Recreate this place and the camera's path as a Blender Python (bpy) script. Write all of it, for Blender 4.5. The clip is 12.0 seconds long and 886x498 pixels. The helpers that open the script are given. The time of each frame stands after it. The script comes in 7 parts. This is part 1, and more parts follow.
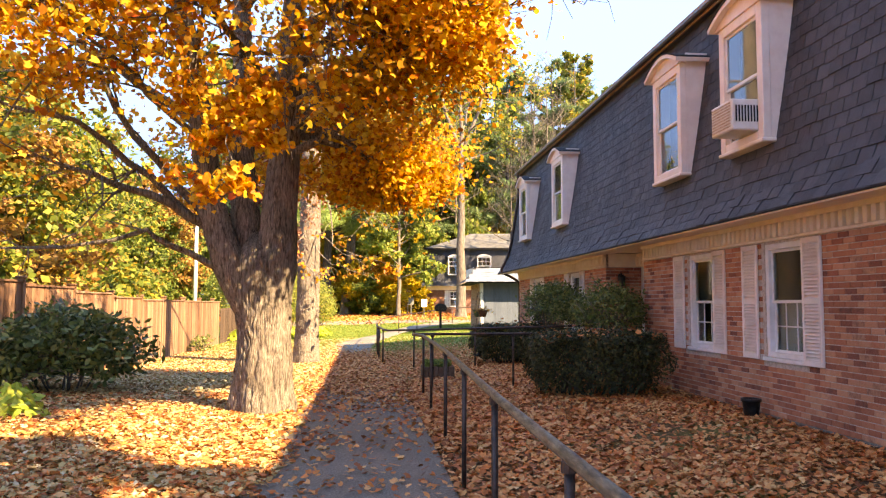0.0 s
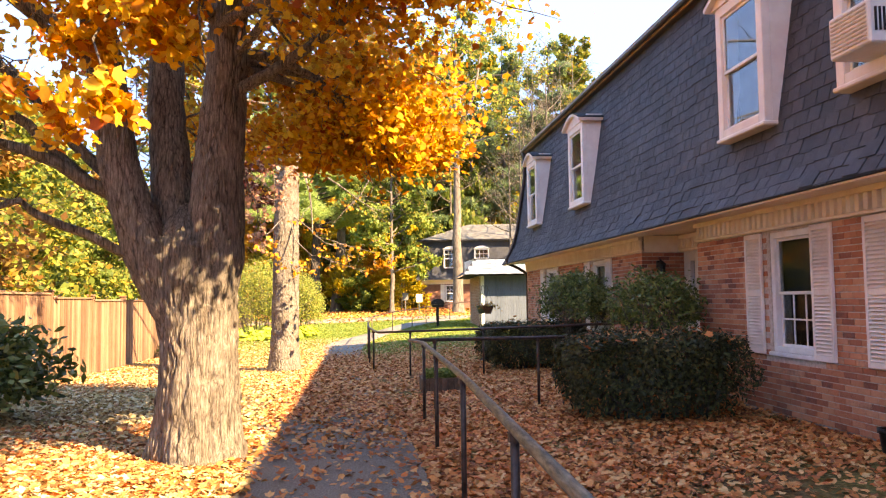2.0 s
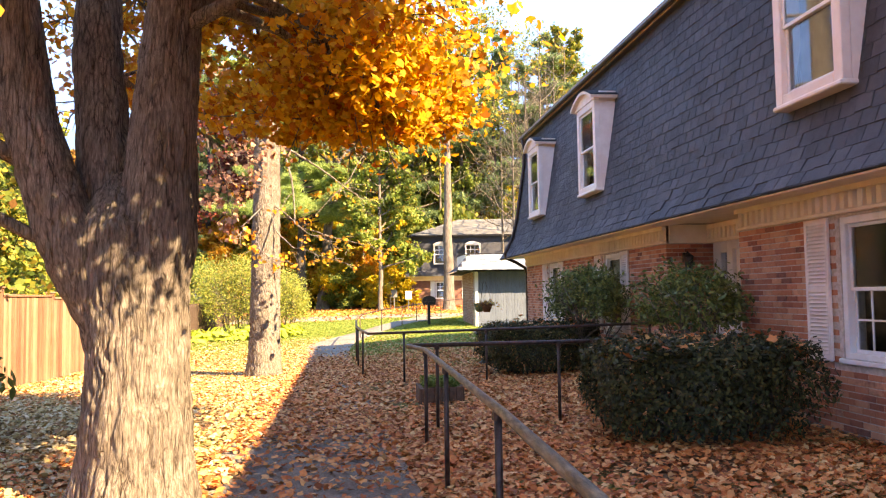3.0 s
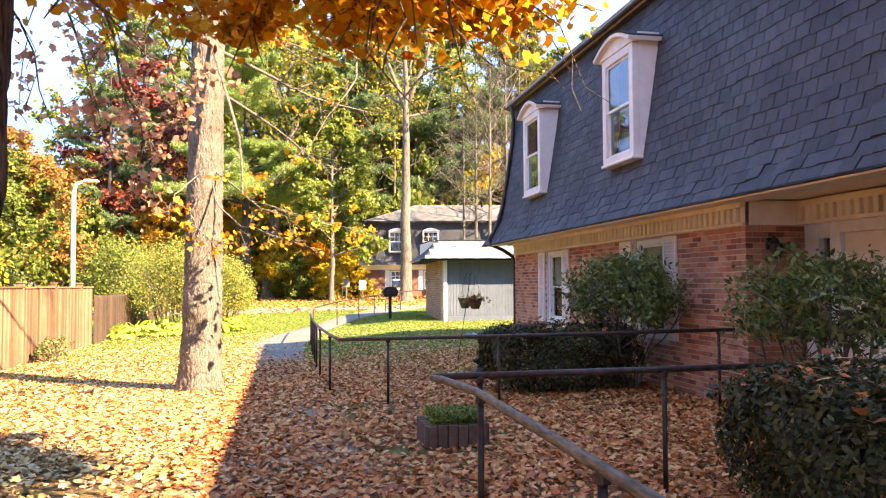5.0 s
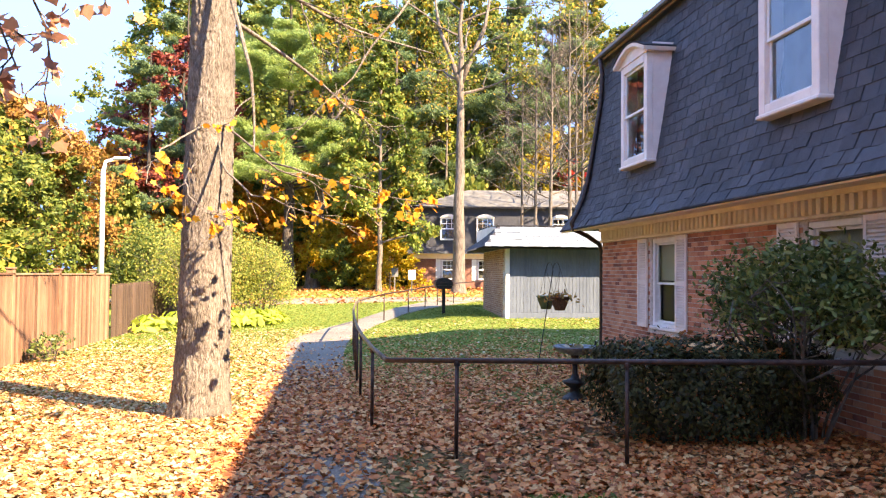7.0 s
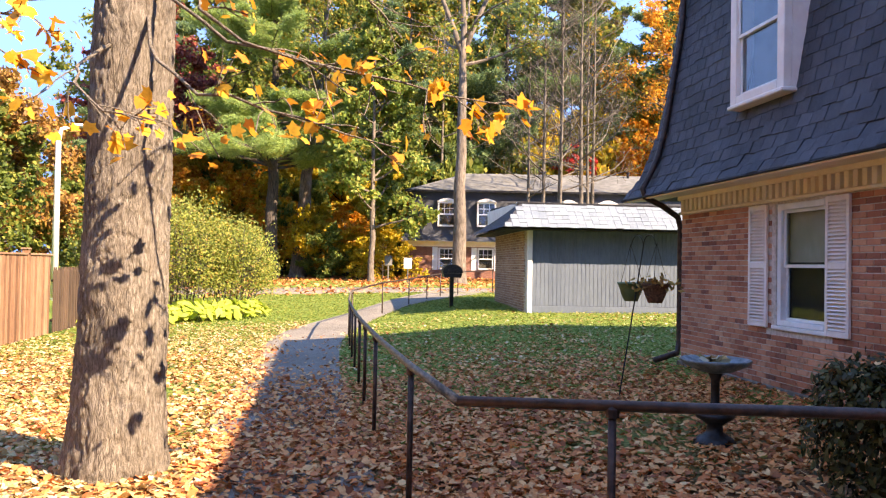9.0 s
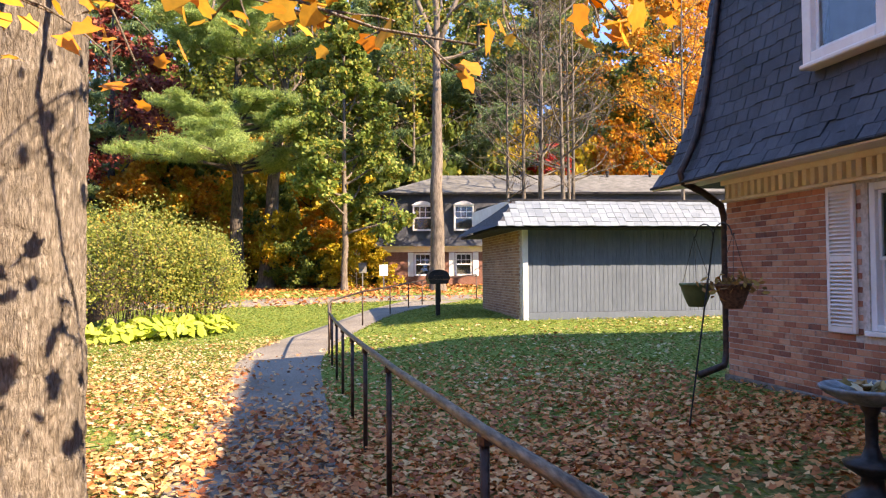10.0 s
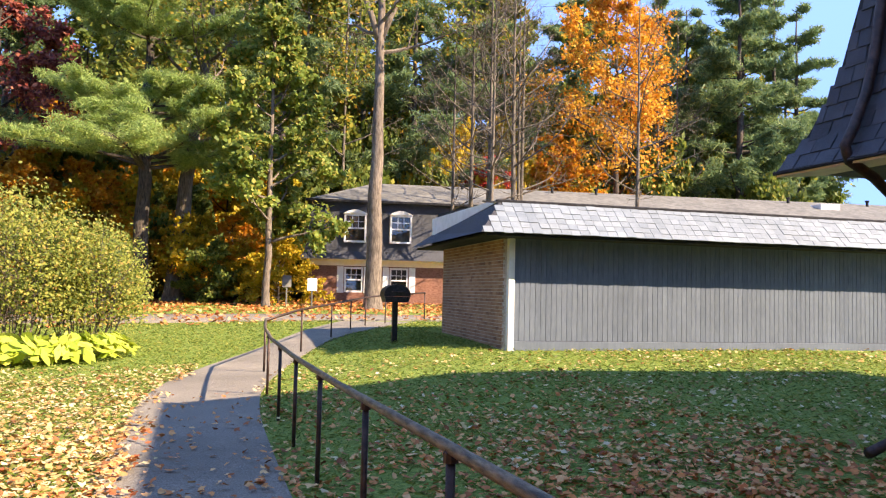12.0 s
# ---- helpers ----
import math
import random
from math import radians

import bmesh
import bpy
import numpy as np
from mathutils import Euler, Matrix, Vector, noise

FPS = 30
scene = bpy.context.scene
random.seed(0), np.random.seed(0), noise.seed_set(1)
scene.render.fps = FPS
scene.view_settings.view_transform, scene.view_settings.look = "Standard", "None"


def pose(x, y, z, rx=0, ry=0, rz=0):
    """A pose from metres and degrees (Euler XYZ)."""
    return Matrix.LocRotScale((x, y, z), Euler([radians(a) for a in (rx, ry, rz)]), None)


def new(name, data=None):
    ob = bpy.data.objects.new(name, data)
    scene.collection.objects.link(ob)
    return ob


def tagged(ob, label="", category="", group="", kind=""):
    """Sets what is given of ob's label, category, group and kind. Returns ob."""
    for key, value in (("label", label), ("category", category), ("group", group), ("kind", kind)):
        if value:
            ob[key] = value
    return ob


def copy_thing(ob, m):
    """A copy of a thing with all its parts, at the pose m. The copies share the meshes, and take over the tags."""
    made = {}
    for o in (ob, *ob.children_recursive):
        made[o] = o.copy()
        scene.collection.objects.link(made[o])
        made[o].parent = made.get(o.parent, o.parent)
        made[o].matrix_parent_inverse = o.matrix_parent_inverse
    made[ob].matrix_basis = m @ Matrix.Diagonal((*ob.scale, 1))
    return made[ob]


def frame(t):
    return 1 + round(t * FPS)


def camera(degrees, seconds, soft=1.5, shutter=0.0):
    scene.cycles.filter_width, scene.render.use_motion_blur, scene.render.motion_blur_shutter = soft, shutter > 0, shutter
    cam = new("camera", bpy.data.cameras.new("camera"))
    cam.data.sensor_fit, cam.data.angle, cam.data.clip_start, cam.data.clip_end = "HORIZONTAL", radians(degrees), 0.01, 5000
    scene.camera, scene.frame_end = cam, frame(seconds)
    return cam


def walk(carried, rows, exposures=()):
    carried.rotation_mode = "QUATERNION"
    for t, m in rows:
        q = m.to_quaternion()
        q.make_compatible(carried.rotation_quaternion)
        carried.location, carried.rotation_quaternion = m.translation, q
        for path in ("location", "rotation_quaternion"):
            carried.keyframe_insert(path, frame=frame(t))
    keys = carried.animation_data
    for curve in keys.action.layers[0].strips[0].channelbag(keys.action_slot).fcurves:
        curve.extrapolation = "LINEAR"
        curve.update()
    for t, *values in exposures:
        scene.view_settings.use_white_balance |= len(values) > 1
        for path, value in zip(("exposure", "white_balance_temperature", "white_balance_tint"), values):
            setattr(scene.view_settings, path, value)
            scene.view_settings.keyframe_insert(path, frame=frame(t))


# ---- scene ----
cam = camera(60.0, 12.0, 1.2)
METRES, EYE, TILT, LEAN, TURN = 20.8, 1.5, 0.0, 0.0, -5.3
ROWS = [
    (0.0, 0.0, 0.0, 0.0, -0.01, 4.07, -0.14),
    (0.5, -0.0013, 0.0311, 0.0008, 0.44, 3.01, 0.05),
    (1.0, -0.0004, 0.0665, 0.002, -0.28, 3.9, 0.23),
    (1.5, -0.0041, 0.1022, 0.0018, -0.61, 4.06, 0.5),
    (2.0, -0.0067, 0.1397, 0.0015, -0.46, 3.65, 0.77),
    (2.5, -0.0106, 0.1771, 0.0016, -0.93, 3.41, 0.77),
    (3.0, -0.0149, 0.2167, 0.0018, -1.41, 3.41, 0.83),
    (5.0, -0.045, 0.3742, 0.0057, -5.56, 2.56, 0.28),
    (5.5, -0.0462, 0.4149, 0.007, -5.26, 2.08, 0.15),
    (6.0, -0.0448, 0.4553, 0.0075, -3.84, 1.13, -0.48),
    (6.5, -0.0449, 0.4952, 0.0089, -1.95, 1.94, -0.6),
    (8.5, -0.0728, 0.6687, 0.0018, -2.46, 0.78, -0.17),
    (9.0, -0.0763, 0.7135, -0.0014, -3.15, 1.22, -1.03),
    (9.5, -0.0826, 0.7609, -0.0036, -3.91, 1.75, -1.5),
    (10.0, -0.0928, 0.8055, -0.0034, -5.54, 1.74, 0.39),
    (10.5, -0.102, 0.8488, -0.005, -6.77, 2.73, 1.39),
    (11.0, -0.1096, 0.8955, -0.0048, -7.8, 4.62, 1.03),
    (11.5, -0.1167, 0.9439, -0.0049, -10.71, 5.53, 0.1),
    (12.0, -0.1249, 0.9887, -0.0063, -12.17, 3.2, -1.31),
]
walk(cam, [(t, pose(0, 0, EYE, TILT, LEAN, TURN) @ pose(METRES * x, METRES * y, METRES * z, 90 + pitch, roll, yaw)) for t, x, y, z, yaw, pitch, roll in ROWS],
     [(0.0, 3.55, 12800, 19), (2.5, 3.7, 12200, 20), (5.5, 3.78, 10200, 20), (9.0, 3.2, 9200, 21), (12.0, 2.9, 8900, 19)])

# ---- world, sun and exposure ----
SUN_TO = Vector((-6.05, 5.3, -6.2)).normalized()      # the way the sunlight travels
sun_data = bpy.data.lights.new("sun", "SUN")
sun_data.energy, sun_data.angle, sun_data.color = 2.15, radians(0.55), (1.0, 0.95, 0.86)
sun = new("sun", sun_data)
sun.rotation_mode = "QUATERNION"
sun.rotation_quaternion = SUN_TO.to_track_quat("-Z", "Y")
sun.location = (20, -20, 30)
world = bpy.data.worlds.new("sky")
scene.world = world
world.use_nodes = True
wn = world.node_tree.nodes
sky = wn.new("ShaderNodeTexSky")
sky.sky_type, sky.sun_disc = "NISHITA", False
sky.sun_elevation = math.asin(-SUN_TO.z)
sky.sun_rotation = math.atan2(-SUN_TO.x, -SUN_TO.y)
sky.air_density, sky.dust_density, sky.ozone_density = 1.0, 0.0, 10.0
sky.altitude = 1500
# the clear deep blue reaches down to the tree tops: the view direction is raised before the sky is read
sky_at, sky_up = wn.new("ShaderNodeTexCoord"), wn.new("ShaderNodeVectorMath")
sky_up.operation = "ADD"
sky_up.inputs[1].default_value = (0.0, 0.0, 0.8)
world.node_tree.links.new(sky_at.outputs["Generated"], sky_up.inputs[0])
world.node_tree.links.new(sky_up.outputs[0], sky.inputs["Vector"])
world.node_tree.links.new(sky.outputs[0], wn["Background"].inputs[0])
wn["Background"].inputs[1].default_value = 0.15


# ---- materials ----
def nodes_of(name):
    m = bpy.data.materials.new(name)
    m.use_nodes = True
    nt = m.node_tree
    return m, nt, nt.nodes["Principled BSDF"]


def ramp_node(nt, stops):
    r = nt.nodes.new("ShaderNodeValToRGB")
    el = r.color_ramp.elements
    while len(el) < len(stops):
        el.new(0.5)
    for e, (p, c) in zip(el, stops):
        e.position, e.color = p, (*c, 1)
    return r


def noise_node(nt, vec, scale, detail=5.0, rough=0.6):
    n = nt.nodes.new("ShaderNodeTexNoise")
    n.inputs["Scale"].default_value, n.inputs["Detail"].default_value, n.inputs["Roughness"].default_value = scale, detail, rough
    nt.links.new(vec, n.inputs["Vector"])
    return n


def random_value(nt):
    """One random number for each piece: by object for loose pieces, by island for joined ones."""
    oi, ge, ma = nt.nodes.new("ShaderNodeObjectInfo"), nt.nodes.new("ShaderNodeNewGeometry"), nt.nodes.new("ShaderNodeMath")
    nt.links.new(oi.outputs["Random"], ma.inputs[0])
    nt.links.new(ge.outputs["Random Per Island"], ma.inputs[1])
    ma.operation = "ADD"
    fr = nt.nodes.new("ShaderNodeMath")
    fr.operation = "FRACT"
    nt.links.new(ma.outputs[0], fr.inputs[0])
    return fr.outputs[0]


def mix_rgb(nt, kind, fac, a, b):
    m = nt.nodes.new("ShaderNodeMix")
    m.data_type, m.blend_type = "RGBA", kind
    for sock, val in ((m.inputs[0], fac), (m.inputs[6], a), (m.inputs[7], b)):
        if isinstance(val, (int, float)):
            sock.default_value = val
        elif isinstance(val, tuple):
            sock.default_value = (*val, 1)
        else:
            nt.links.new(val, sock)
    return m.outputs[2]


def surf(name, stops, scale=6.0, rough=0.8, bump=0.25, bump_scale=60.0, stretch=(1, 1, 1), pieces=0.0, metal=0.0, stain=0.25, stain_scale=0.9, spec=0.35):
    """A surface of two noises: its grain through a ramp, its stains over that, and a bump. pieces: how much each piece differs."""
    m, nt, b = nodes_of(name)
    ge = nt.nodes.new("ShaderNodeNewGeometry")
    mp = nt.nodes.new("ShaderNodeMapping")
    mp.inputs["Scale"].default_value = stretch
    nt.links.new(ge.outputs["Position"], mp.inputs["Vector"])
    vec = mp.outputs[0]
    n1 = noise_node(nt, vec, scale)
    cr = nt.nodes.new("ShaderNodeMapRange")
    cr.inputs["From Min"].default_value, cr.inputs["From Max"].default_value = 0.28, 0.72
    nt.links.new(n1.outputs["Fac"], cr.inputs["Value"])
    fac = cr.outputs[0]
    if pieces:
        rv = random_value(nt)
        mx = nt.nodes.new("ShaderNodeMix")
        mx.inputs[0].default_value = pieces
        nt.links.new(fac, mx.inputs[2])
        nt.links.new(rv, mx.inputs[3])
        fac = mx.outputs[0]
    rp = ramp_node(nt, stops)
    nt.links.new(fac, rp.inputs[0])
    n2 = noise_node(nt, ge.outputs["Position"], stain_scale, 4.0)
    st = ramp_node(nt, ((0.3, (1 - stain,) * 3), (0.7, (1, 1, 1))))
    nt.links.new(n2.outputs["Fac"], st.inputs[0])
    col = mix_rgb(nt, "MULTIPLY", 1.0, rp.outputs[0], st.outputs[0])
    nt.links.new(col, b.inputs["Base Color"])
    b.inputs["Roughness"].default_value, b.inputs["Metallic"].default_value, b.inputs["Specular IOR Level"].default_value = rough, metal, spec
    if bump:
        n3 = noise_node(nt, vec, bump_scale, 3.0)
        bp = nt.nodes.new("ShaderNodeBump")
        bp.inputs["Strength"].default_value, bp.inputs["Distance"].default_value = bump, 0.02
        nt.links.new(n3.outputs["Fac"], bp.inputs["Height"])
        nt.links.new(bp.outputs[0], b.inputs["Normal"])
    return m


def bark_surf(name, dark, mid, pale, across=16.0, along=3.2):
    """Bark: long plates with lichen-pale patches; winding cracks carry their dark tone and shade in the colour."""
    m, nt, b = nodes_of(name)
    ge, mp = nt.nodes.new("ShaderNodeNewGeometry"), nt.nodes.new("ShaderNodeMapping")
    mp.inputs["Scale"].default_value = (across, across, along)
    nt.links.new(ge.outputs["Position"], mp.inputs["Vector"])
    wob = noise_node(nt, ge.outputs["Position"], 5.0, 3.0)
    ad = nt.nodes.new("ShaderNodeVectorMath")
    ad.operation = "MULTIPLY_ADD"
    nt.links.new(wob.outputs["Color"], ad.inputs[0])
    ad.inputs[1].default_value = (1.1, 1.1, 0.6)
    nt.links.new(mp.outputs[0], ad.inputs[2])
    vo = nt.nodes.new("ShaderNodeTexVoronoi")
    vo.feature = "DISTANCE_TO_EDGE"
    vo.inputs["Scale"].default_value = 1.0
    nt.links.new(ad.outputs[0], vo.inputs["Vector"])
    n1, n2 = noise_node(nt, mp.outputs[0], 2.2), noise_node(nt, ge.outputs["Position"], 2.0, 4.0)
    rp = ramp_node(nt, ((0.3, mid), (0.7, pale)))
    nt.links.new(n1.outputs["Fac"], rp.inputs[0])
    # crevice tone and shade, both coloured along the plate edges
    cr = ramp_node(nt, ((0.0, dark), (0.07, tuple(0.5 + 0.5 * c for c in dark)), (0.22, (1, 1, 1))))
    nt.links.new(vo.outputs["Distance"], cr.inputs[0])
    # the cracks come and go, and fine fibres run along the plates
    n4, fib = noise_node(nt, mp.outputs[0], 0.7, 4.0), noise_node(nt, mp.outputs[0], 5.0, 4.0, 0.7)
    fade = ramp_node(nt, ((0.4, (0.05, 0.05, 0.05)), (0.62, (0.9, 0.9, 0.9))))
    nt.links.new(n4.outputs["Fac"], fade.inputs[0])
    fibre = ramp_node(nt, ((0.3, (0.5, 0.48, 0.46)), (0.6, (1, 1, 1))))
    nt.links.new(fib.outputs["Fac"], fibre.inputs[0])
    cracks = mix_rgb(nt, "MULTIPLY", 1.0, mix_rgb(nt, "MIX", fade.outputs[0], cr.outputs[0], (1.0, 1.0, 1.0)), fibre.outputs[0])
    st = ramp_node(nt, ((0.3, (0.62, 0.6, 0.58)), (0.65, (1, 1, 1))))
    nt.links.new(n2.outputs["Fac"], st.inputs[0])
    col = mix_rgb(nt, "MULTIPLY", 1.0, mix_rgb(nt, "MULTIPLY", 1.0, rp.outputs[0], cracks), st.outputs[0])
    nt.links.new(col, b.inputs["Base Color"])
    b.inputs["Roughness"].default_value, b.inputs["Specular IOR Level"].default_value = 0.95, 0.15
    hm = nt.nodes.new("ShaderNodeMath")
    hm.operation = "MULTIPLY_ADD"
    nt.links.new(n1.outputs["Fac"], hm.inputs[0])
    hm.inputs[1].default_value = 0.25
    nt.links.new(cracks, hm.inputs[2])
    bp = nt.nodes.new("ShaderNodeBump")
    bp.inputs["Strength"].default_value, bp.inputs["Distance"].default_value = 0.9, 0.02
    nt.links.new(hm.outputs[0], bp.inputs["Height"])
    nt.links.new(bp.outputs[0], b.inputs["Normal"])
    return m


def leafy(name, stops, through_light=0.45, rough=0.55):
    """Leaves: each one its own tone, letting light through."""
    m, nt, b = nodes_of(name)
    rp = ramp_node(nt, stops)
    nt.links.new(random_value(nt), rp.inputs[0])
    ge = nt.nodes.new("ShaderNodeNewGeometry")
    n = noise_node(nt, ge.outputs["Position"], 30.0, 2.0)
    st = ramp_node(nt, ((0.3, (0.75, 0.75, 0.75)), (0.65, (1, 1, 1))))
    nt.links.new(n.outputs["Fac"], st.inputs[0])
    col = mix_rgb(nt, "MULTIPLY", 1.0, rp.outputs[0], st.outputs[0])
    nt.links.new(col, b.inputs["Base Color"])
    b.inputs["Roughness"].default_value = rough
    b.inputs["Specular IOR Level"].default_value = 0.25
    tr = nt.nodes.new("ShaderNodeBsdfTranslucent")
    nt.links.new(col, tr.inputs["Color"])
    mx = nt.nodes.new("ShaderNodeMixShader")
    mx.inputs[0].default_value = through_light
    nt.links.new(b.outputs[0], mx.inputs[1])
    nt.links.new(tr.outputs[0], mx.inputs[2])
    nt.links.new(mx.outputs[0], nt.nodes["Material Output"].inputs["Surface"])
    return m


def glassy(name, edge=0.42, face=0.06):
    m, nt, b = nodes_of(name)
    lw, pw, sc = nt.nodes.new("ShaderNodeLayerWeight"), nt.nodes.new("ShaderNodeMath"), nt.nodes.new("ShaderNodeMath")
    lw.inputs["Blend"].default_value = 0.5
    pw.operation, sc.operation = "POWER", "MULTIPLY_ADD"
    nt.links.new(lw.outputs["Facing"], pw.inputs[0])
    pw.inputs[1].default_value = 2.5
    nt.links.new(pw.outputs[0], sc.inputs[0])
    sc.inputs[1].default_value, sc.inputs[2].default_value = edge, face
    gl, tp, mx = nt.nodes.new("ShaderNodeBsdfGlossy"), nt.nodes.new("ShaderNodeBsdfTransparent"), nt.nodes.new("ShaderNodeMixShader")
    gl.inputs["Roughness"].default_value = 0.02
    tp.inputs["Color"].default_value = (0.8, 0.84, 0.84, 1)
    nt.links.new(sc.outputs[0], mx.inputs[0])
    nt.links.new(tp.outputs[0], mx.inputs[1])
    nt.links.new(gl.outputs[0], mx.inputs[2])
    nt.links.new(mx.outputs[0], nt.nodes["Material Output"].inputs["Surface"])
    return m


BRICK = surf("red_brick", ((0.0, (0.13, 0.055, 0.048)), (0.18, (0.4, 0.135, 0.075)), (0.5, (0.6, 0.225, 0.12)), (0.85, (0.72, 0.36, 0.215)), (1.0, (0.23, 0.095, 0.07))), 14, 0.9, 0.6, 90, pieces=0.85, stain=0.3)
TAN_BRICK = surf("tan_brick", ((0.0, (0.18, 0.08, 0.05)), (0.3, (0.38, 0.2, 0.12)), (0.7, (0.48, 0.28, 0.17)), (1.0, (0.3, 0.14, 0.09))), 14, 0.9, 0.5, 90, pieces=0.75, stain=0.3)
FAR_BRICK = surf("dark_red_brick", ((0.0, (0.13, 0.055, 0.04)), (0.4, (0.25, 0.11, 0.075)), (0.7, (0.33, 0.16, 0.115)), (1.0, (0.2, 0.09, 0.07))), 9, 0.92, 0.4, 40, stretch=(1, 1, 3), stain=0.35)
MORTAR = surf("mortar", ((0.3, (0.52, 0.43, 0.35)), (0.7, (0.68, 0.58, 0.49))), 20, 0.95, 0.4, 120)
FOUNDATION = surf("stained_concrete", ((0.3, (0.16, 0.13, 0.105)), (0.7, (0.27, 0.225, 0.185))), 12, 0.95, 0.4, 80, stain=0.4)
SHINGLE = surf("dark_slate_shingle", ((0.0, (0.036, 0.038, 0.045)), (0.5, (0.062, 0.066, 0.077)), (1.0, (0.092, 0.097, 0.11))), 8, 0.7, 0.5, 140, pieces=0.6, stain=0.35)
ROOF_DARK = surf("roof_underlay", ((0.3, (0.012, 0.013, 0.016)), (0.7, (0.03, 0.03, 0.035))), 8, 0.9, 0.2)
SLATE = surf("pale_grey_slate", ((0.0, (0.12, 0.15, 0.178)), (0.5, (0.17, 0.205, 0.235)), (1.0, (0.215, 0.25, 0.275))), 6, 0.6, 0.3, 80, pieces=0.55, stain=0.25)
FASCIA_TAN = surf("weathered_tan_paint", ((0.3, (0.3, 0.2, 0.13)), (0.7, (0.42, 0.29, 0.2))), 5, 0.7, 0.15, 80, stain=0.3)
CREAM = surf("cream_paint", ((0.3, (0.85, 0.72, 0.56)), (0.7, (0.9, 0.79, 0.64))), 5, 0.6, 0.08, 80, stain=0.14)
WHITE = surf("white_paint", ((0.3, (0.72, 0.7, 0.66)), (0.7, (0.8, 0.78, 0.75))), 5, 0.5, 0.06, 80, stain=0.12)
PINK_WHITE = surf("warm_white_paint", ((0.3, (0.8, 0.69, 0.61)), (0.7, (0.86, 0.76, 0.68))), 5, 0.55, 0.06, 80, stain=0.14)
BLACK_METAL = surf("black_painted_metal", ((0.3, (0.012, 0.012, 0.013)), (0.7, (0.03, 0.028, 0.027))), 20, 0.45, 0.15, 90, metal=0.3, stain=0.3, stain_scale=4)
BROWN_METAL = surf("dark_brown_painted_iron", ((0.2, (0.03, 0.018, 0.014)), (0.8, (0.085, 0.047, 0.036))), 16, 0.42, 0.2, 90, metal=0.25, stain=0.35, stain_scale=3)
RAIL_WORN = surf("worn_top_rail_paint", ((0.2, (0.05, 0.038, 0.026)), (0.55, (0.16, 0.12, 0.075)), (0.85, (0.26, 0.2, 0.13))), 9, 0.5, 0.2, 90, stretch=(6, 1, 6), stain=0.3, stain_scale=3)
SIDING = surf("blue_grey_siding", ((0.2, (0.085, 0.11, 0.145)), (0.8, (0.125, 0.155, 0.195))), 5, 0.7, 0.2, 60, stretch=(6, 6, 1), pieces=0.35, stain=0.2)
ASPHALT = surf("worn_asphalt", ((0.1, (0.12, 0.104, 0.083)), (0.5, (0.225, 0.197, 0.158)), (0.9, (0.35, 0.31, 0.25))), 70, 0.92, 0.6, 160, stain=0.35, stain_scale=0.7)
FENCE_WOOD = surf("weathered_fence_wood", ((0.1, (0.12, 0.056, 0.03)), (0.5, (0.26, 0.132, 0.073)), (0.9, (0.4, 0.24, 0.143))), 4, 0.85, 0.4, 50, stretch=(8, 8, 0.8), pieces=0.65, stain=0.35)
DARK_WOOD = surf("dark_fence_wood", ((0.1, (0.05, 0.03, 0.02)), (0.9, (0.14, 0.085, 0.055))), 4, 0.9, 0.4, 50, stretch=(8, 8, 0.8), pieces=0.5)
GLASS = glassy("window_glass")
# panes of the ground-floor windows, their reflection turned nearly off
LOW_GLOSS_GLASS = glassy("low_reflection_glass", 0.06, 0.015)
# room colour with the dimness indoors put in, also for sheets behind panes
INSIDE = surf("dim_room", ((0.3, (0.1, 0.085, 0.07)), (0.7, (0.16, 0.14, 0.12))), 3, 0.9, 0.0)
BLIND_AND_ROOM_DARK = surf("dark_blind_and_room", ((0.3, (0.012, 0.011, 0.01)), (0.7, (0.025, 0.022, 0.02))), 4, 0.8, 0.05)
BLIND = surf("pale_window_blind", ((0.3, (0.5, 0.47, 0.36)), (0.7, (0.6, 0.57, 0.46))), 4, 0.8, 0.05)
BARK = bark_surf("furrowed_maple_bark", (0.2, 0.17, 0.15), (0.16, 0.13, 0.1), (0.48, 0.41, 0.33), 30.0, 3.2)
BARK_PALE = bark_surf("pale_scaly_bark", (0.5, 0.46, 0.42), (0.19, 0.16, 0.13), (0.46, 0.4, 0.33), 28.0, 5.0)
BARK_DARK = surf("dark_bark", ((0.2, (0.03, 0.024, 0.02)), (0.8, (0.12, 0.095, 0.075))), 7, 0.95, 0.8, 22, stretch=(3, 3, 0.6), stain=0.4)
# grey-brown bark raised in tone: light on the far trunks put into colour
BARK_GREY_LIT = surf("lit_grey_bark", ((0.2, (0.1, 0.078, 0.06)), (0.8, (0.26, 0.21, 0.165))), 7, 0.95, 0.7, 22, stretch=(3, 3, 0.5), stain=0.4)
BARK_GREY = surf("grey_brown_bark", ((0.2, (0.075, 0.06, 0.048)), (0.8, (0.22, 0.185, 0.145))), 7, 0.95, 0.7, 22, stretch=(3, 3, 0.5), stain=0.35)
MAPLE_GOLD = leafy("golden_maple_leaves", ((0.0, (0.42, 0.11, 0.015)), (0.22, (0.62, 0.25, 0.025)), (0.5, (0.76, 0.41, 0.04)), (0.88, (0.82, 0.57, 0.075)), (1.0, (0.5, 0.09, 0.02))), 0.58)
MAPLE_ORANGE = leafy("orange_maple_leaves", ((0.0, (0.6, 0.2, 0.025)), (0.4, (0.74, 0.34, 0.035)), (0.75, (0.82, 0.5, 0.07)), (1.0, (0.66, 0.2, 0.03))), 0.45)
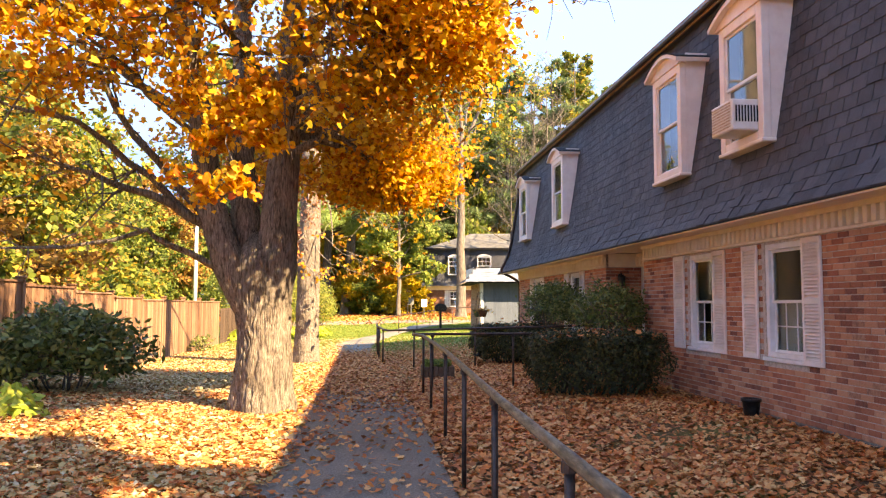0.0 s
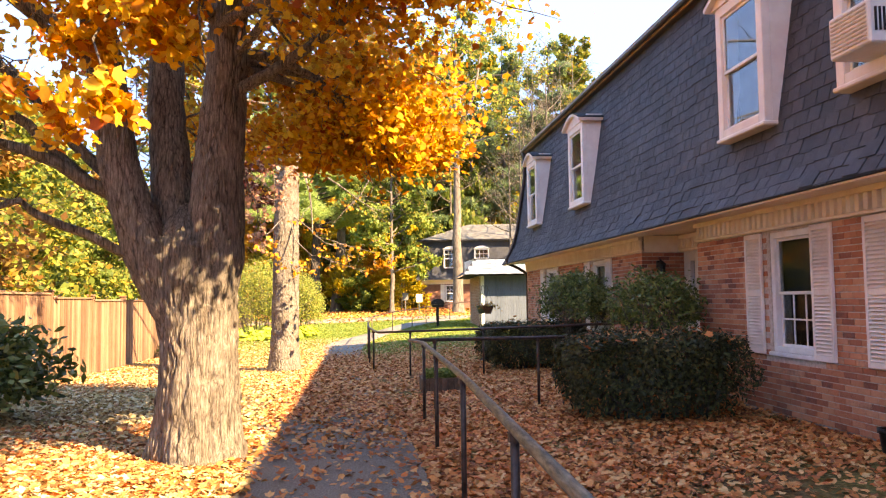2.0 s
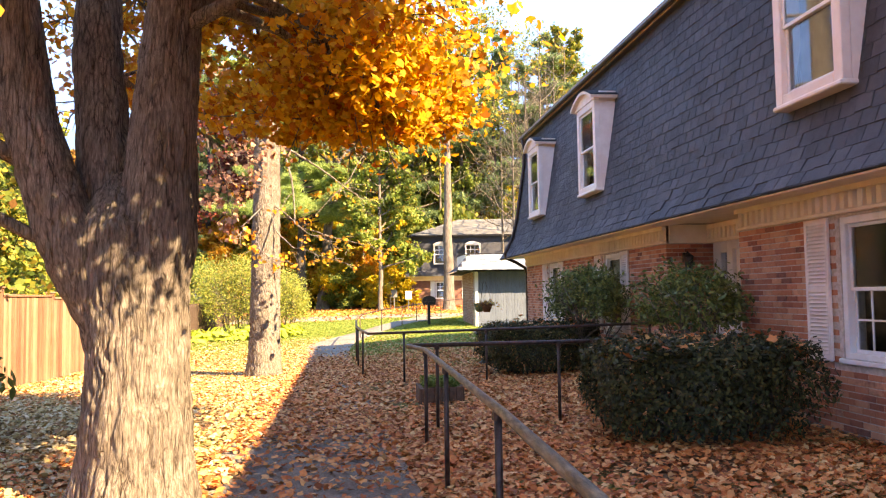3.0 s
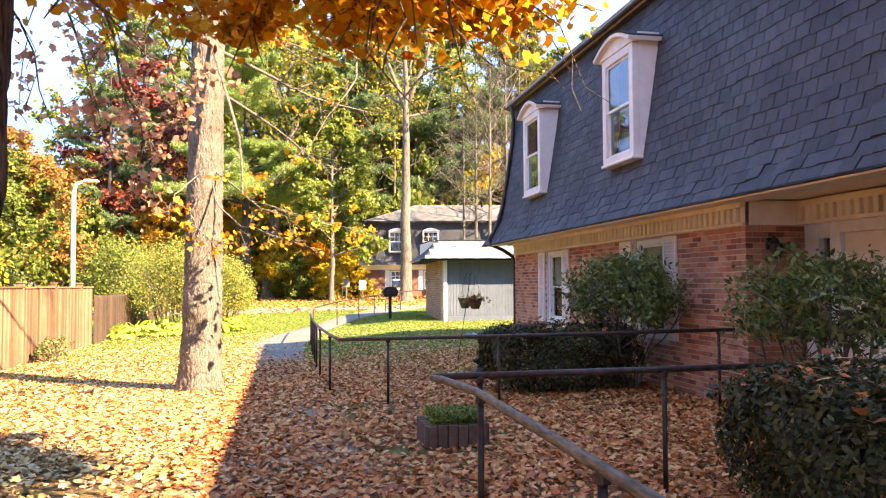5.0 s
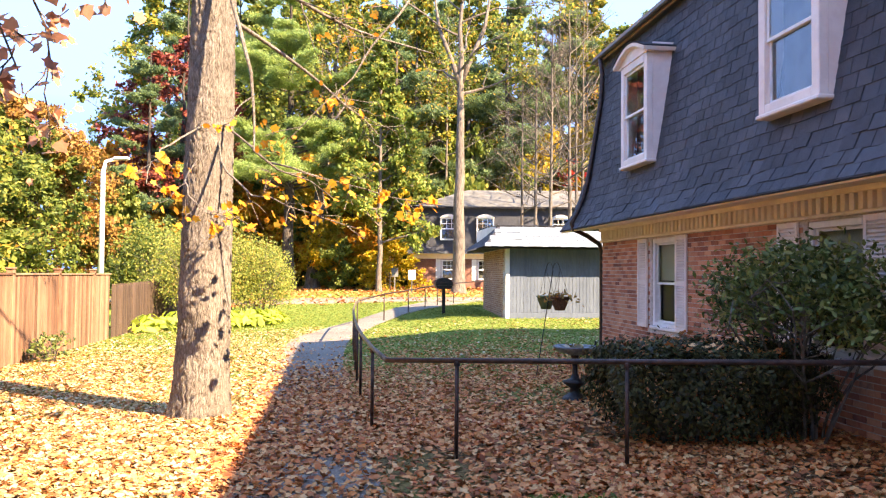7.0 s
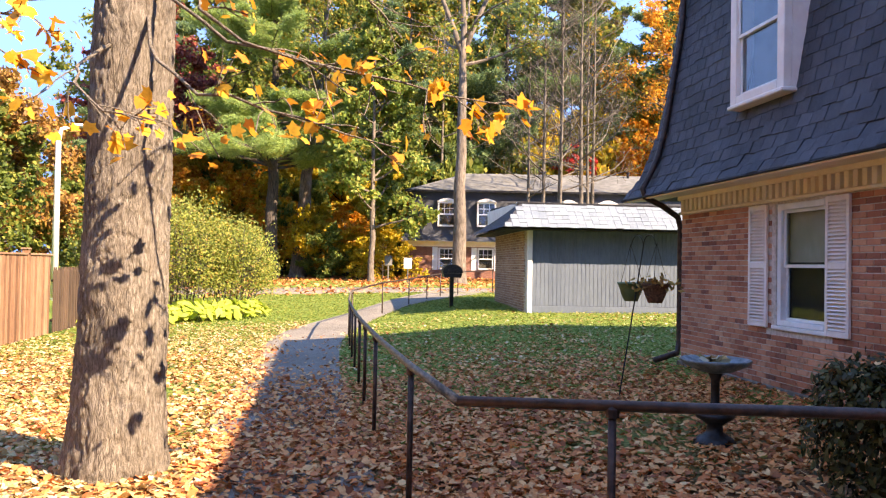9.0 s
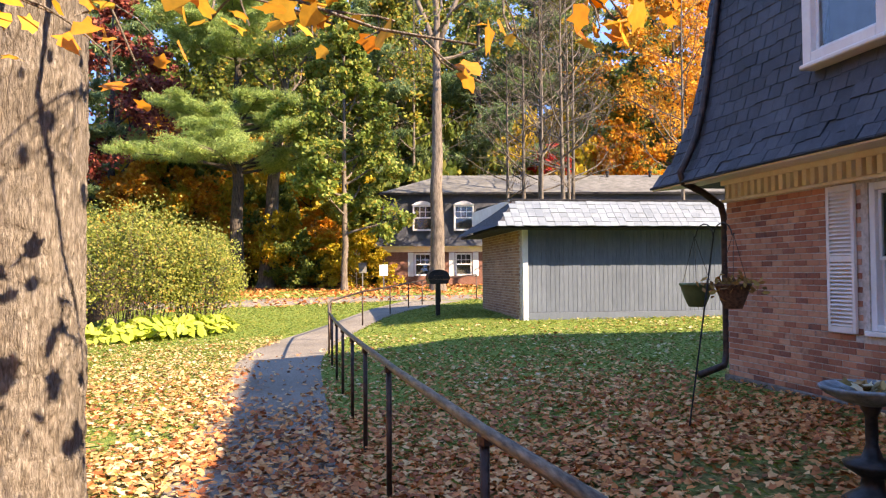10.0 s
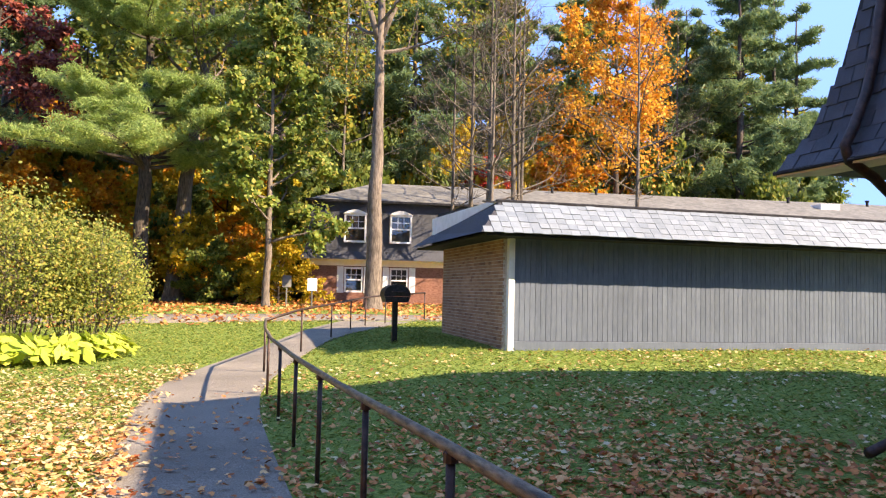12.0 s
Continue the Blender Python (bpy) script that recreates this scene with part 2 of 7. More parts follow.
YELLOW_LEAF = leafy("yellow_autumn_leaves", ((0.0, (0.36, 0.3, 0.03)), (0.5, (0.62, 0.48, 0.05)), (1.0, (0.7, 0.4, 0.05))), 0.45)
GREEN_GOLD = leafy("green_turning_gold_leaves", ((0.0, (0.08, 0.13, 0.025)), (0.5, (0.2, 0.255, 0.05)), (0.78, (0.4, 0.37, 0.065)), (1.0, (0.58, 0.31, 0.05))), 0.48)
GREEN_LEAF = leafy("green_leaves", ((0.0, (0.08, 0.13, 0.028)), (0.65, (0.2, 0.26, 0.055)), (1.0, (0.4, 0.36, 0.08))), 0.48)
OLIVE_LEAF = leafy("olive_green_leaves", ((0.0, (0.12, 0.17, 0.035)), (0.5, (0.28, 0.32, 0.065)), (0.85, (0.46, 0.44, 0.1)), (1.0, (0.54, 0.34, 0.1))), 0.5)
LIME_LEAF = leafy("broad_green_leaves", ((0.0, (0.12, 0.19, 0.04)), (0.55, (0.26, 0.35, 0.075)), (0.85, (0.42, 0.43, 0.1)), (1.0, (0.55, 0.4, 0.1))), 0.5)
TWIG_LEAF = leafy("russet_twig_leaves", ((0.0, (0.4, 0.16, 0.09)), (0.5, (0.6, 0.32, 0.2)), (1.0, (0.72, 0.46, 0.28))), 0.45)
RED_LEAF = leafy("dark_red_leaves", ((0.0, (0.12, 0.028, 0.022)), (0.6, (0.3, 0.06, 0.045)), (1.0, (0.45, 0.15, 0.08))), 0.35)
SCARLET_LEAF = leafy("scarlet_leaves", ((0.0, (0.5, 0.03, 0.025)), (1.0, (0.75, 0.09, 0.06))), 0.4)
RUSSET_LEAF = leafy("russet_oak_leaves", ((0.0, (0.2, 0.09, 0.03)), (0.5, (0.4, 0.2, 0.05)), (1.0, (0.5, 0.33, 0.08))), 0.4)
NEEDLE = leafy("pine_needles", ((0.0, (0.12, 0.21, 0.06)), (0.45, (0.31, 0.44, 0.115)), (0.8, (0.42, 0.54, 0.17)), (1.0, (0.55, 0.58, 0.2))), 0.45)
NEEDLE_DARK = leafy("blue_green_needles", ((0.0, (0.08, 0.15, 0.07)), (0.7, (0.19, 0.29, 0.125)), (1.0, (0.32, 0.38, 0.14))), 0.45)
YEW = leafy("dark_yew_leaves", ((0.0, (0.018, 0.018, 0.007)), (0.6, (0.046, 0.05, 0.015)), (0.92, (0.11, 0.11, 0.032)), (1.0, (0.18, 0.11, 0.04))), 0.15)
RHODO = leafy("glossy_shrub_leaves", ((0.0, (0.04, 0.06, 0.015)), (0.6, (0.12, 0.165, 0.04)), (1.0, (0.32, 0.32, 0.1))), 0.25, 0.42)
HOSTA = leafy("lime_hosta_leaves", ((0.0, (0.3, 0.42, 0.05)), (0.6, (0.5, 0.58, 0.08)), (1.0, (0.6, 0.58, 0.12))), 0.35)
GRASS_BLADE = leafy("grass_blades", ((0.0, (0.07, 0.12, 0.02)), (0.6, (0.19, 0.26, 0.045)), (1.0, (0.42, 0.38, 0.11))), 0.45)
LITTER_BROWN = leafy("fallen_brown_leaves", ((0.0, (0.24, 0.065, 0.024)), (0.3, (0.57, 0.165, 0.052)), (0.6, (0.73, 0.28, 0.09)), (0.85, (0.8, 0.46, 0.2)), (1.0, (0.7, 0.2, 0.04))), 0.15, 0.7)
LITTER_GOLD = leafy("fallen_yellow_leaves", ((0.0, (0.24, 0.09, 0.032)), (0.25, (0.44, 0.235, 0.08)), (0.6, (0.58, 0.42, 0.175)), (1.0, (0.63, 0.52, 0.33))), 0.15, 0.7)


# ---- geometry helpers ----
class Geo:
    """Vertices and faces gathered for one mesh."""

    def __init__(self):
        self.v, self.f = [], []

    def add(self, verts, faces):
        n = len(self.v)
        self.v.extend(tuple(p) for p in verts)
        self.f.extend(tuple(n + i for i in f) for f in faces)
        return self

    def box(self, x0, y0, z0, x1, y1, z1, c=0.0, m=None):
        """A box, its edges cut off by c."""
        x0, x1, y0, y1, z0, z1 = min(x0, x1), max(x0, x1), min(y0, y1), max(y0, y1), min(z0, z1), max(z0, z1)
        if not c:
            vs = [Vector((x, y, z)) for x in (x0, x1) for y in (y0, y1) for z in (z0, z1)]
            fs = [(0, 1, 3, 2), (4, 6, 7, 5), (0, 4, 5, 1), (2, 3, 7, 6), (0, 2, 6, 4), (1, 5, 7, 3)]
        else:
            bm = bmesh.new()
            c = min(c, 0.45 * (x1 - x0), 0.45 * (y1 - y0), 0.45 * (z1 - z0))
            vs = []
            for sx, x in ((1, x0), (-1, x1)):
                for sy, y in ((1, y0), (-1, y1)):
                    for sz, z in ((1, z0), (-1, z1)):
                        vs += [Vector((x, y + sy * c, z + sz * c)), Vector((x + sx * c, y, z + sz * c)), Vector((x + sx * c, y + sy * c, z))]
            pts = [bm.verts.new(p) for p in vs]
            bmesh.ops.convex_hull(bm, input=pts)
            bmesh.ops.dissolve_limit(bm, angle_limit=0.01, verts=bm.verts, edges=bm.edges)
            bm.verts.index_update()
            vs = [v.co.copy() for v in bm.verts]
            fs = [tuple(v.index for v in f.verts) for f in bm.faces]
            bm.free()
        if m:
            vs = [m @ p for p in vs]
        return self.add(vs, fs)

    def tube(self, pts, radii, n=8, caps=True):
        pts = [Vector(p) for p in pts]
        rings, up = [], Vector((0, 0, 1))
        prev = None
        for i, p in enumerate(pts):
            d = (pts[min(i + 1, len(pts) - 1)] - pts[max(i - 1, 0)]).normalized()
            if prev is None:
                a = d.cross(up if abs(d.z) < 0.9 else Vector((1, 0, 0))).normalized()
            else:
                a = (prev - d * prev.dot(d)).normalized()
            prev = a
            b = d.cross(a)
            r = radii[i] if isinstance(radii, (list, tuple)) else radii
            rings.append([p + (a * math.cos(k * math.tau / n) + b * math.sin(k * math.tau / n)) * r for k in range(n)])
        vs = [q for ring in rings for q in ring]
        fs = [(i * n + k, i * n + (k + 1) % n, (i + 1) * n + (k + 1) % n, (i + 1) * n + k) for i in range(len(pts) - 1) for k in range(n)]
        if caps:
            fs += [tuple(range(n - 1, -1, -1)), tuple((len(pts) - 1) * n + k for k in range(n))]
        return self.add(vs, fs)

    def lathe(self, profile, n=20, at=(0, 0, 0)):
        """Turned about z: the profile is (radius, height) from the bottom up."""
        vs = [(at[0] + r * math.cos(k * math.tau / n), at[1] + r * math.sin(k * math.tau / n), at[2] + z) for r, z in profile for k in range(n)]
        fs = [(i * n + k, i * n + (k + 1) % n, (i + 1) * n + (k + 1) % n, (i + 1) * n + k) for i in range(len(profile) - 1) for k in range(n)]
        fs += [tuple(range(n - 1, -1, -1)), tuple((len(profile) - 1) * n + k for k in range(n))]
        return self.add(vs, fs)

    def prism(self, outline, axis, a, b):
        """An outline in the plane across the axis, drawn out from a to b."""
        def at(u, v, w):
            return {"x": (w, u, v), "y": (u, w, v), "z": (u, v, w)}[axis]
        n = len(outline)
        vs = [at(u, v, a) for u, v in outline] + [at(u, v, b) for u, v in outline]
        fs = [tuple(range(n - 1, -1, -1)), tuple(range(n, 2 * n))] + [(k, (k + 1) % n, n + (k + 1) % n, n + k) for k in range(n)]
        return self.add(vs, fs)

    def mesh(self, name):
        me = bpy.data.meshes.new(name)
        me.from_pydata(self.v, [], self.f)
        bm = bmesh.new()
        bm.from_mesh(me)
        bmesh.ops.recalc_face_normals(bm, faces=bm.faces)
        bm.to_mesh(me)
        bm.free()
        return me


def smooth(me):
    me.polygons.foreach_set("use_smooth", [True] * len(me.polygons))
    return me


def thing(name, at, label, category, group="", kind=""):
    ob = new(name)
    ob.location = at
    ob.empty_display_size = 0.2
    return tagged(ob, label, category, group, kind)


def world_place(ob):
    p = Vector(ob.location)
    while ob.parent:
        ob = ob.parent
        p += Vector(ob.location)
    return p


def part(name, geo, material, parent, label="", local=False, soft=False, kind=""):
    """One mesh under a thing or under a part; the mesh is in the world's metres unless local."""
    me = geo.mesh(name) if isinstance(geo, Geo) else geo
    if soft:
        smooth(me)
    if material and not me.materials:
        me.materials.append(material)
    ob = new(name, me)
    ob.parent = parent
    if not local:
        root = parent
        while root.parent:
            root = root.parent
        ob.matrix_parent_inverse = Matrix.Translation(-Vector(root.location)) if parent is root else Matrix.Identity(4)
    return tagged(ob, label, kind=kind)


def solid(name, geo, material, label, category, kind="structure", soft=False):
    me = geo.mesh(name) if isinstance(geo, Geo) else geo
    if soft:
        smooth(me)
    if material and not me.materials:
        me.materials.append(material)
    return tagged(new(name, me), label, category, "", kind)


def scatter(name, pts, sizes, normals, outline, rng, bend=0.12, material=None, spin=None):
    """Many leaves as one mesh: each is one face of the given outline, turned about its normal and bent."""
    pts, sizes = np.asarray(pts, float), np.asarray(sizes, float)
    nrm = np.asarray(normals, float)
    nrm = nrm / np.maximum(np.linalg.norm(nrm, axis=1, keepdims=True), 1e-6)
    count, k = len(pts), len(outline)
    ref = np.where(np.abs(nrm[:, 2:3]) < 0.9, np.array([[0, 0, 1.0]]), np.array([[1.0, 0, 0]]))
    a = np.cross(nrm, ref)
    a /= np.linalg.norm(a, axis=1, keepdims=True)
    b = np.cross(nrm, a)
    th = rng.uniform(0, math.tau, count) if spin is None else spin
    u = a * np.cos(th)[:, None] + b * np.sin(th)[:, None]
    w = -a * np.sin(th)[:, None] + b * np.cos(th)[:, None]
    o = np.asarray(outline, float)
    curl = rng.normal(0, bend, (count, 1)) * (o[None, :, 0] ** 2 * 2.0) + rng.normal(0, bend, (count, 1)) * o[None, :, 1] * np.abs(o[None, :, 1]) * 1.5
    v = pts[:, None] + sizes[:, None, None] * (u[:, None] * o[None, :, :1] + w[:, None] * o[None, :, 1:2] + nrm[:, None] * curl[:, :, None])
    me = bpy.data.meshes.new(name)
    me.vertices.add(count * k)
    me.vertices.foreach_set("co", v.reshape(-1).astype(np.float32))
    me.loops.add(count * k)
    me.loops.foreach_set("vertex_index", np.arange(count * k, dtype=np.int32))
    me.polygons.add(count)
    me.polygons.foreach_set("loop_start", np.arange(0, count * k, k, dtype=np.int32))
    me.update(calc_edges=True)
    if material:
        me.materials.append(material)
    return me


MAPLE = [(0, -0.46), (0.4, -0.38), (0.34, -0.1), (0.56, 0.16), (0.26, 0.2), (0.03, 0.55), (-0.24, 0.22), (-0.54, 0.13), (-0.36, -0.1), (-0.42, -0.34)]
MAPLE_LIGHT = [(0, -0.46), (0.4, -0.3), (0.54, 0.15), (0.2, 0.18), (0.02, 0.55), (-0.22, 0.2), (-0.52, 0.12), (-0.4, -0.3)]
FIVE = [(0, -0.5), (0.4, -0.2), (0.3, 0.2), (0, 0.55), (-0.3, 0.2), (-0.4, -0.2)]
OVAL = [(0, -0.5), (0.22, -0.1), (0.15, 0.25), (0, 0.5), (-0.15, 0.25), (-0.22, -0.1)]
DIAMOND = [(0, -0.5), (0.34, 0.0), (0, 0.55), (-0.34, 0.0)]
BLADE = [(-0.05, -0.5), (0.05, -0.5), (0.0, 0.5)]
NEEDLES = [(-0.06, -0.5), (0.06, -0.5), (0.03, 0.5), (-0.03, 0.5)]
FINE_NEEDLES = [(-0.05, -0.5), (0.05, -0.5), (0.0, 0.5)]


# ---- ground ----
GY = np.array([-60, -5, 3, 9, 16, 22, 27, 31, 35, 39, 44, 50, 57, 75, 400.0])
GX = np.array([-60, -8, -3, 0, 4, 12, 60.0])
GZ = np.array([
    [0, 0, 0, 0, 0, 0, 0], [0, 0, 0, 0, 0.03, 0.05, 0], [0.05, 0.08, 0.06, 0.02, 0.05, 0.05, 0], [0.2, 0.22, 0.2, 0.09, 0.08, 0.1, 0.1],
    [0.05, 0.05, 0.03, 0.0, 0.1, 0.15, 0.1], [-0.2, -0.22, -0.18, -0.07, 0.08, 0.15, 0.1], [-0.2, -0.24, -0.17, -0.14, 0.03, 0.1, 0.1],
    [-0.2, -0.25, -0.22, -0.2, 0.06, 0.2, 0.2], [-0.2, -0.25, -0.2, -0.12, 0.34, 0.36, 0.3], [-0.1, -0.2, -0.12, 0.0, 0.36, 0.4, 0.4],
    [0.05, 0.05, 0.15, 0.25, 0.4, 0.45, 0.5], [0.3, 0.3, 0.35, 0.45, 0.5, 0.55, 0.6], [0.5, 0.5, 0.6, 0.7, 0.75, 0.75, 0.8],
    [0.8] * 7, [0.8] * 7])


def height(x, y):
    """The ground's height, for numbers or arrays."""
    x, y = np.asarray(x, float), np.asarray(y, float)
    total = 0.0
    for dx, dy in ((0, 0), (1.2, 0.6), (-1.2, -0.6), (0.6, -1.4), (-0.6, 1.4)):
        xx, yy = np.clip(x + dx, GX[0], GX[-1] - 1e-6), np.clip(y + dy, GY[0], GY[-1] - 1e-6)
        i, j = np.clip(np.searchsorted(GX, xx, "right") - 1, 0, len(GX) - 2), np.clip(np.searchsorted(GY, yy, "right") - 1, 0, len(GY) - 2)
        s, t = (xx - GX[i]) / (GX[i + 1] - GX[i]), (yy - GY[j]) / (GY[j + 1] - GY[j])
        total = total + (GZ[j, i] * (1 - s) + GZ[j, i + 1] * s) * (1 - t) + (GZ[j + 1, i] * (1 - s) + GZ[j + 1, i + 1] * s) * t
    return total / 5


def gz(x, y):
    return float(height(x, y))


def ground_material():
    """Soil and grass: thin under the leaves by the walk, thick on the lawn beyond."""
    m, nt, b = nodes_of("lawn_and_soil")
    ge = nt.nodes.new("ShaderNodeNewGeometry")
    n1, n2, n3 = noise_node(nt, ge.outputs["Position"], 28), noise_node(nt, ge.outputs["Position"], 0.55), noise_node(nt, ge.outputs["Position"], 150, 3)
    grass = ramp_node(nt, ((0.3, (0.06, 0.1, 0.02)), (0.5, (0.14, 0.21, 0.04)), (0.7, (0.29, 0.29, 0.08))))
    soil = ramp_node(nt, ((0.3, (0.07, 0.035, 0.02)), (0.5, (0.16, 0.08, 0.04)), (0.75, (0.3, 0.16, 0.075))))
    nt.links.new(n1.outputs["Fac"], grass.inputs[0])
    nt.links.new(n1.outputs["Fac"], soil.inputs[0])
    sep = nt.nodes.new("ShaderNodeSeparateXYZ")
    nt.links.new(ge.outputs["Position"], sep.inputs[0])
    mr = nt.nodes.new("ShaderNodeMapRange")
    mr.inputs["From Min"].default_value, mr.inputs["From Max"].default_value = 20.0, 31.0
    nt.links.new(sep.outputs["Y"], mr.inputs["Value"])
    ad = nt.nodes.new("ShaderNodeMath")
    ad.operation = "MULTIPLY_ADD"
    nt.links.new(n2.outputs["Fac"], ad.inputs[0])
    ad.inputs[1].default_value = 1.2
    nt.links.new(mr.outputs[0], ad.inputs[2])
    cut = ramp_node(nt, ((0.55, (0, 0, 0)), (1.15 / 1.2, (1, 1, 1))))
    nt.links.new(ad.outputs[0], cut.inputs[0])
    col = mix_rgb(nt, "MIX", cut.outputs[0], soil.outputs[0], grass.outputs[0])
    nt.links.new(col, b.inputs["Base Color"])
    b.inputs["Roughness"].default_value = 0.95
    b.inputs["Specular IOR Level"].default_value = 0.15
    bp = nt.nodes.new("ShaderNodeBump")
    bp.inputs["Strength"].default_value, bp.inputs["Distance"].default_value = 0.6, 0.04
    nt.links.new(n3.outputs["Fac"], bp.inputs["Height"])
    nt.links.new(bp.outputs[0], b.inputs["Normal"])
    return m


def sheet(xs, ys, lift=0.0, fn=None):
    """A sheet over the ground on the lines xs and ys."""
    g = Geo()
    X, Y = np.meshgrid(xs, ys)
    Z = height(X, Y) + lift
    n = len(xs)
    g.v = [(float(a), float(b), float(c)) for a, b, c in zip(X.ravel(), Y.ravel(), Z.ravel())]
    g.f = [(j * n + i, j * n + i + 1, (j + 1) * n + i + 1, (j + 1) * n + i) for j in range(len(ys) - 1) for i in range(n - 1)]
    return g


gxs = [-600, -200, -60, -30, -20] + list(np.arange(-14, -3, 0.75)) + list(np.arange(-2.75, 6.1, 0.35)) + list(np.arange(6.75, 16.1, 0.75)) + [20, 30, 60, 200, 600]
gys = [-600, -200, -60, -30, -15] + list(np.arange(-8, 62, 0.75)) + [68, 75, 90, 140, 250, 600]
solid("ground", sheet(gxs, gys), ground_material(), "grassy ground strewn with autumn leaves", "ground", soft=True)


def strip(left, right, steps, lift):
    """A ribbon between two edge lines, each a list of (x, y), smoothed, with a small thickness."""
    def along(line, t):
        line = np.array(line, float)
        s = np.r_[0, np.cumsum(np.hypot(*np.diff(line, axis=0).T))]
        q = t * s[-1]
        return np.interp(q, s, line[:, 0]), np.interp(q, s, line[:, 1])
    g, rows = Geo(), []
    for k in range(steps + 1):
        t = k / steps
        xs, ys = zip(*[along(left, tt) for tt in np.clip([t - 0.015, t, t + 0.015], 0, 1)])
        xr, yr = zip(*[along(right, tt) for tt in np.clip([t - 0.015, t, t + 0.015], 0, 1)])
        p, q = Vector((np.mean(xs), np.mean(ys))), Vector((np.mean(xr), np.mean(yr)))
        rows.append([p.lerp(q, u) for u in (0, 0.25, 0.5, 0.75, 1)])
    for row in rows:
        e = [(row[0].x, row[0].y, gz(*row[0]) - 0.05)] + [(c.x, c.y, gz(*c) + lift) for c in row] + [(row[-1].x, row[-1].y, gz(*row[-1]) - 0.05)]
        g.v += e
    g.f = [(j * 7 + i, j * 7 + i + 1, (j + 1) * 7 + i + 1, (j + 1) * 7 + i) for j in range(len(rows) - 1) for i in range(6)]
    return g


PATH_L = [(-0.8, -8), (-0.9, 2), (-1.08, 10.4), (-1.2, 18), (-1.36, 26.5), (-1.46, 31), (-1.28, 33.3), (-0.66, 35.3), (0.5, 37.8), (1.7, 40.8), (3.6, 44.5)]
PATH_R = [(0.85, -8), (0.7, 2), (0.6, 10.3), (0.35, 16), (0.1, 21), (-0.03, 26), (0.02, 30), (0.2, 32.5), (0.9, 35), (2.2, 38.5), (5.6, 43.6)]
solid("footpath", strip(PATH_L, PATH_R, 110, 0.022), ASPHALT, "worn grey asphalt footpath between leaf-strewn lawns", "path")
solid("road", strip([(-60, 50), (-6, 49.5), (4, 48), (14, 46), (60, 40)], [(-60, 46.5), (-6, 46), (2, 45), (8, 43.6), (14, 42.5), (60, 36)], 60, 0.04), ASPHALT, "grey asphalt parking drive", "road", soft=True)


# ---- the near house ----
WX = 5.0                        # the brick face
NORTH, SOUTH, EAST = 25.75, -9.0, 15.0
PROFILE = [(4.40, 2.55), (4.56, 2.80), (4.68, 3.12), (4.76, 3.45), (4.87, 4.1), (4.98, 4.8), (5.07, 5.45), (5.13, 5.98)]
house = thing("brick_townhouse", (WX, NORTH, 0.0), "two-storey brick townhouse with dark shingled mansard roof and cream trim", "house")
WINDOWS = [(-2.6, 0.9), (0.0, 0.9), (8.95, 0.9), (11.3, 0.9), (18.55, 0.95), (22.83, 0.95)]       # centre and width
W0, W1 = 0.84, 2.26             # sill and head
DOORWAY = (13.75, 16.05)
XB = 5.78                       # the back of the entrance recess


def slab_with_holes(g, x0, x1, y0, y1, z0, z1, holes):
    """A wall across y with rectangular openings (ya, yb, za, zb) through it."""
    cuts = sorted({y0, y1, *[h[0] for h in holes], *[h[1] for h in holes]})
    for a, b in zip(cuts, cuts[1:]):
        hs = sorted((h[2], h[3]) for h in holes if h[0] <= a + 1e-6 and h[1] >= b - 1e-6)
        z = z0
        for lo, hi in hs:
            if lo > z:
                g.box(x0, a, z, x1, b, lo)
            z = hi
        if z < z1:
            g.box(x0, a, z, x1, b, z1)
    return g


holes = [(c - w / 2, c + w / 2, W0, W1) for c, w in WINDOWS]
g = Geo()
slab_with_holes(g, WX + 0.008, WX + 0.26, SOUTH, DOORWAY[0], -0.3, 2.6, [h for h in holes if h[1] < DOORWAY[0]])
slab_with_holes(g, WX + 0.008, WX + 0.26, DOORWAY[1], NORTH, -0.3, 2.6, [h for h in holes if h[0] > DOORWAY[1]])
g.box(WX + 0.26, NORTH - 0.26, -0.3, EAST, NORTH - 0.008, 2.6)
g.box(EAST, SOUTH, -0.3, EAST + 0.25, NORTH, 2.6)
g.box(WX, SOUTH - 0.25, -0.3, EAST, SOUTH, 2.6)
g.box(WX + 0.26, DOORWAY[0] - 0.26, -0.3, 5.98, DOORWAY[0] - 0.008, 2.6)
g.box(WX + 0.26, DOORWAY[1] + 0.008, -0.3, 5.98, DOORWAY[1] + 0.26, 2.6)
slab_with_holes(g, XB, XB + 0.2, DOORWAY[0] - 0.008, DOORWAY[1] + 0.008, -0.3, 2.6, [(14.3, 16.0, 0.0, 2.26)])
brick_wall = part("brick_wall", g, MORTAR, house, "red brick wall with pale mortar joints")
g = Geo()
g.box(WX - 0.04, SOUTH, -0.3, WX + 0.1, DOORWAY[0], 0.12, 0.01).box(WX - 0.04, DOORWAY[1], -0.3, WX + 0.1, NORTH + 0.04, 0.12, 0.01)
part("foundation", g, FOUNDATION, house, "grey concrete foundation strip")
g = Geo().box(WX + 0.26, SOUTH, 2.61, EAST, NORTH - 0.26, 2.75).box(WX + 0.26, SOUTH, -0.3, EAST, NORTH - 0.26, 0.2)
part("floor_slab", g, INSIDE, house)
part("partition", Geo().box(8.0, SOUTH, 0.2, 8.1, NORTH - 0.26, 2.61).box(7.2, SOUTH, 2.75, 7.3, NORTH, 5.9), INSIDE, house)

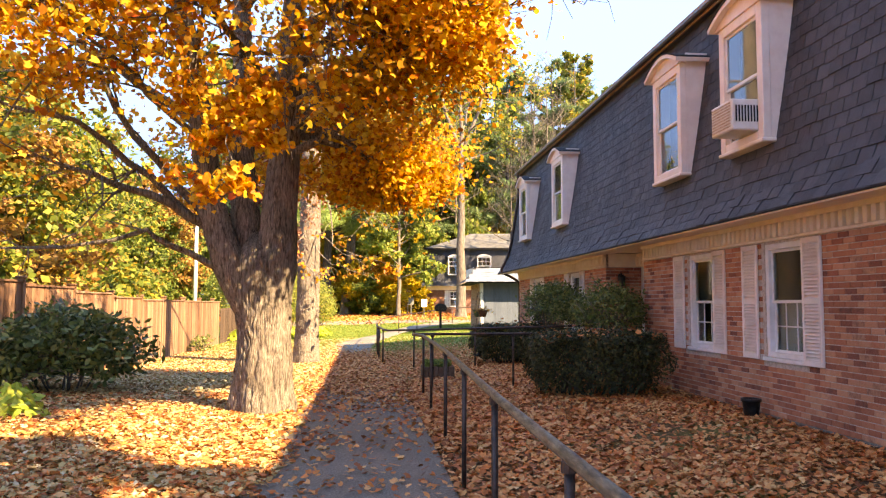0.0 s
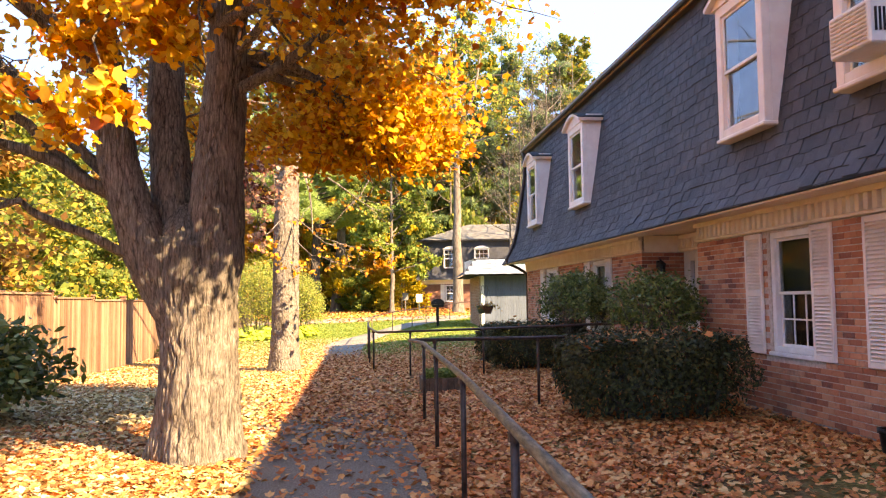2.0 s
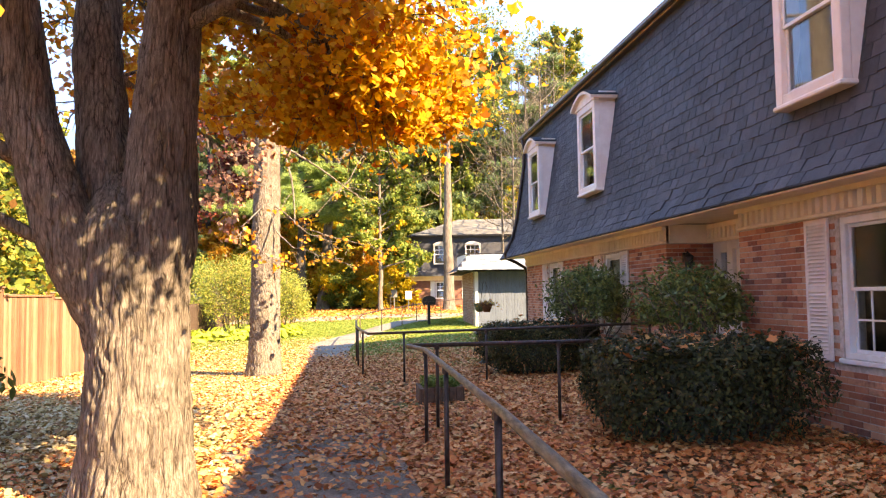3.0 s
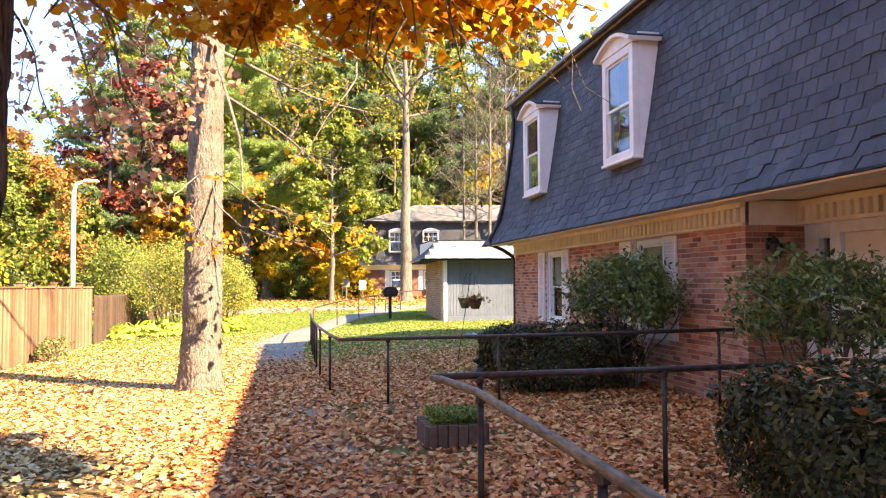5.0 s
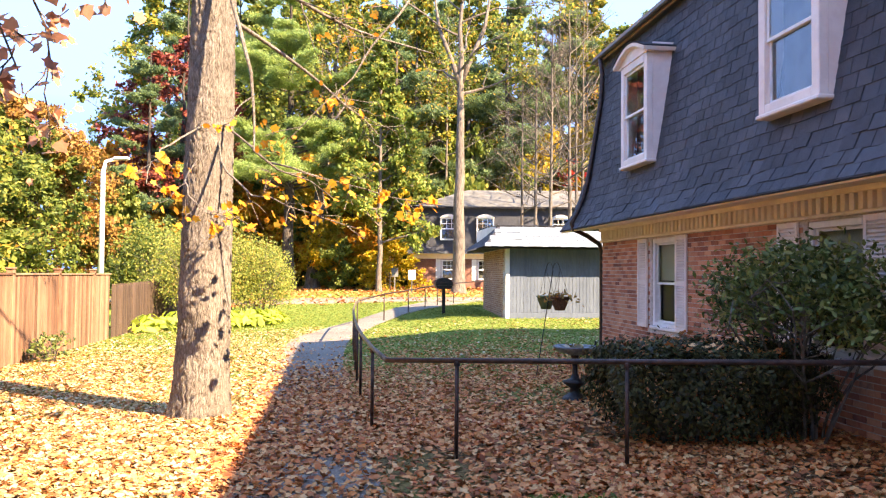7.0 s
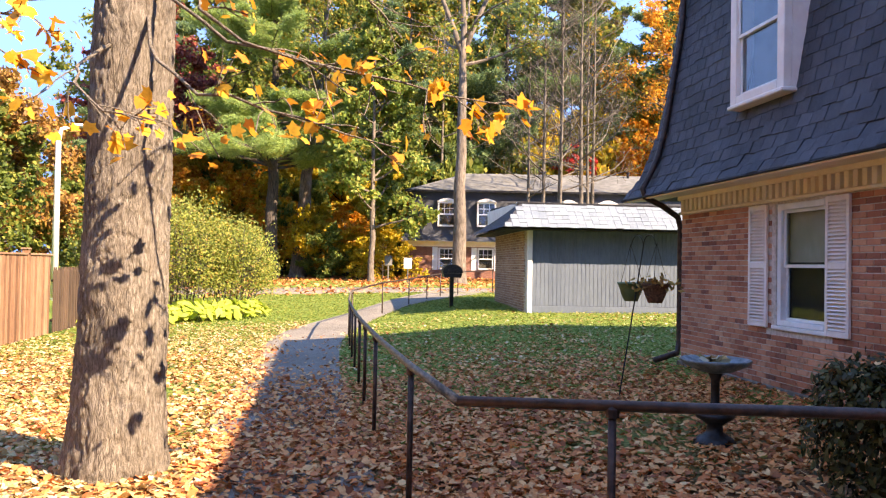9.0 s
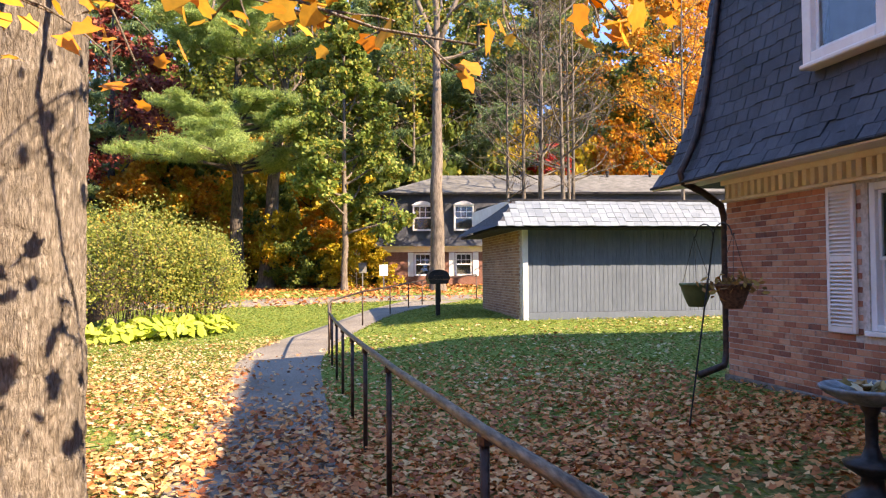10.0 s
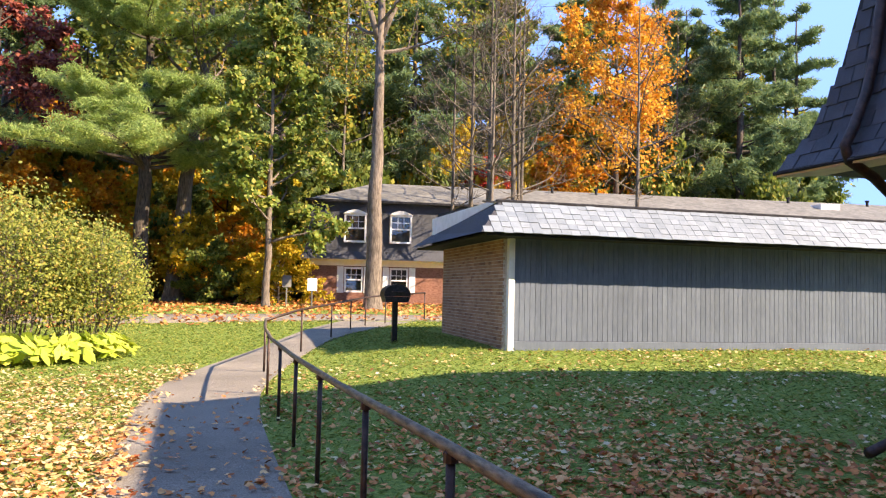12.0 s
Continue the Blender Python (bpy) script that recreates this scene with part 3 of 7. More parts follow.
# soffit, frieze and dentils
g = Geo()
g.prism([(4.42, 2.51), (5.2, 2.585), (5.2, 2.62), (4.42, 2.55)], "y", SOUTH - 0.6, 26.6)
g.box(WX + 0.2, DOORWAY[0], 2.6, XB + 0.1, DOORWAY[1], 2.64)
part("soffit", g, CREAM, house, "cream painted soffit")
def frieze_board(a, b):
    return Geo().box(WX + 0.0, a, 2.29, WX + 0.05, b, 2.57, 0.006).box(WX - 0.06, a, 2.5, WX + 0.05, b, 2.575, 0.006).box(WX - 0.045, a, 2.29, WX + 0.05, b, 2.325, 0.006)


frieze = part("frieze", frieze_board(DOORWAY[1], NORTH + 0.03), CREAM, house, "cream dentil frieze board")
part("frieze", frieze_board(SOUTH, DOORWAY[0]), CREAM, house, "cream dentil frieze board")
for box in ((WX + 0.052, DOORWAY[1] - 0.03, XB - 0.01, DOORWAY[1] + 0.02), (WX + 0.052, DOORWAY[0] - 0.02, XB - 0.01, DOORWAY[0] + 0.03), (XB - 0.12, DOORWAY[0] + 0.032, XB + 0.02, DOORWAY[1] - 0.032), (WX, NORTH - 0.02, EAST, NORTH + 0.03)):
    part("frieze_return", Geo().box(box[0], box[1], 2.29, box[2], box[3], 2.58, 0.006), CREAM, house)
dentil_me = Geo().box(-0.03, -0.036, -0.085, 0.028, 0.036, 0.085, 0.004).mesh("dentil")
dentil_me.materials.append(CREAM)
ys = [y for y in np.arange(2.0, NORTH, 0.135) if not DOORWAY[0] - 0.05 < y < DOORWAY[1] + 0.05]
for x, y in [(WX - 0.03, y) for y in ys] + [(XB - 0.14, y) for y in np.arange(DOORWAY[0] + 0.12, DOORWAY[1] - 0.1, 0.135)]:
    part("dentil", dentil_me, None, frieze, local=True).location = (x, y, 2.413)

# mansard shell, open behind the dormers
DORMERS = [-2.0, 0.6, 9.02, 11.45, 18.65, 23.0]
DW, D0, D1 = 1.16, 3.5, 5.12      # opening of a dormer
shell = Geo()


def clip_profile(z0, z1):
    zs, xs = [p[1] for p in PROFILE], [p[0] for p in PROFILE]
    inner = [(x, z) for x, z in PROFILE if z0 < z < z1]
    return [(float(np.interp(z0, zs, xs)), z0)] + inner + [(float(np.interp(z1, zs, xs)), z1)]


def mansard_piece(g, a, b, z0, z1):
    o = clip_profile(z0, z1)
    g.prism([(x + 0.012, z) for x, z in o] + [(x + 0.12, z) for x, z in reversed(o)], "y", a, b)


edge, ROOF_N, ROOF_S = SOUTH - 0.6, 26.62, SOUTH - 0.6
for c in DORMERS:
    mansard_piece(shell, edge, c - 0.38, 2.55, 5.98)
    mansard_piece(shell, c - 0.38, c + 0.58, 2.55, D0)
    mansard_piece(shell, c - 0.38, c + 0.58, D1, 5.98)
    edge = c + 0.58
def north_end(z):
    """The mansard's north end draws in above its flare."""
    return 26.62 - 0.55 * min(1.0, max(0.0, (z - 2.55) / 1.3)) ** 0.7


mansard_piece(shell, edge, 26.05, 2.55, 5.98)
o = clip_profile(2.55, 5.98)
n_ = len(o)
shell.add([(x + 0.012, 26.05, z) for x, z in o] + [(x + 0.012, north_end(z), z) for x, z in o] + [(x + 0.12, north_end(z), z) for x, z in o],
          [(k, k + 1, n_ + k + 1, n_ + k) for k in range(n_ - 1)] + [(n_ + k, n_ + k + 1, 2 * n_ + k + 1, 2 * n_ + k) for k in range(n_ - 1)])
mansard = part("mansard_roof", shell, ROOF_DARK, house, "steep dark slate-grey shingled mansard roof flaring at the eave")
g = Geo()
g.prism([(4.6, 2.6), (4.8, 3.2), (5.02, 4.2), (5.2, 5.98), (EAST, 5.98), (EAST, 2.6)], "y", 25.9, 26.03)
g.box(4.6, NORTH + 0.03, 2.56, EAST, 26.55, 2.6)
g.prism([(4.9, 2.6), (5.2, 5.98), (EAST, 5.98), (EAST, 2.6)], "y", SOUTH - 0.2, SOUTH)
g.box(EAST - 0.1, SOUTH, 2.6, EAST, NORTH, 5.98)
part("gable_wall", g, SHINGLE, house)
g = Geo()
g.prism([(5.02, 5.99), (10.1, 7.3), (EAST + 0.4, 5.99), (EAST + 0.4, 5.9), (5.02, 5.9)], "y", ROOF_S, 26.2)
part("upper_roof", g, SHINGLE, house, "low dark upper roof")
g = Geo()
g.box(4.99, ROOF_S, 5.9, 5.05, 26.22, 6.06, 0.008).box(4.95, ROOF_S, 6.0, 5.03, 26.22, 6.07, 0.01)
part("roof_fascia", g, FASCIA_TAN, house, "weathered tan fascia along the roof edge")
part("gutter", Geo().tube([(4.955, ROOF_S, 5.965), (4.955, 26.2, 5.965)], 0.045, 8), BROWN_METAL, house, "brown metal gutter")
part("drip_edge", Geo().box(4.385, ROOF_S, 2.53, 4.43, ROOF_N, 2.56, 0.004), ROOF_DARK, house)


def casement(parent, x, c, w, z0, z1, trim, deep, lower_lights=True, shade=None, shade_to=0.5, fw=0.075):
    """A double-hung sash window in the plane x: casing, sill, sashes, muntins, panes, and a shade behind."""
    a, b, zm = c - w / 2, c + w / 2, z0 + (z1 - z0) * 0.49
    g = Geo()
    g.box(x, a, z0, x + deep, a + fw, z1, 0.006).box(x, b - fw, z0, x + deep, b, z1, 0.006)
    g.box(x - 0.004, a + fw, z1 - fw, x + deep, b - fw, z1, 0.006).box(x - 0.004, a + fw, z0, x + deep, b - fw, z0 + fw * 0.8, 0.006)
    win = part("window", g, trim, parent, "double-hung window in a painted frame")
    part("sill", Geo().box(x - 0.05, a - 0.04, z0 - 0.05, x + deep, b + 0.04, z0, 0.008), trim, win)
    i0, i1, xs = a + fw, b - fw, x + 0.04
    s = 0.035
    for lo, hi, xx in ((z0 + fw * 0.8, zm + 0.02, xs + 0.03), (zm - 0.02, z1 - fw, xs)):
        gs = Geo().box(xx, i0, lo, xx + 0.03, i0 + s, hi, 0.003).box(xx, i1 - s, lo, xx + 0.03, i1, hi, 0.003)
        gs.box(xx, i0 + s, lo, xx + 0.03, i1 - s, lo + s, 0.003).box(xx, i0 + s, hi - s, xx + 0.03, i1 - s, hi, 0.003)
        part("sash", gs, WHITE, win)
        pane = part("pane", Geo().box(xx + 0.012, i0 + s, lo + s, xx + 0.016, i1 - s, hi - s), LOW_GLOSS_GLASS, win)
        pane.visible_shadow = False
    if lower_lights:
        gm, lo, hi, xx = Geo(), z0 + fw * 0.8 + s, zm - 0.015, xs + 0.038
        for k in (1, 2):
            y = i0 + (i1 - i0) * k / 3
            gm.box(xx, y - 0.009, lo, xx + 0.014, y + 0.009, hi)
        gm.box(xx + 0.001, i0 + s, (lo + hi) / 2 - 0.009, xx + 0.013, i1 - s, (lo + hi) / 2 + 0.009)
        part("muntin", gm, WHITE, win)
    if shade:
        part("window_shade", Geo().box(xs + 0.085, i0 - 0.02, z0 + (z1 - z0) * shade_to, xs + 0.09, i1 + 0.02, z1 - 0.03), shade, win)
    return win


def shutter(parent, x, y0, y1, z0, z1, trim):
    g = Geo()
    st = 0.045
    g.box(x - 0.035, y0, z0, x, y0 + st, z1, 0.004).box(x - 0.035, y1 - st, z0, x, y1, z1, 0.004)
    for z in (z0, (z0 + z1) / 2 - 0.03, z1 - 0.06):
        g.box(x - 0.034, y0 + st, z, x, y1 - st, z + 0.06, 0.003)
    slots = ((z0 + 0.06, (z0 + z1) / 2 - 0.03), ((z0 + z1) / 2 + 0.03, z1 - 0.06))
    for lo, hi in slots:
        g.box(x - 0.004, y0 + st, lo, x, y1 - st, hi)
    ob = part("shutter", g, trim, parent, "louvred painted shutter")
    for lo, hi in slots:
        n = int((hi - lo) / 0.04)
        for k in range(n):
            part("slat", SLAT, None, ob, local=True).matrix_basis = pose(x - 0.018, (y0 + y1) / 2, lo + (k + 0.5) * (hi - lo) / n, 0, -38) @ Matrix.Diagonal((1, (y1 - y0 - 2 * st) / 0.28, 1, 1))
    return ob


SLAT = Geo().box(-0.024, -0.14, -0.004, 0.024, 0.14, 0.004).mesh("shutter_slat")
SLAT.materials.append(PINK_WHITE)
for (c, w) in WINDOWS:
    near = c < DOORWAY[0]
    casement(house, WX + 0.02, c, w, W0, W1, WHITE, 0.1, near, BLIND_AND_ROOM_DARK if near else BLIND, 0.5 if near else 0.52)
    if not near:
        # near-black sheet: the room's darkness behind the lower sash is painted on it
        part("window_shade", Geo().box(WX + 0.17, c - w / 2, W0, WX + 0.175, c + w / 2, W0 + 0.74), BLIND_AND_ROOM_DARK, house, "near-black sheet standing in for the unlit room behind the lower sash")
    if c == 8.95:
        part("curtain", Geo().box(WX + 0.16, c - w / 2, W0, WX + 0.165, c + w / 2, W0 + 0.72), BLIND, house, "pale drawn curtain")
    shutter(house, WX - 0.002, c - w / 2 - 0.39, c - w / 2 - 0.01, W0 - 0.04, W1 + 0.01, PINK_WHITE)
    shutter(house, WX - 0.002, c + w / 2 + 0.14, c + w / 2 + 0.54, W0 - 0.04, W1 + 0.01, PINK_WHITE)


def dormer(c):
    """A dormer with an arched hood, splayed cheeks and a cream casing."""
    x, a, b = 4.6, c - 0.46, c + 0.66
    fw, z0, z1 = 0.13, 3.44, 5.14
    g = Geo()
    g.box(x, a, z0, x + 0.1, a + fw, z1, 0.008).box(x, b - fw, z0, x + 0.1, b, z1, 0.008)
    g.box(x - 0.003, a + fw, z1 - fw, x + 0.1, b - fw, z1, 0.008).box(x - 0.003, a + fw, z0, x + 0.1, b - fw, z0 + fw, 0.008)
    g.box(x - 0.03, a - 0.02, z0 - 0.02, x + 0.16, b + 0.02, z0 + 0.03, 0.012)
    d = part("dormer", g, PINK_WHITE, house, "dormer window in a cream casing with an arched hood")
    for y in (a, b - 0.03):
        part("cheek", Geo().prism([(x + 0.1, z0), (4.8, z0 - 0.02), (4.98, 4.7), (5.1, 5.3), (x + 0.1, 5.3)], "y", y, y + 0.03), PINK_WHITE, d)
    arc = [(a - 0.1 + (b - a + 0.2) * k / 14, z1 + 0.0 + 0.2 * math.sin(math.pi * k / 14)) for k in range(15)]
    outer = [(y + (y - (a + b) / 2) * 0.04, z + 0.055) for y, z in arc]
    part("hood", Geo().prism(arc + outer[::-1], "x", x - 0.1, 5.14).prism(arc, "x", x - 0.02, x + 0.08), PINK_WHITE, d, "arched hood")
    part("hood_cap", Geo().prism(outer + [(y, z + 0.02) for y, z in outer[::-1]], "x", x - 0.11, 5.15), ROOF_DARK, d)
    i0, i1 = a + fw, b - fw
    zm = (z0 + z1) / 2
    s = 0.04
    for lo, hi, xx in ((z0 + fw, zm + 0.02, x + 0.06), (zm - 0.02, z1 - fw, x + 0.03)):
        gs = Geo().box(xx, i0, lo, xx + 0.03, i0 + s, hi, 0.003).box(xx, i1 - s, lo, xx + 0.03, i1, hi, 0.003)
        gs.box(xx, i0 + s, lo, xx + 0.03, i1 - s, lo + s, 0.003).box(xx, i0 + s, hi - s, xx + 0.03, i1 - s, hi, 0.003)
        part("sash", gs, WHITE, d)
        part("pane", Geo().box(xx + 0.012, i0 + s, lo + s, xx + 0.016, i1 - s, hi - s), GLASS, d).visible_shadow = False
    # flat sheet close behind the sashes, its colour holding the room's dimness
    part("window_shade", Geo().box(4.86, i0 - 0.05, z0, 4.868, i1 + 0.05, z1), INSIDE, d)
    return d


for c in DORMERS:
    dormer(c)

# entrance: panelled door with side lights, a lamp
XD = XB - 0.02
g = Geo().box(XD, 14.26, 0.2, XD + 0.12, 14.38, 2.3, 0.006).box(XD, 15.41, 0.2, XD + 0.12, 15.58, 2.3, 0.006).box(XD, 15.77, 0.2, XD + 0.12, 16.02, 2.3, 0.006)
g.box(XD, 14.38, 2.16, XD + 0.12, 15.41, 2.3, 0.006).box(XD, 15.58, 2.12, XD + 0.12, 15.77, 2.3, 0.006).box(XD + 0.03, 15.58, 0.2, XD + 0.12, 15.77, 0.9, 0.006)
entry = part("entrance", g, WHITE, house, "white panelled front door with a narrow side light")
g = Geo().box(XD + 0.06, 14.38, 0.2, XD + 0.11, 15.41, 2.16, 0.004)
for y0, y1 in ((14.5, 14.85), (14.94, 15.29)):
    g.box(XD + 0.045, y0, 0.38, XD + 0.065, y1, 0.98, 0.008)
    arch = [(y0, 1.12), (y1, 1.12)] + [(y0 + (y1 - y0) * k / 8, 1.8 + 0.12 * math.sin(math.pi * k / 8)) for k in range(8, -1, -1)]
    g.prism(arch, "x", XD + 0.045, XD + 0.065)
door = part("door", g, PINK_WHITE, entry, "white door with arched panels")
part("side_light", Geo().box(XD + 0.07, 15.58, 0.9, XD + 0.08, 15.77, 2.12), GLASS, entry)
# sheet behind the side light, toned as an unlit hall
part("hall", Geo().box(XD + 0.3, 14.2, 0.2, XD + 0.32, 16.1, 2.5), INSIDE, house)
part("door_step", Geo().box(5.0, 13.8, -0.2, XB - 0.025, 16.0, 0.2, 0.015), MORTAR, house)
lamp = thing("wall_lantern", (5.3, 16.04, 2.05), "black metal wall lantern beside the entrance", "wall lamp")
g = Geo().box(5.26, 15.99, 2.0, 5.34, 16.05, 2.14, 0.006).tube([(5.3, 15.99, 2.1), (5.3, 15.94, 2.16), (5.3, 15.9, 2.12)], 0.012, 6)
part("bracket", g, BLACK_METAL, lamp)
part("lantern", Geo().lathe([(0.035, -0.12), (0.06, -0.1), (0.075, 0.06), (0.09, 0.07), (0.02, 0.13)], 8, (5.3, 15.9, 2.0)), BLACK_METAL, lamp)

# downpipe at the house corner
g = Geo().tube([(4.95, 25.76, 5.93), (5.0, 25.76, 5.6), (4.97, 25.76, 5.1), (4.86, 25.76, 4.4), (4.72, 25.76, 3.55), (4.62, 25.76, 3.15), (4.47, 25.76, 2.82), (4.38, 25.76, 2.66), (4.42, 25.76, 2.54), (4.7, 25.78, 2.42), (4.97, 25.82, 2.26), (5.02, 25.83, 2.1), (5.02, 25.83, 0.4), (4.98, 25.82, 0.22), (4.6, 25.76, 0.12)], 0.045, 10)
part("downpipe", g, BROWN_METAL, house, "dark brown metal downpipe", soft=True)

# window air conditioner
ac = thing("air_conditioner", (4.4, 9.02, 3.58), "white window air conditioner in a dormer window", "air conditioner")
part("case", Geo().box(4.3, 8.74, 3.6, 4.72, 9.3, 3.98, 0.015), WHITE, ac)
g = Geo()
for k in range(9):
    g.box(4.29, 8.78, 3.64 + k * 0.036, 4.305, 9.26, 3.655 + k * 0.036)
part("grille", g, MORTAR, ac)
g = Geo()
for k in range(9):
    g.box(4.345 + k * 0.038, 8.73, 3.7, 4.362 + k * 0.038, 8.742, 3.9)
part("side_louvre", g, ROOF_DARK, ac)

# ---- the shed ----
shed = thing("garden_shed", (4.8, 34.3, 0.3), "long low grey board shed with brick side and slate skirt", "shed")
SX1 = 21.0
g = Geo().box(4.815, 34.42, 0.1, 5.0, 39.0, 2.5).box(5.0, 38.8, 0.1, SX1, 39.0, 2.5).box(SX1 - 0.2, 34.4, 0.1, SX1, 38.8, 2.5)
shed_wall = part("brick_side_wall", g, MORTAR, shed, "tan and red brick side wall")
part("backing", Geo().box(5.0, 34.36, 0.1, SX1 - 0.2, 34.42, 2.5), DARK_WOOD, shed)
part("corner_post", Geo().box(4.885, 34.28, 0.2, 5.008, 34.41, 2.47, 0.006), WHITE, shed, "white corner board")
part("base_board", Geo().box(5.01, 34.3, 0.2, SX1, 34.36, 0.46, 0.006), SIDING, shed)
board_me = Geo().box(-0.052, 0.0, 0.0, 0.052, 0.02, 2.0, 0.003).mesh("board")
board_me.materials.append(SIDING)
siding = part("siding_rail", Geo().box(5.01, 34.345, 0.47, SX1, 34.37, 0.55), SIDING, shed)
x = 5.07
while x < SX1 - 0.1:
    part("board", board_me, None, siding, local=True).location = (x, 34.33, 0.465)
    x += 0.109
# eave shade deepened through the soffit's near-black colour, which bounces little light
g = Geo().box(4.25, 33.72, 2.42, SX1 + 0.4, 39.55, 2.46)
part("soffit", g, ROOF_DARK, shed, "dark soffit board")
g = Geo().prism([(33.64, 2.47), (34.18, 3.1), (38.9, 3.3), (39.6, 2.47)], "x", 4.62, SX1 + 0.2)
part("roof_core", g, ROOF_DARK, shed)
g = Geo().add([(4.12, 33.62, 2.47), (4.12, 39.6, 2.47), (4.63, 39.5, 2.82), (4.63, 34.16, 3.1)], [(0, 1, 2, 3)]).add([(4.12, 33.62, 2.47), (4.63, 34.16, 3.1), (4.66, 34.16, 3.1), (4.66, 33.62, 2.47)], [(0, 1, 2, 3)])
part("side_skirt", g, SHINGLE, shed, "dark shingled side slope")
part("verge_board", Geo().add([(4.6, 34.18, 3.1), (4.6, 39.4, 2.75), (4.6, 39.4, 3.22), (4.6, 34.18, 3.14), (4.68, 34.18, 3.1), (4.68, 39.4, 2.75), (4.68, 39.4, 3.22), (4.68, 34.18, 3.14)], [(0, 1, 2, 3), (7, 6, 5, 4), (0, 4, 5, 1), (3, 2, 6, 7)]), WHITE, shed, "pale verge board")
part("ridge_strip", Geo().box(4.58, 34.14, 3.1, SX1 + 0.2, 34.26, 3.14, 0.006), ROOF_DARK, shed)

# ---- the far house ----
far = thing("far_townhouse", (4.1, 57.0, 0.7), "distant brick townhouse with dark mansard roof and grey upper roof", "house")
FX0, FX1, FY = 4.1, 52.0, 57.0
fwin = [6.2 + k for k in (0, 2.15, 6.6, 8.75, 13.5, 15.7, 20.2, 22.3, 27, 29.2)]
g = Geo()
cuts = [FX0] + [v for c in fwin for v in (c - 0.45, c + 0.45)] + [FX1]
for a, b in zip(cuts[::2], cuts[1::2]):
    g.box(a, FY, 0.2, b, FY + 0.25, 2.6)
for c in fwin:
    g.box(c - 0.45, FY, 0.2, c + 0.45, FY + 0.25, 1.25).box(c - 0.45, FY, 2.45, c + 0.45, FY + 0.25, 2.6)
g.box(FX0, FY + 0.25, 0.2, FX0 + 0.25, FY + 9, 2.6).box(FX0, FY + 8.8, 0.2, FX1, FY + 9, 2.6).box(FX1, FY, 0.2, FX1 + 0.2, FY + 9, 2.6)
part("brick_wall", g, FAR_BRICK, far)
part("frieze", Geo().box(FX0 - 0.03, FY - 0.04, 2.5, FX1, FY + 0.1, 2.76, 0.01), CREAM, far)
part("soffit", Geo().box(FX0 - 0.5, FY - 0.5, 2.76, FX1, FY + 9.4, 2.8), CREAM, far)
prof = [(FY - 0.55, 2.8), (FY - 0.3, 3.2), (FY - 0.1, 4.2), (FY + 0.1, 5.55)]
g = Geo().prism(prof + [(FY + 8.9, 5.55), (FY + 9.4, 2.8)], "x", FX0 + 0.2, FX1)
g.add([(FX0 - 0.45, FY - 0.55, 2.8), (FX0 - 0.2, FY - 0.3, 3.2), (FX0 + 0.1, FY + 0.1, 5.55), (FX0 + 0.1, FY + 8.9, 5.55), (FX0 - 0.2, FY + 9.2, 3.2), (FX0 - 0.45, FY + 9.4, 2.8)], [(0, 1, 2, 3, 4, 5)])
g.add([(FX0 - 0.45, FY - 0.55, 2.8), (FX0 + 0.25, FY - 0.55, 2.8), (FX0 + 0.25, FY - 0.3, 3.2), (FX0 + 0.25, FY - 0.1, 4.2), (FX0 + 0.25, FY + 0.1, 5.55), (FX0 + 0.1, FY + 0.1, 5.55), (FX0 - 0.2, FY - 0.3, 3.2)], [(0, 1, 2, 3, 4, 5, 6)])
part("mansard_roof", g, SHINGLE, far, "dark shingled mansard roof")
ROOF_GREY = surf("weathered_grey_roofing", ((0.2, (0.11, 0.108, 0.098)), (0.8, (0.19, 0.185, 0.165))), 3, 0.9, 0.2, 40, stain=0.35, stain_scale=0.5)
g = Geo().add([(FX0 - 0.2, FY - 0.2, 5.6), (FX1, FY - 0.2, 5.6), (FX1, FY + 4.5, 7.1), (FX0 + 3.2, FY + 4.5, 7.1), (FX0 - 0.2, FY + 9.1, 5.6), (FX1, FY + 9.1, 5.6)], [(0, 1, 2, 3), (0, 3, 4), (3, 2, 5, 4)])
part("upper_roof", g, ROOF_GREY, far, "low-pitched weathered grey upper roof")
# dark edge board; the shading along the roof edge is in its colour too
part("roof_edge", Geo().box(FX0 - 0.25, FY - 0.28, 5.5, FX1, FY - 0.1, 5.62, 0.01), ROOF_DARK, far)
for k, x in enumerate((12, 17, 19.5, 22, 31, 36)):
    part("vent_pipe", Geo().lathe([(0.08, 0), (0.08, 0.3), (0.12, 0.32), (0.12, 0.4)], 10, (x, FY + 3.9, 6.85)), ROOF_DARK, far)
part("roof_hatch", Geo().box(32.0, FY + 2.4, 6.3, 33.2, FY + 3.4, 6.75, 0.03), WHITE, far)
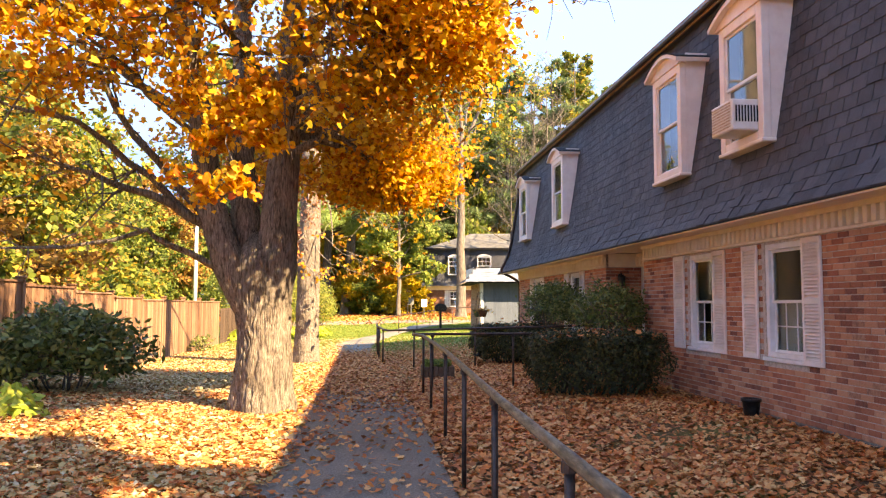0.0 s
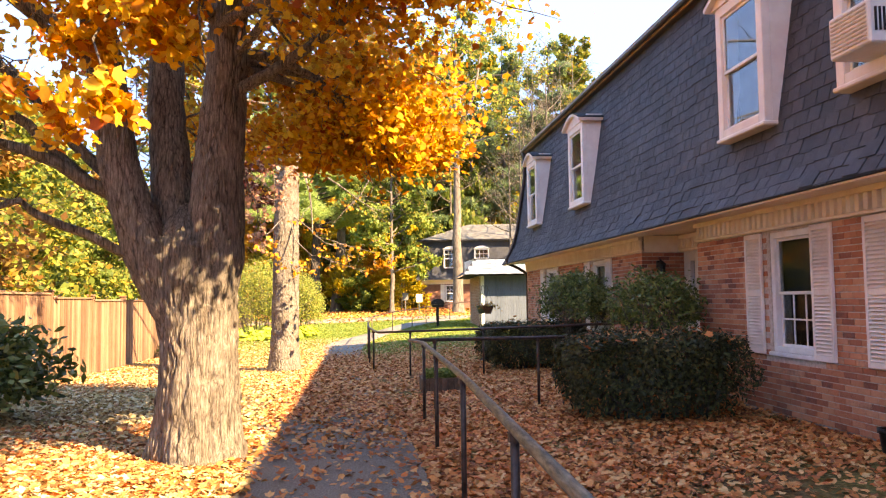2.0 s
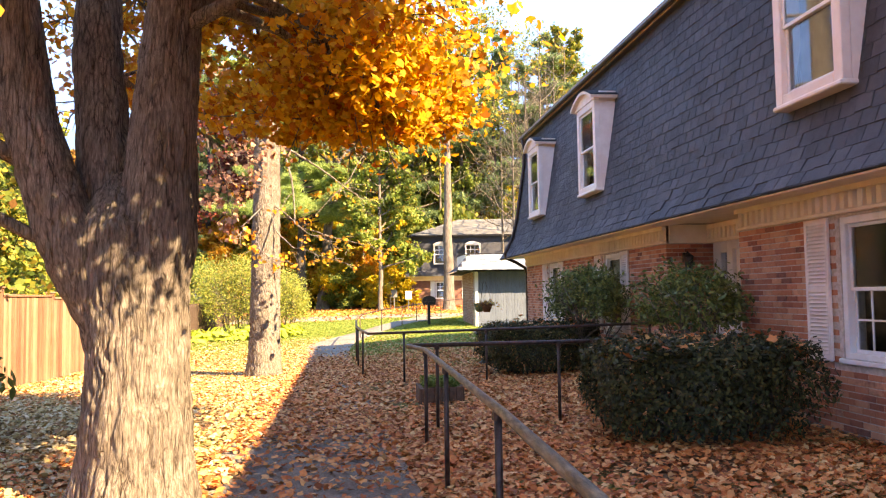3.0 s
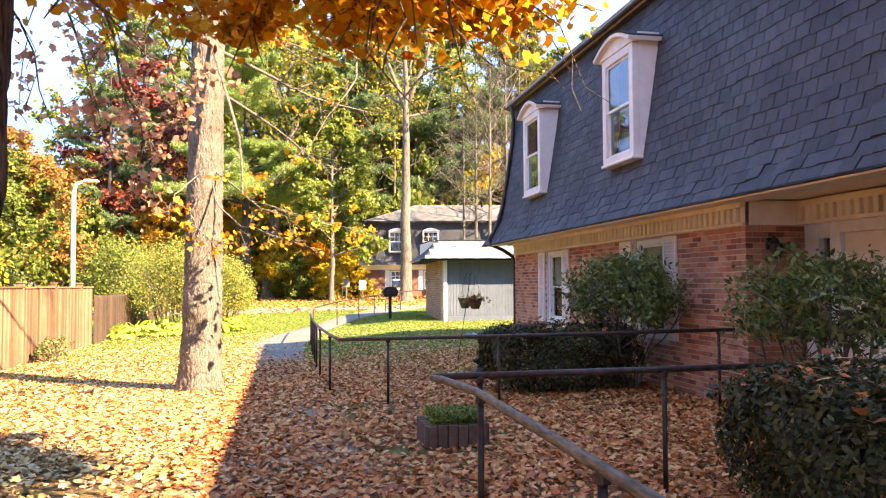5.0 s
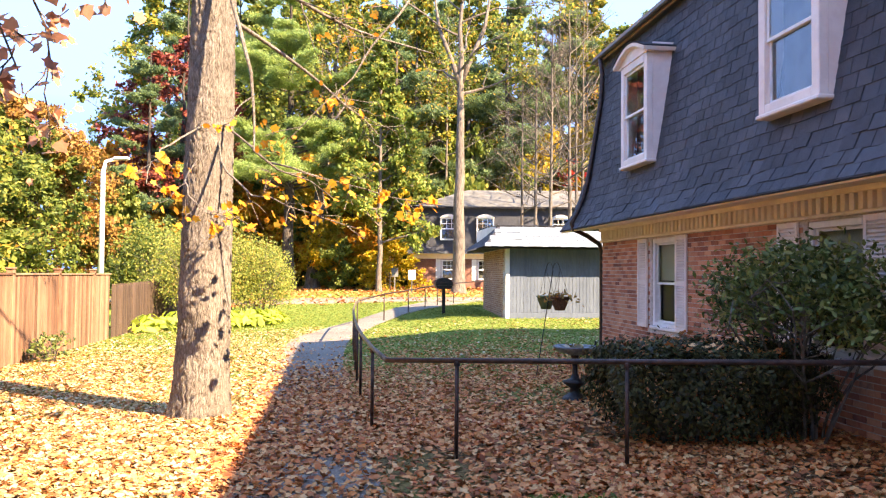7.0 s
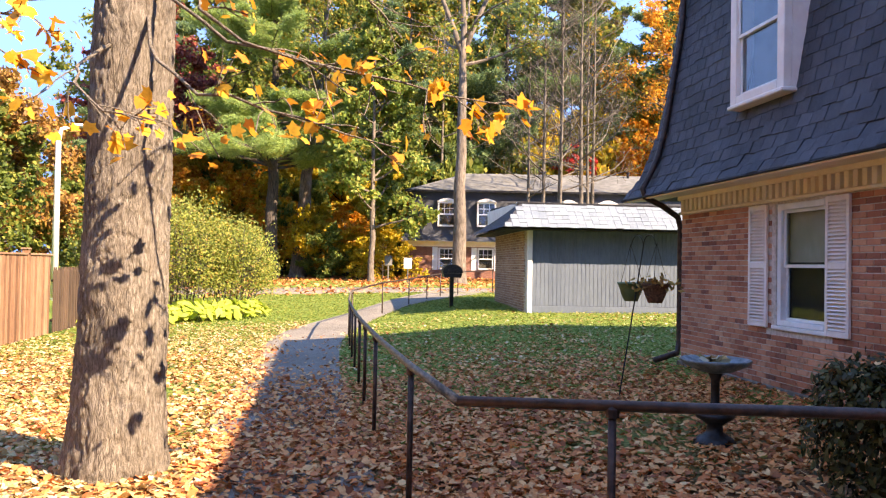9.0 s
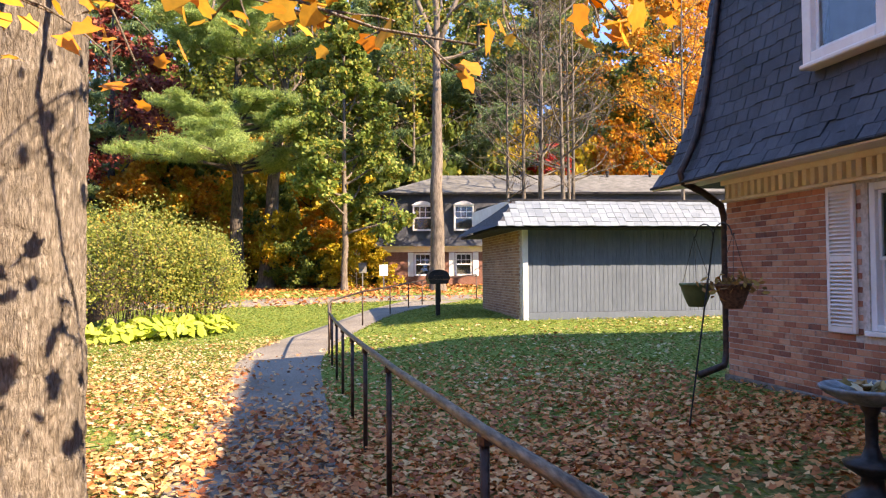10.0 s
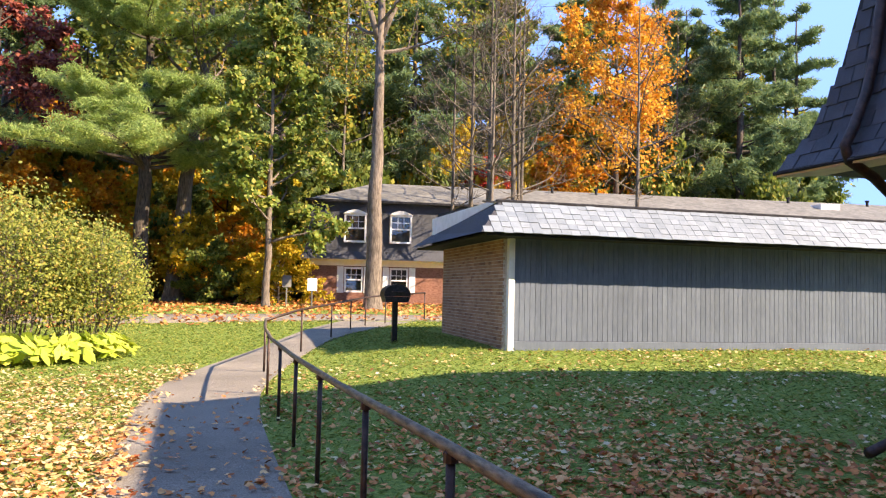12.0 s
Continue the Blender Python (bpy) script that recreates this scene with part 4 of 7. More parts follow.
for c in fwin:
    for z0, z1, y, arch in ((1.25, 2.45, FY + 0.02, False), (3.6, 4.95, FY - 0.4, True)):
        w = 0.45 if not arch else 0.52
        fw = 0.09
        g = Geo().box(c - w, y, z0, c - w + fw, y + 0.12, z1, 0.006).box(c + w - fw, y, z0, c + w, y + 0.12, z1, 0.006)
        g.box(c - w + fw, y, z1 - fw, c + w - fw, y + 0.12, z1).box(c - w + fw, y, z0, c + w - fw, y + 0.12, z0 + fw).box(c - w + fw, y + 0.02, (z0 + z1) / 2 - 0.03, c + w - fw, y + 0.08, (z0 + z1) / 2 + 0.03)
        for j in (1, 2):
            xx = c - w + fw + (2 * w - 2 * fw) * j / 3
            g.box(xx - 0.014, y + 0.03, (z0 + z1) / 2, xx + 0.014, y + 0.05, z1 - fw)
        g.box(c - w + fw, y + 0.031, z1 - 0.38, c + w - fw, y + 0.049, z1 - 0.35)
        wn_ = part("dormer" if arch else "window", g, WHITE, far)
        part("pane", Geo().box(c - w + fw, y + 0.055, z0 + fw, c + w - fw, y + 0.06, z1 - fw), GLASS, wn_).visible_shadow = False
        # sheet behind the pane, coloured as dim as an unlit room
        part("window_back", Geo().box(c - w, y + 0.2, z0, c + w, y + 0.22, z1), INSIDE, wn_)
        if arch:
            arc = [(c - w - 0.05 + (2 * w + 0.1) * q / 10, z1 + 0.2 * math.sin(math.pi * q / 10)) for q in range(11)]
            part("hood", Geo().prism(arc, "y", y - 0.06, FY + 0.1), WHITE, wn_)
            part("cheek", Geo().box(c - w, y + 0.12, z0, c - w + 0.04, FY + 0.1, z1).box(c + w - 0.04, y + 0.12, z0, c + w, FY + 0.1, z1), WHITE, wn_)
        else:
            for s in (-1, 1):
                part("shutter", Geo().box(c + s * 0.48, FY - 0.03, z0 - 0.03, c + s * 0.78, FY, z1 + 0.02, 0.005), WHITE, far)
far.rotation_euler = (0, 0, radians(-9))
shed.rotation_euler = (0, 0, radians(-3))

# ---- handrails ----
def handrail(name, legs, posts, label, rail_mat, base_lift=0.0):
    """Round top rail through the given points, with a square post under it at each place."""
    at = (posts[0][0], posts[0][1], gz(posts[0][0], posts[0][1]))
    ob = thing(name, at, label, "handrail", "handrails by the path")
    for pts, mat in legs:
        part("top_rail", Geo().tube(pts, 0.024, 10), mat, ob, "worn rounded top rail" if mat is RAIL_WORN else "", soft=True)
    for x, y, z in posts:
        z0 = gz(x, y) - 0.12
        p = part("post", Geo().tube([(x, y, z0), (x, y, z)], 0.019, 8), BROWN_METAL, ob, soft=True)
        part("collar", Geo().lathe([(0.03, -0.05), (0.03, -0.015), (0.021, 0.0)], 10, (x, y, z)), BROWN_METAL, p)
    return ob


R1 = [(0.62, -5.0, 0.98), (0.64, 0.0, 0.98), (0.67, 4.0, 1.0), (0.78, 8.0, 1.0), (0.82, 12.2, 0.99), (0.74, 12.9, 0.98), (0.70, 12.98, 0.98)]


def on_line(line, y):
    ys = [p[1] for p in line]
    return tuple(float(np.interp(y, ys, [p[k] for p in line])) for k in (0, 1, 2))


p1 = [on_line(R1, y) for y in (-3.2, -1.3, 0.7, 2.54, 4.2, 6.0, 8.1, 10.3, 12.1)]
handrail("path_handrail", [(R1, RAIL_WORN), ([(0.70, 12.98, 0.985), (2.4, 13.05, 0.985), (4.9, 13.1, 1.0)], BROWN_METAL)], p1 + [(1.03, 12.99, 0.985), (2.42, 13.05, 0.985), (4.7, 13.1, 0.99)], "dark iron handrail with worn top along the path edge", BROWN_METAL)
R2 = [(0.38, 18.35, 0.86), (0.3, 19.6, 0.85), (0.23, 21.5, 0.83), (0.2, 23.5, 0.8), (0.2, 25.9, 0.74), (0.21, 28.5, 0.7), (0.22, 31.0, 0.7), (0.3, 33.2, 0.74), (0.42, 34.6, 0.8)]
p2 = [on_line(R2, y) for y in (19.6, 21.9, 23.4, 24.9, 26.6, 28.2, 29.8, 31.8, 34.2)]
R3 = [(0.42, 34.6, 0.8), (1.3, 36.6, 0.95), (2.3, 39.0, 1.02), (3.1, 40.8, 1.1), (3.7, 41.8, 1.17), (4.5, 42.8, 1.23), (6.1, 44.2, 1.33)]
handrail("lower_handrail", [(R2, RAIL_WORN), ([(0.38, 18.35, 0.86), (2.34, 17.47, 0.935), (4.99, 16.29, 1.045)], BROWN_METAL), (R3, BROWN_METAL)], p2 + [(1.0, 18.07, 0.885), (2.36, 17.46, 0.935), (4.82, 16.37, 1.04)] + R3[1:], "dark iron handrail turning along path and walk", BROWN_METAL)


# ---- fence ----
fence = thing("board_fence", (-6.4, 33.3, -0.25), "tall tan wooden board fence with posts behind the lawn", "fence")
slat_me = Geo().box(-0.012, -0.05, 0.0, 0.012, 0.05, 1.78, 0.003).mesh("slat")
slat_me.materials.append(FENCE_WOOD)
rails = None
rng = np.random.default_rng(3)
y = 5.0
while y < 33.3:
    y1 = min(y + 2.45, 33.3)
    z = (gz(-6.4, y) + gz(-6.4, y1)) / 2
    low = part("fence_rail", Geo().box(-6.42, y, z + 0.3, -6.46, y1, z + 0.4), FENCE_WOOD, fence)
    rails = rails or low
    part("fence_rail", Geo().box(-6.42, y, z + 1.5, -6.46, y1, z + 1.6), FENCE_WOOD, fence)
    part("cap_board", Geo().box(-6.47, y, z + 1.77, -6.36, y1, z + 1.81, 0.004), FENCE_WOOD, fence)
    y = y1
y = 5.0
while y < 33.35:
    z = gz(-6.4, y)
    part("post", Geo().box(-6.5, y - 0.055, z - 0.3, -6.36, y + 0.055, z + 1.88, 0.008).box(-6.52, y - 0.075, z + 1.88, -6.34, y + 0.075, z + 1.92, 0.012), FENCE_WOOD, fence)
    y += 2.45
y = 5.07
while y < 33.3:
    part("slat", slat_me, None, rails, local=True).matrix_basis = pose(-6.4 + rng.normal(0, 0.003), y, gz(-6.4, y) + 0.02 + rng.normal(0, 0.006), 0, 0, rng.normal(0, 1.2))
    y += 0.113
dark_fence = thing("dark_fence", (-6.3, 33.6, -0.25), "dark picket fence running on under shrubs", "fence")
pick_me = Geo().prism([(-0.045, 0), (0.045, 0), (0.045, 1.38), (0, 1.48), (-0.045, 1.38)], "y", -0.012, 0.012).mesh("picket")
pick_me.materials.append(DARK_WOOD)
g = Geo()
for h in (0.3, 1.2):
    g.tube([(-6.43, y, gz(-6.4, y) + h) for y in (33.5, 37, 41, 45, 49)], 0.035, 4)
drails = part("fence_rail", g, DARK_WOOD, dark_fence)
y = 33.5
while y < 49:
    part("picket", pick_me, None, drails, local=True).matrix_basis = pose(-6.38, y, gz(-6.4, y) + 0.03, 0, rng.normal(0, 0.8), 90)
    y += 0.13


# ---- trees ----
def wander(rng, start, way, length, n, bend, rise=0.0):
    """A branch's line: n steps that drift, with a pull upwards."""
    pts, p, d = [Vector(start)], Vector(start), Vector(way).normalized()
    for _ in range(n):
        d = (d + Vector(rng.normal(0, bend, 3)) + Vector((0, 0, rise))).normalized()
        p = p + d * (length / n)
        pts.append(p.copy())
    return pts


def taper(r0, r1, n):
    return [r0 + (r1 - r0) * k / (n - 1) for k in range(n)]


def twigs_of(rng, g, limb, r, count, length, spots, n_sub=3, rise=0.03, flat=0.6, start=0.3, sides=4):
    """Side branches and twigs along a limb; their points are where the leaves sit."""
    n = len(limb)
    for _ in range(count):
        t = rng.uniform(start, 1.0)
        i = min(int(t * (n - 1)), n - 2)
        p = limb[i].lerp(limb[i + 1], t * (n - 1) - i)
        d = (limb[i + 1] - limb[i]).normalized()
        out = Vector(rng.normal(0, 1, 3))
        out.z *= flat
        out = (out - d * out.dot(d) + d * 0.7).normalized()
        L = length * rng.uniform(0.6, 1.2) * (1.15 - 0.6 * t)
        br = wander(rng, p, out, L, 4, 0.18, rise)
        rr = max(0.004, r * (1 - 0.75 * t) * 0.45)
        g.tube(br, taper(rr, 0.004, 5), sides, False)
        spots.append((br[-1], L * 0.3))
        for _ in range(n_sub):
            q = br[rng.integers(1, 5)]
            o2 = (out + Vector(rng.normal(0, 0.8, 3))).normalized()
            tw = wander(rng, q, o2, L * 0.5, 2, 0.2, rise)
            g.tube(tw, taper(rr * 0.5 + 0.002, 0.003, 3), 3, False)
            spots.append((tw[-1], L * 0.28))
            spots.append((tw[1], L * 0.2))


def leaves_at(rng, spots, per, size, spread=1.0, droop=0.5):
    pts, sz, nr = [], [], []
    c = np.repeat(np.array([list(p) for p, _ in spots]), per, axis=0)
    s = np.repeat(np.array([q for _, q in spots]), per) * spread
    pts = c + rng.normal(0, 1, c.shape) * s[:, None] * np.array([0.6, 0.6, 0.42])
    nr = rng.normal(0, 0.75, c.shape) + np.array([0.25, -0.2, 0.55])
    return pts, size * rng.uniform(0.6, 1.25, len(pts)), nr


def broadleaf(name, at, label, height_m, r, bark, leaf, seed, crown_from=0.35, limbs=14, reach=2.6, per=9, leaf_size=0.16, outline=DIAMOND, lean=(0, 0), twig=9, n_sub=3, group="trees of the wood", sides=10, top_reach=0.5, flare=1.5, spread=1.0, category="tree"):
    """A broadleaved tree: a tapered trunk with limbs and twigs, and a crown of single leaves."""
    rng = np.random.default_rng(seed)
    x, y = at[0], at[1]
    z = gz(x, y) - 0.1
    ob = thing(name, (x, y, z + 0.1), label, category, group)
    n = 12
    trunk = [Vector((x + lean[0] * (k / n) ** 1.2 + rng.normal(0, 0.03) * min(k, 3) / 3 * height_m / 12, y + lean[1] * (k / n) ** 1.2, z + height_m * k / n)) for k in range(n + 1)]
    rad = [r * (1 - 0.9 * k / n) for k in range(n + 1)]
    pts = [trunk[0], trunk[0].lerp(trunk[1], 0.12), trunk[0].lerp(trunk[1], 0.35)] + trunk[1:]
    part("trunk", Geo().tube(pts, [r * flare, r * (1 + (flare - 1) * 0.4), r * 1.03] + rad[1:], sides), bark, ob, soft=True)
    g, spots = Geo(), []
    for k in range(limbs):
        t = crown_from + (1 - crown_from) * (k + rng.uniform(0, 0.8)) / limbs
        i = min(int(t * n), n - 1)
        p = trunk[i].lerp(trunk[i + 1], t * n - i)
        a = k * 2.4 + rng.normal(0, 0.4)
        u = (t - crown_from) / (1 - crown_from)
        L = reach * (0.65 + 0.9 * math.sin(math.pi * min(1, u * 0.8 + 0.18))) * rng.uniform(0.75, 1.2) * (1 - (1 - top_reach) * u)
        way = Vector((math.cos(a), math.sin(a), 0.25 + 0.6 * u))
        rr = rad[i] * 0.42 + 0.01
        limb = wander(rng, p, way, L, 6, 0.13, 0.05)
        g.tube(limb, taper(rr, 0.012, 7), 5, False)
        twigs_of(rng, g, limb, rr, twig, L * 0.42, spots, n_sub)
    part("limb_work", g, bark, ob)
    if leaf and per:
        p, s, nrm = leaves_at(rng, spots, per, leaf_size, spread)
        part("crown", scatter("crown", p, s, nrm, outline, rng, 0.15, leaf), None, ob)
    return ob


def pine(name, at, label, height_m, r, seed, needle=None, first=0.2, boughs=34, reach=3.6, tufts=24, lean=(0, 0), gaps=0.0, bark=None, group="trees of the wood", blade=0.26, tiers=(), shape=NEEDLES):
    """A white pine: level boughs in loose tiers, with tufts of needles on their upper sides."""
    rng = np.random.default_rng(seed)
    x, y = at[0], at[1]
    z = gz(x, y) - 0.1
    ob = thing(name, (x, y, z + 0.1), label, "pine tree", group)
    top = Vector((x + lean[0], y + lean[1], z + height_m))
    base = Vector((x, y, z))
    line = [base.lerp(top, k / 10) + Vector((rng.normal(0, 0.04), rng.normal(0, 0.04), 0)) for k in range(11)]
    part("trunk", Geo().tube(line, [r * 1.35] + taper(r, r * 0.12, 10), 10), bark or BARK_DARK, ob, soft=True)
    g, c, nr, sz = Geo(), [], [], []
    for k in range(boughs):
        t = first + (0.98 - first) * (k + rng.uniform(-0.3, 0.3)) / boughs
        t = round(t * 9) / 9 * 0.6 + t * 0.4
        if rng.random() < gaps:
            continue
        if tiers:
            t = tiers[k % len(tiers)] / height_m + rng.normal(0, 0.012)
        p = base.lerp(top, min(max(t, first), 0.98))
        a = rng.uniform(0, math.tau)
        L = reach * (1.08 - 0.85 * t) * rng.uniform(0.55, 1.25)
        limb = wander(rng, p, (math.cos(a), math.sin(a), 0.12), L, 6, 0.07, 0.035)
        g.tube(limb, taper(r * 0.3 * (1.1 - t) + 0.012, 0.01, 7), 5, False)
        side = Vector((-math.sin(a), math.cos(a), 0))
        for _ in range(int(6 + L * 3.2)):
            q = rng.uniform(0.32, 1.0)
            i = min(int(q * 6), 5)
            b0 = limb[i].lerp(limb[i + 1], q * 6 - i)
            l2 = L * 0.3 * rng.uniform(0.4, 1.0)
            tip = b0 + side * (rng.choice((-1, 1)) * l2) + Vector((math.cos(a), math.sin(a), 0)) * l2 * 0.6 + Vector((0, 0, rng.uniform(0.02, 0.3) * l2))
            g.tube([b0, tip], [0.012, 0.005], 3, False)
            for s in (0.45, 0.75, 1.0):
                m = b0.lerp(tip, s)
                c.append(np.repeat(np.array([list(m)]), tufts, axis=0) + rng.normal(0, 0.16, (tufts, 3)) * np.array([1, 1, 0.55]))
    part("bough_work", g, bark or BARK_DARK, ob, kind="stuff")
    c = np.concatenate(c)
    nrm = rng.normal(0, 0.8, c.shape) + np.array([0, 0, 0.35])
    part("needle_crown", scatter("needles", c, blade * rng.uniform(0.7, 1.3, len(c)), nrm, shape, rng, 0.05, needle or NEEDLE), None, ob)
    return ob


def patch_noise(rng, u, v, nu, nv):
    """Smooth noise on a cylinder: nu cells round it and nv up it, for arrays u and v from 0 to 1."""
    t = rng.uniform(0, 1, (nv + 2, nu))
    a, b = u * nu, v * nv
    i, j = np.floor(a).astype(int), np.floor(b).astype(int)
    s, r = a - i, b - j
    s, r = s * s * (3 - 2 * s), r * r * (3 - 2 * r)
    j = np.clip(j, 0, nv)
    return (t[j, i % nu] * (1 - s) + t[j, (i + 1) % nu] * s) * (1 - r) + (t[j + 1, i % nu] * (1 - s) + t[j + 1, (i + 1) % nu] * s) * r


def barked(line, radii, seed, around=110, step=0.03, depth=0.016, lobe=0.0, lobe_fall=0.8, plates=0.042, tall=0.32):
    """A trunk with real furrows: plates of bark that rise between winding cracks."""
    rng = np.random.default_rng(seed)
    P, R = np.array([tuple(p) for p in line], float), np.array(radii, float)
    s = np.r_[0, np.cumsum(np.linalg.norm(np.diff(P, axis=0), axis=1))]
    q = np.linspace(0, s[-1], max(8, int(s[-1] / step)))
    k = 3
    C = np.c_[tuple(np.convolve(np.pad(np.interp(q, s, P[:, i]), k, "reflect", reflect_type="odd"), np.ones(2 * k + 1) / (2 * k + 1), "valid") for i in range(3))]
    r = np.interp(q, s, R)
    d = np.gradient(C, axis=0)
    d /= np.linalg.norm(d, axis=1, keepdims=True)
    A = np.cross(d, np.array([0, 1.0, 0.05]))
    A /= np.linalg.norm(A, axis=1, keepdims=True)
    B = np.cross(d, A)
    u = np.arange(around) / around
    U, V = np.meshgrid(u, q / q[-1])
    nu, nv = max(6, int(math.tau * R.mean() / plates)), max(3, int(s[-1] / tall))
    warp = (patch_noise(rng, U, V, max(4, nu // 3), nv * 2) - 0.5) * 1.6 / nu
    n1 = patch_noise(rng, (U + warp) % 1.0, V, nu, nv)
    n2 = patch_noise(rng, U, V, nu * 2, nv * 4)
    n3 = patch_noise(rng, U, V, 5, max(2, nv // 3))
    crack = np.clip(np.abs(n1 - 0.5) * 4.0, 0, 1) ** 0.8 * (0.65 + 0.35 * np.clip(np.abs(n2 - 0.5) * 5.0, 0, 1))
    bump = depth * (crack - 0.6) + depth * 0.5 * (n2 - 0.5) + 0.05 * r[:, None] * (n3 - 0.5)
    ang = U * math.tau
    flare = lobe * np.exp(-(C[:, 2] - C[0, 2])[:, None] / lobe_fall) * np.sin(5 * ang + 0.7)
    rad = r[:, None] * (1 + flare) + bump
    v = C[:, None] + A[:, None] * (np.cos(ang) * rad)[:, :, None] + B[:, None] * (np.sin(ang) * rad)[:, :, None]
    m, n = len(q), around
    i, j = np.meshgrid(np.arange(n), np.arange(m - 1))
    quads = np.stack([j * n + i, j * n + (i + 1) % n, (j + 1) * n + (i + 1) % n, (j + 1) * n + i], -1).reshape(-1, 4)
    me = bpy.data.meshes.new("bark")
    me.vertices.add(m * n)
    me.vertices.foreach_set("co", v.reshape(-1).astype(np.float32))
    me.loops.add(len(quads) * 4)
    me.loops.foreach_set("vertex_index", quads.reshape(-1).astype(np.int32))
    me.polygons.add(len(quads))
    me.polygons.foreach_set("loop_start", np.arange(0, len(quads) * 4, 4, dtype=np.int32))
    me.update(calc_edges=True)
    return smooth(me)


def drooping(rng, g, knots, r, side, length, spots):
    """A bough through a few knots, drawn smooth, with short hanging twigs."""
    kn = [Vector(k) for k in knots]
    kn = [kn[0] * 2 - kn[1]] + kn + [kn[-1] * 2 - kn[-2]]
    line = []
    for i in range(1, len(kn) - 2):
        a, b, c, d = kn[i - 1:i + 3]
        for t in (0, 0.33, 0.67):
            line.append(0.5 * (2 * b + (c - a) * t + (2 * a - 5 * b + 4 * c - d) * t * t + (3 * b - a - 3 * c + d) * t ** 3) + Vector(rng.normal(0, 0.025, 3)))
    line.append(kn[-2])
    g.tube(line, taper(r, 0.004, len(line)), 5, False)
    twigs_of(rng, g, line, r, side, length, spots, 2, -0.08, 0.6, 0.35, 4)
    spots.append((line[-1], 0.12))


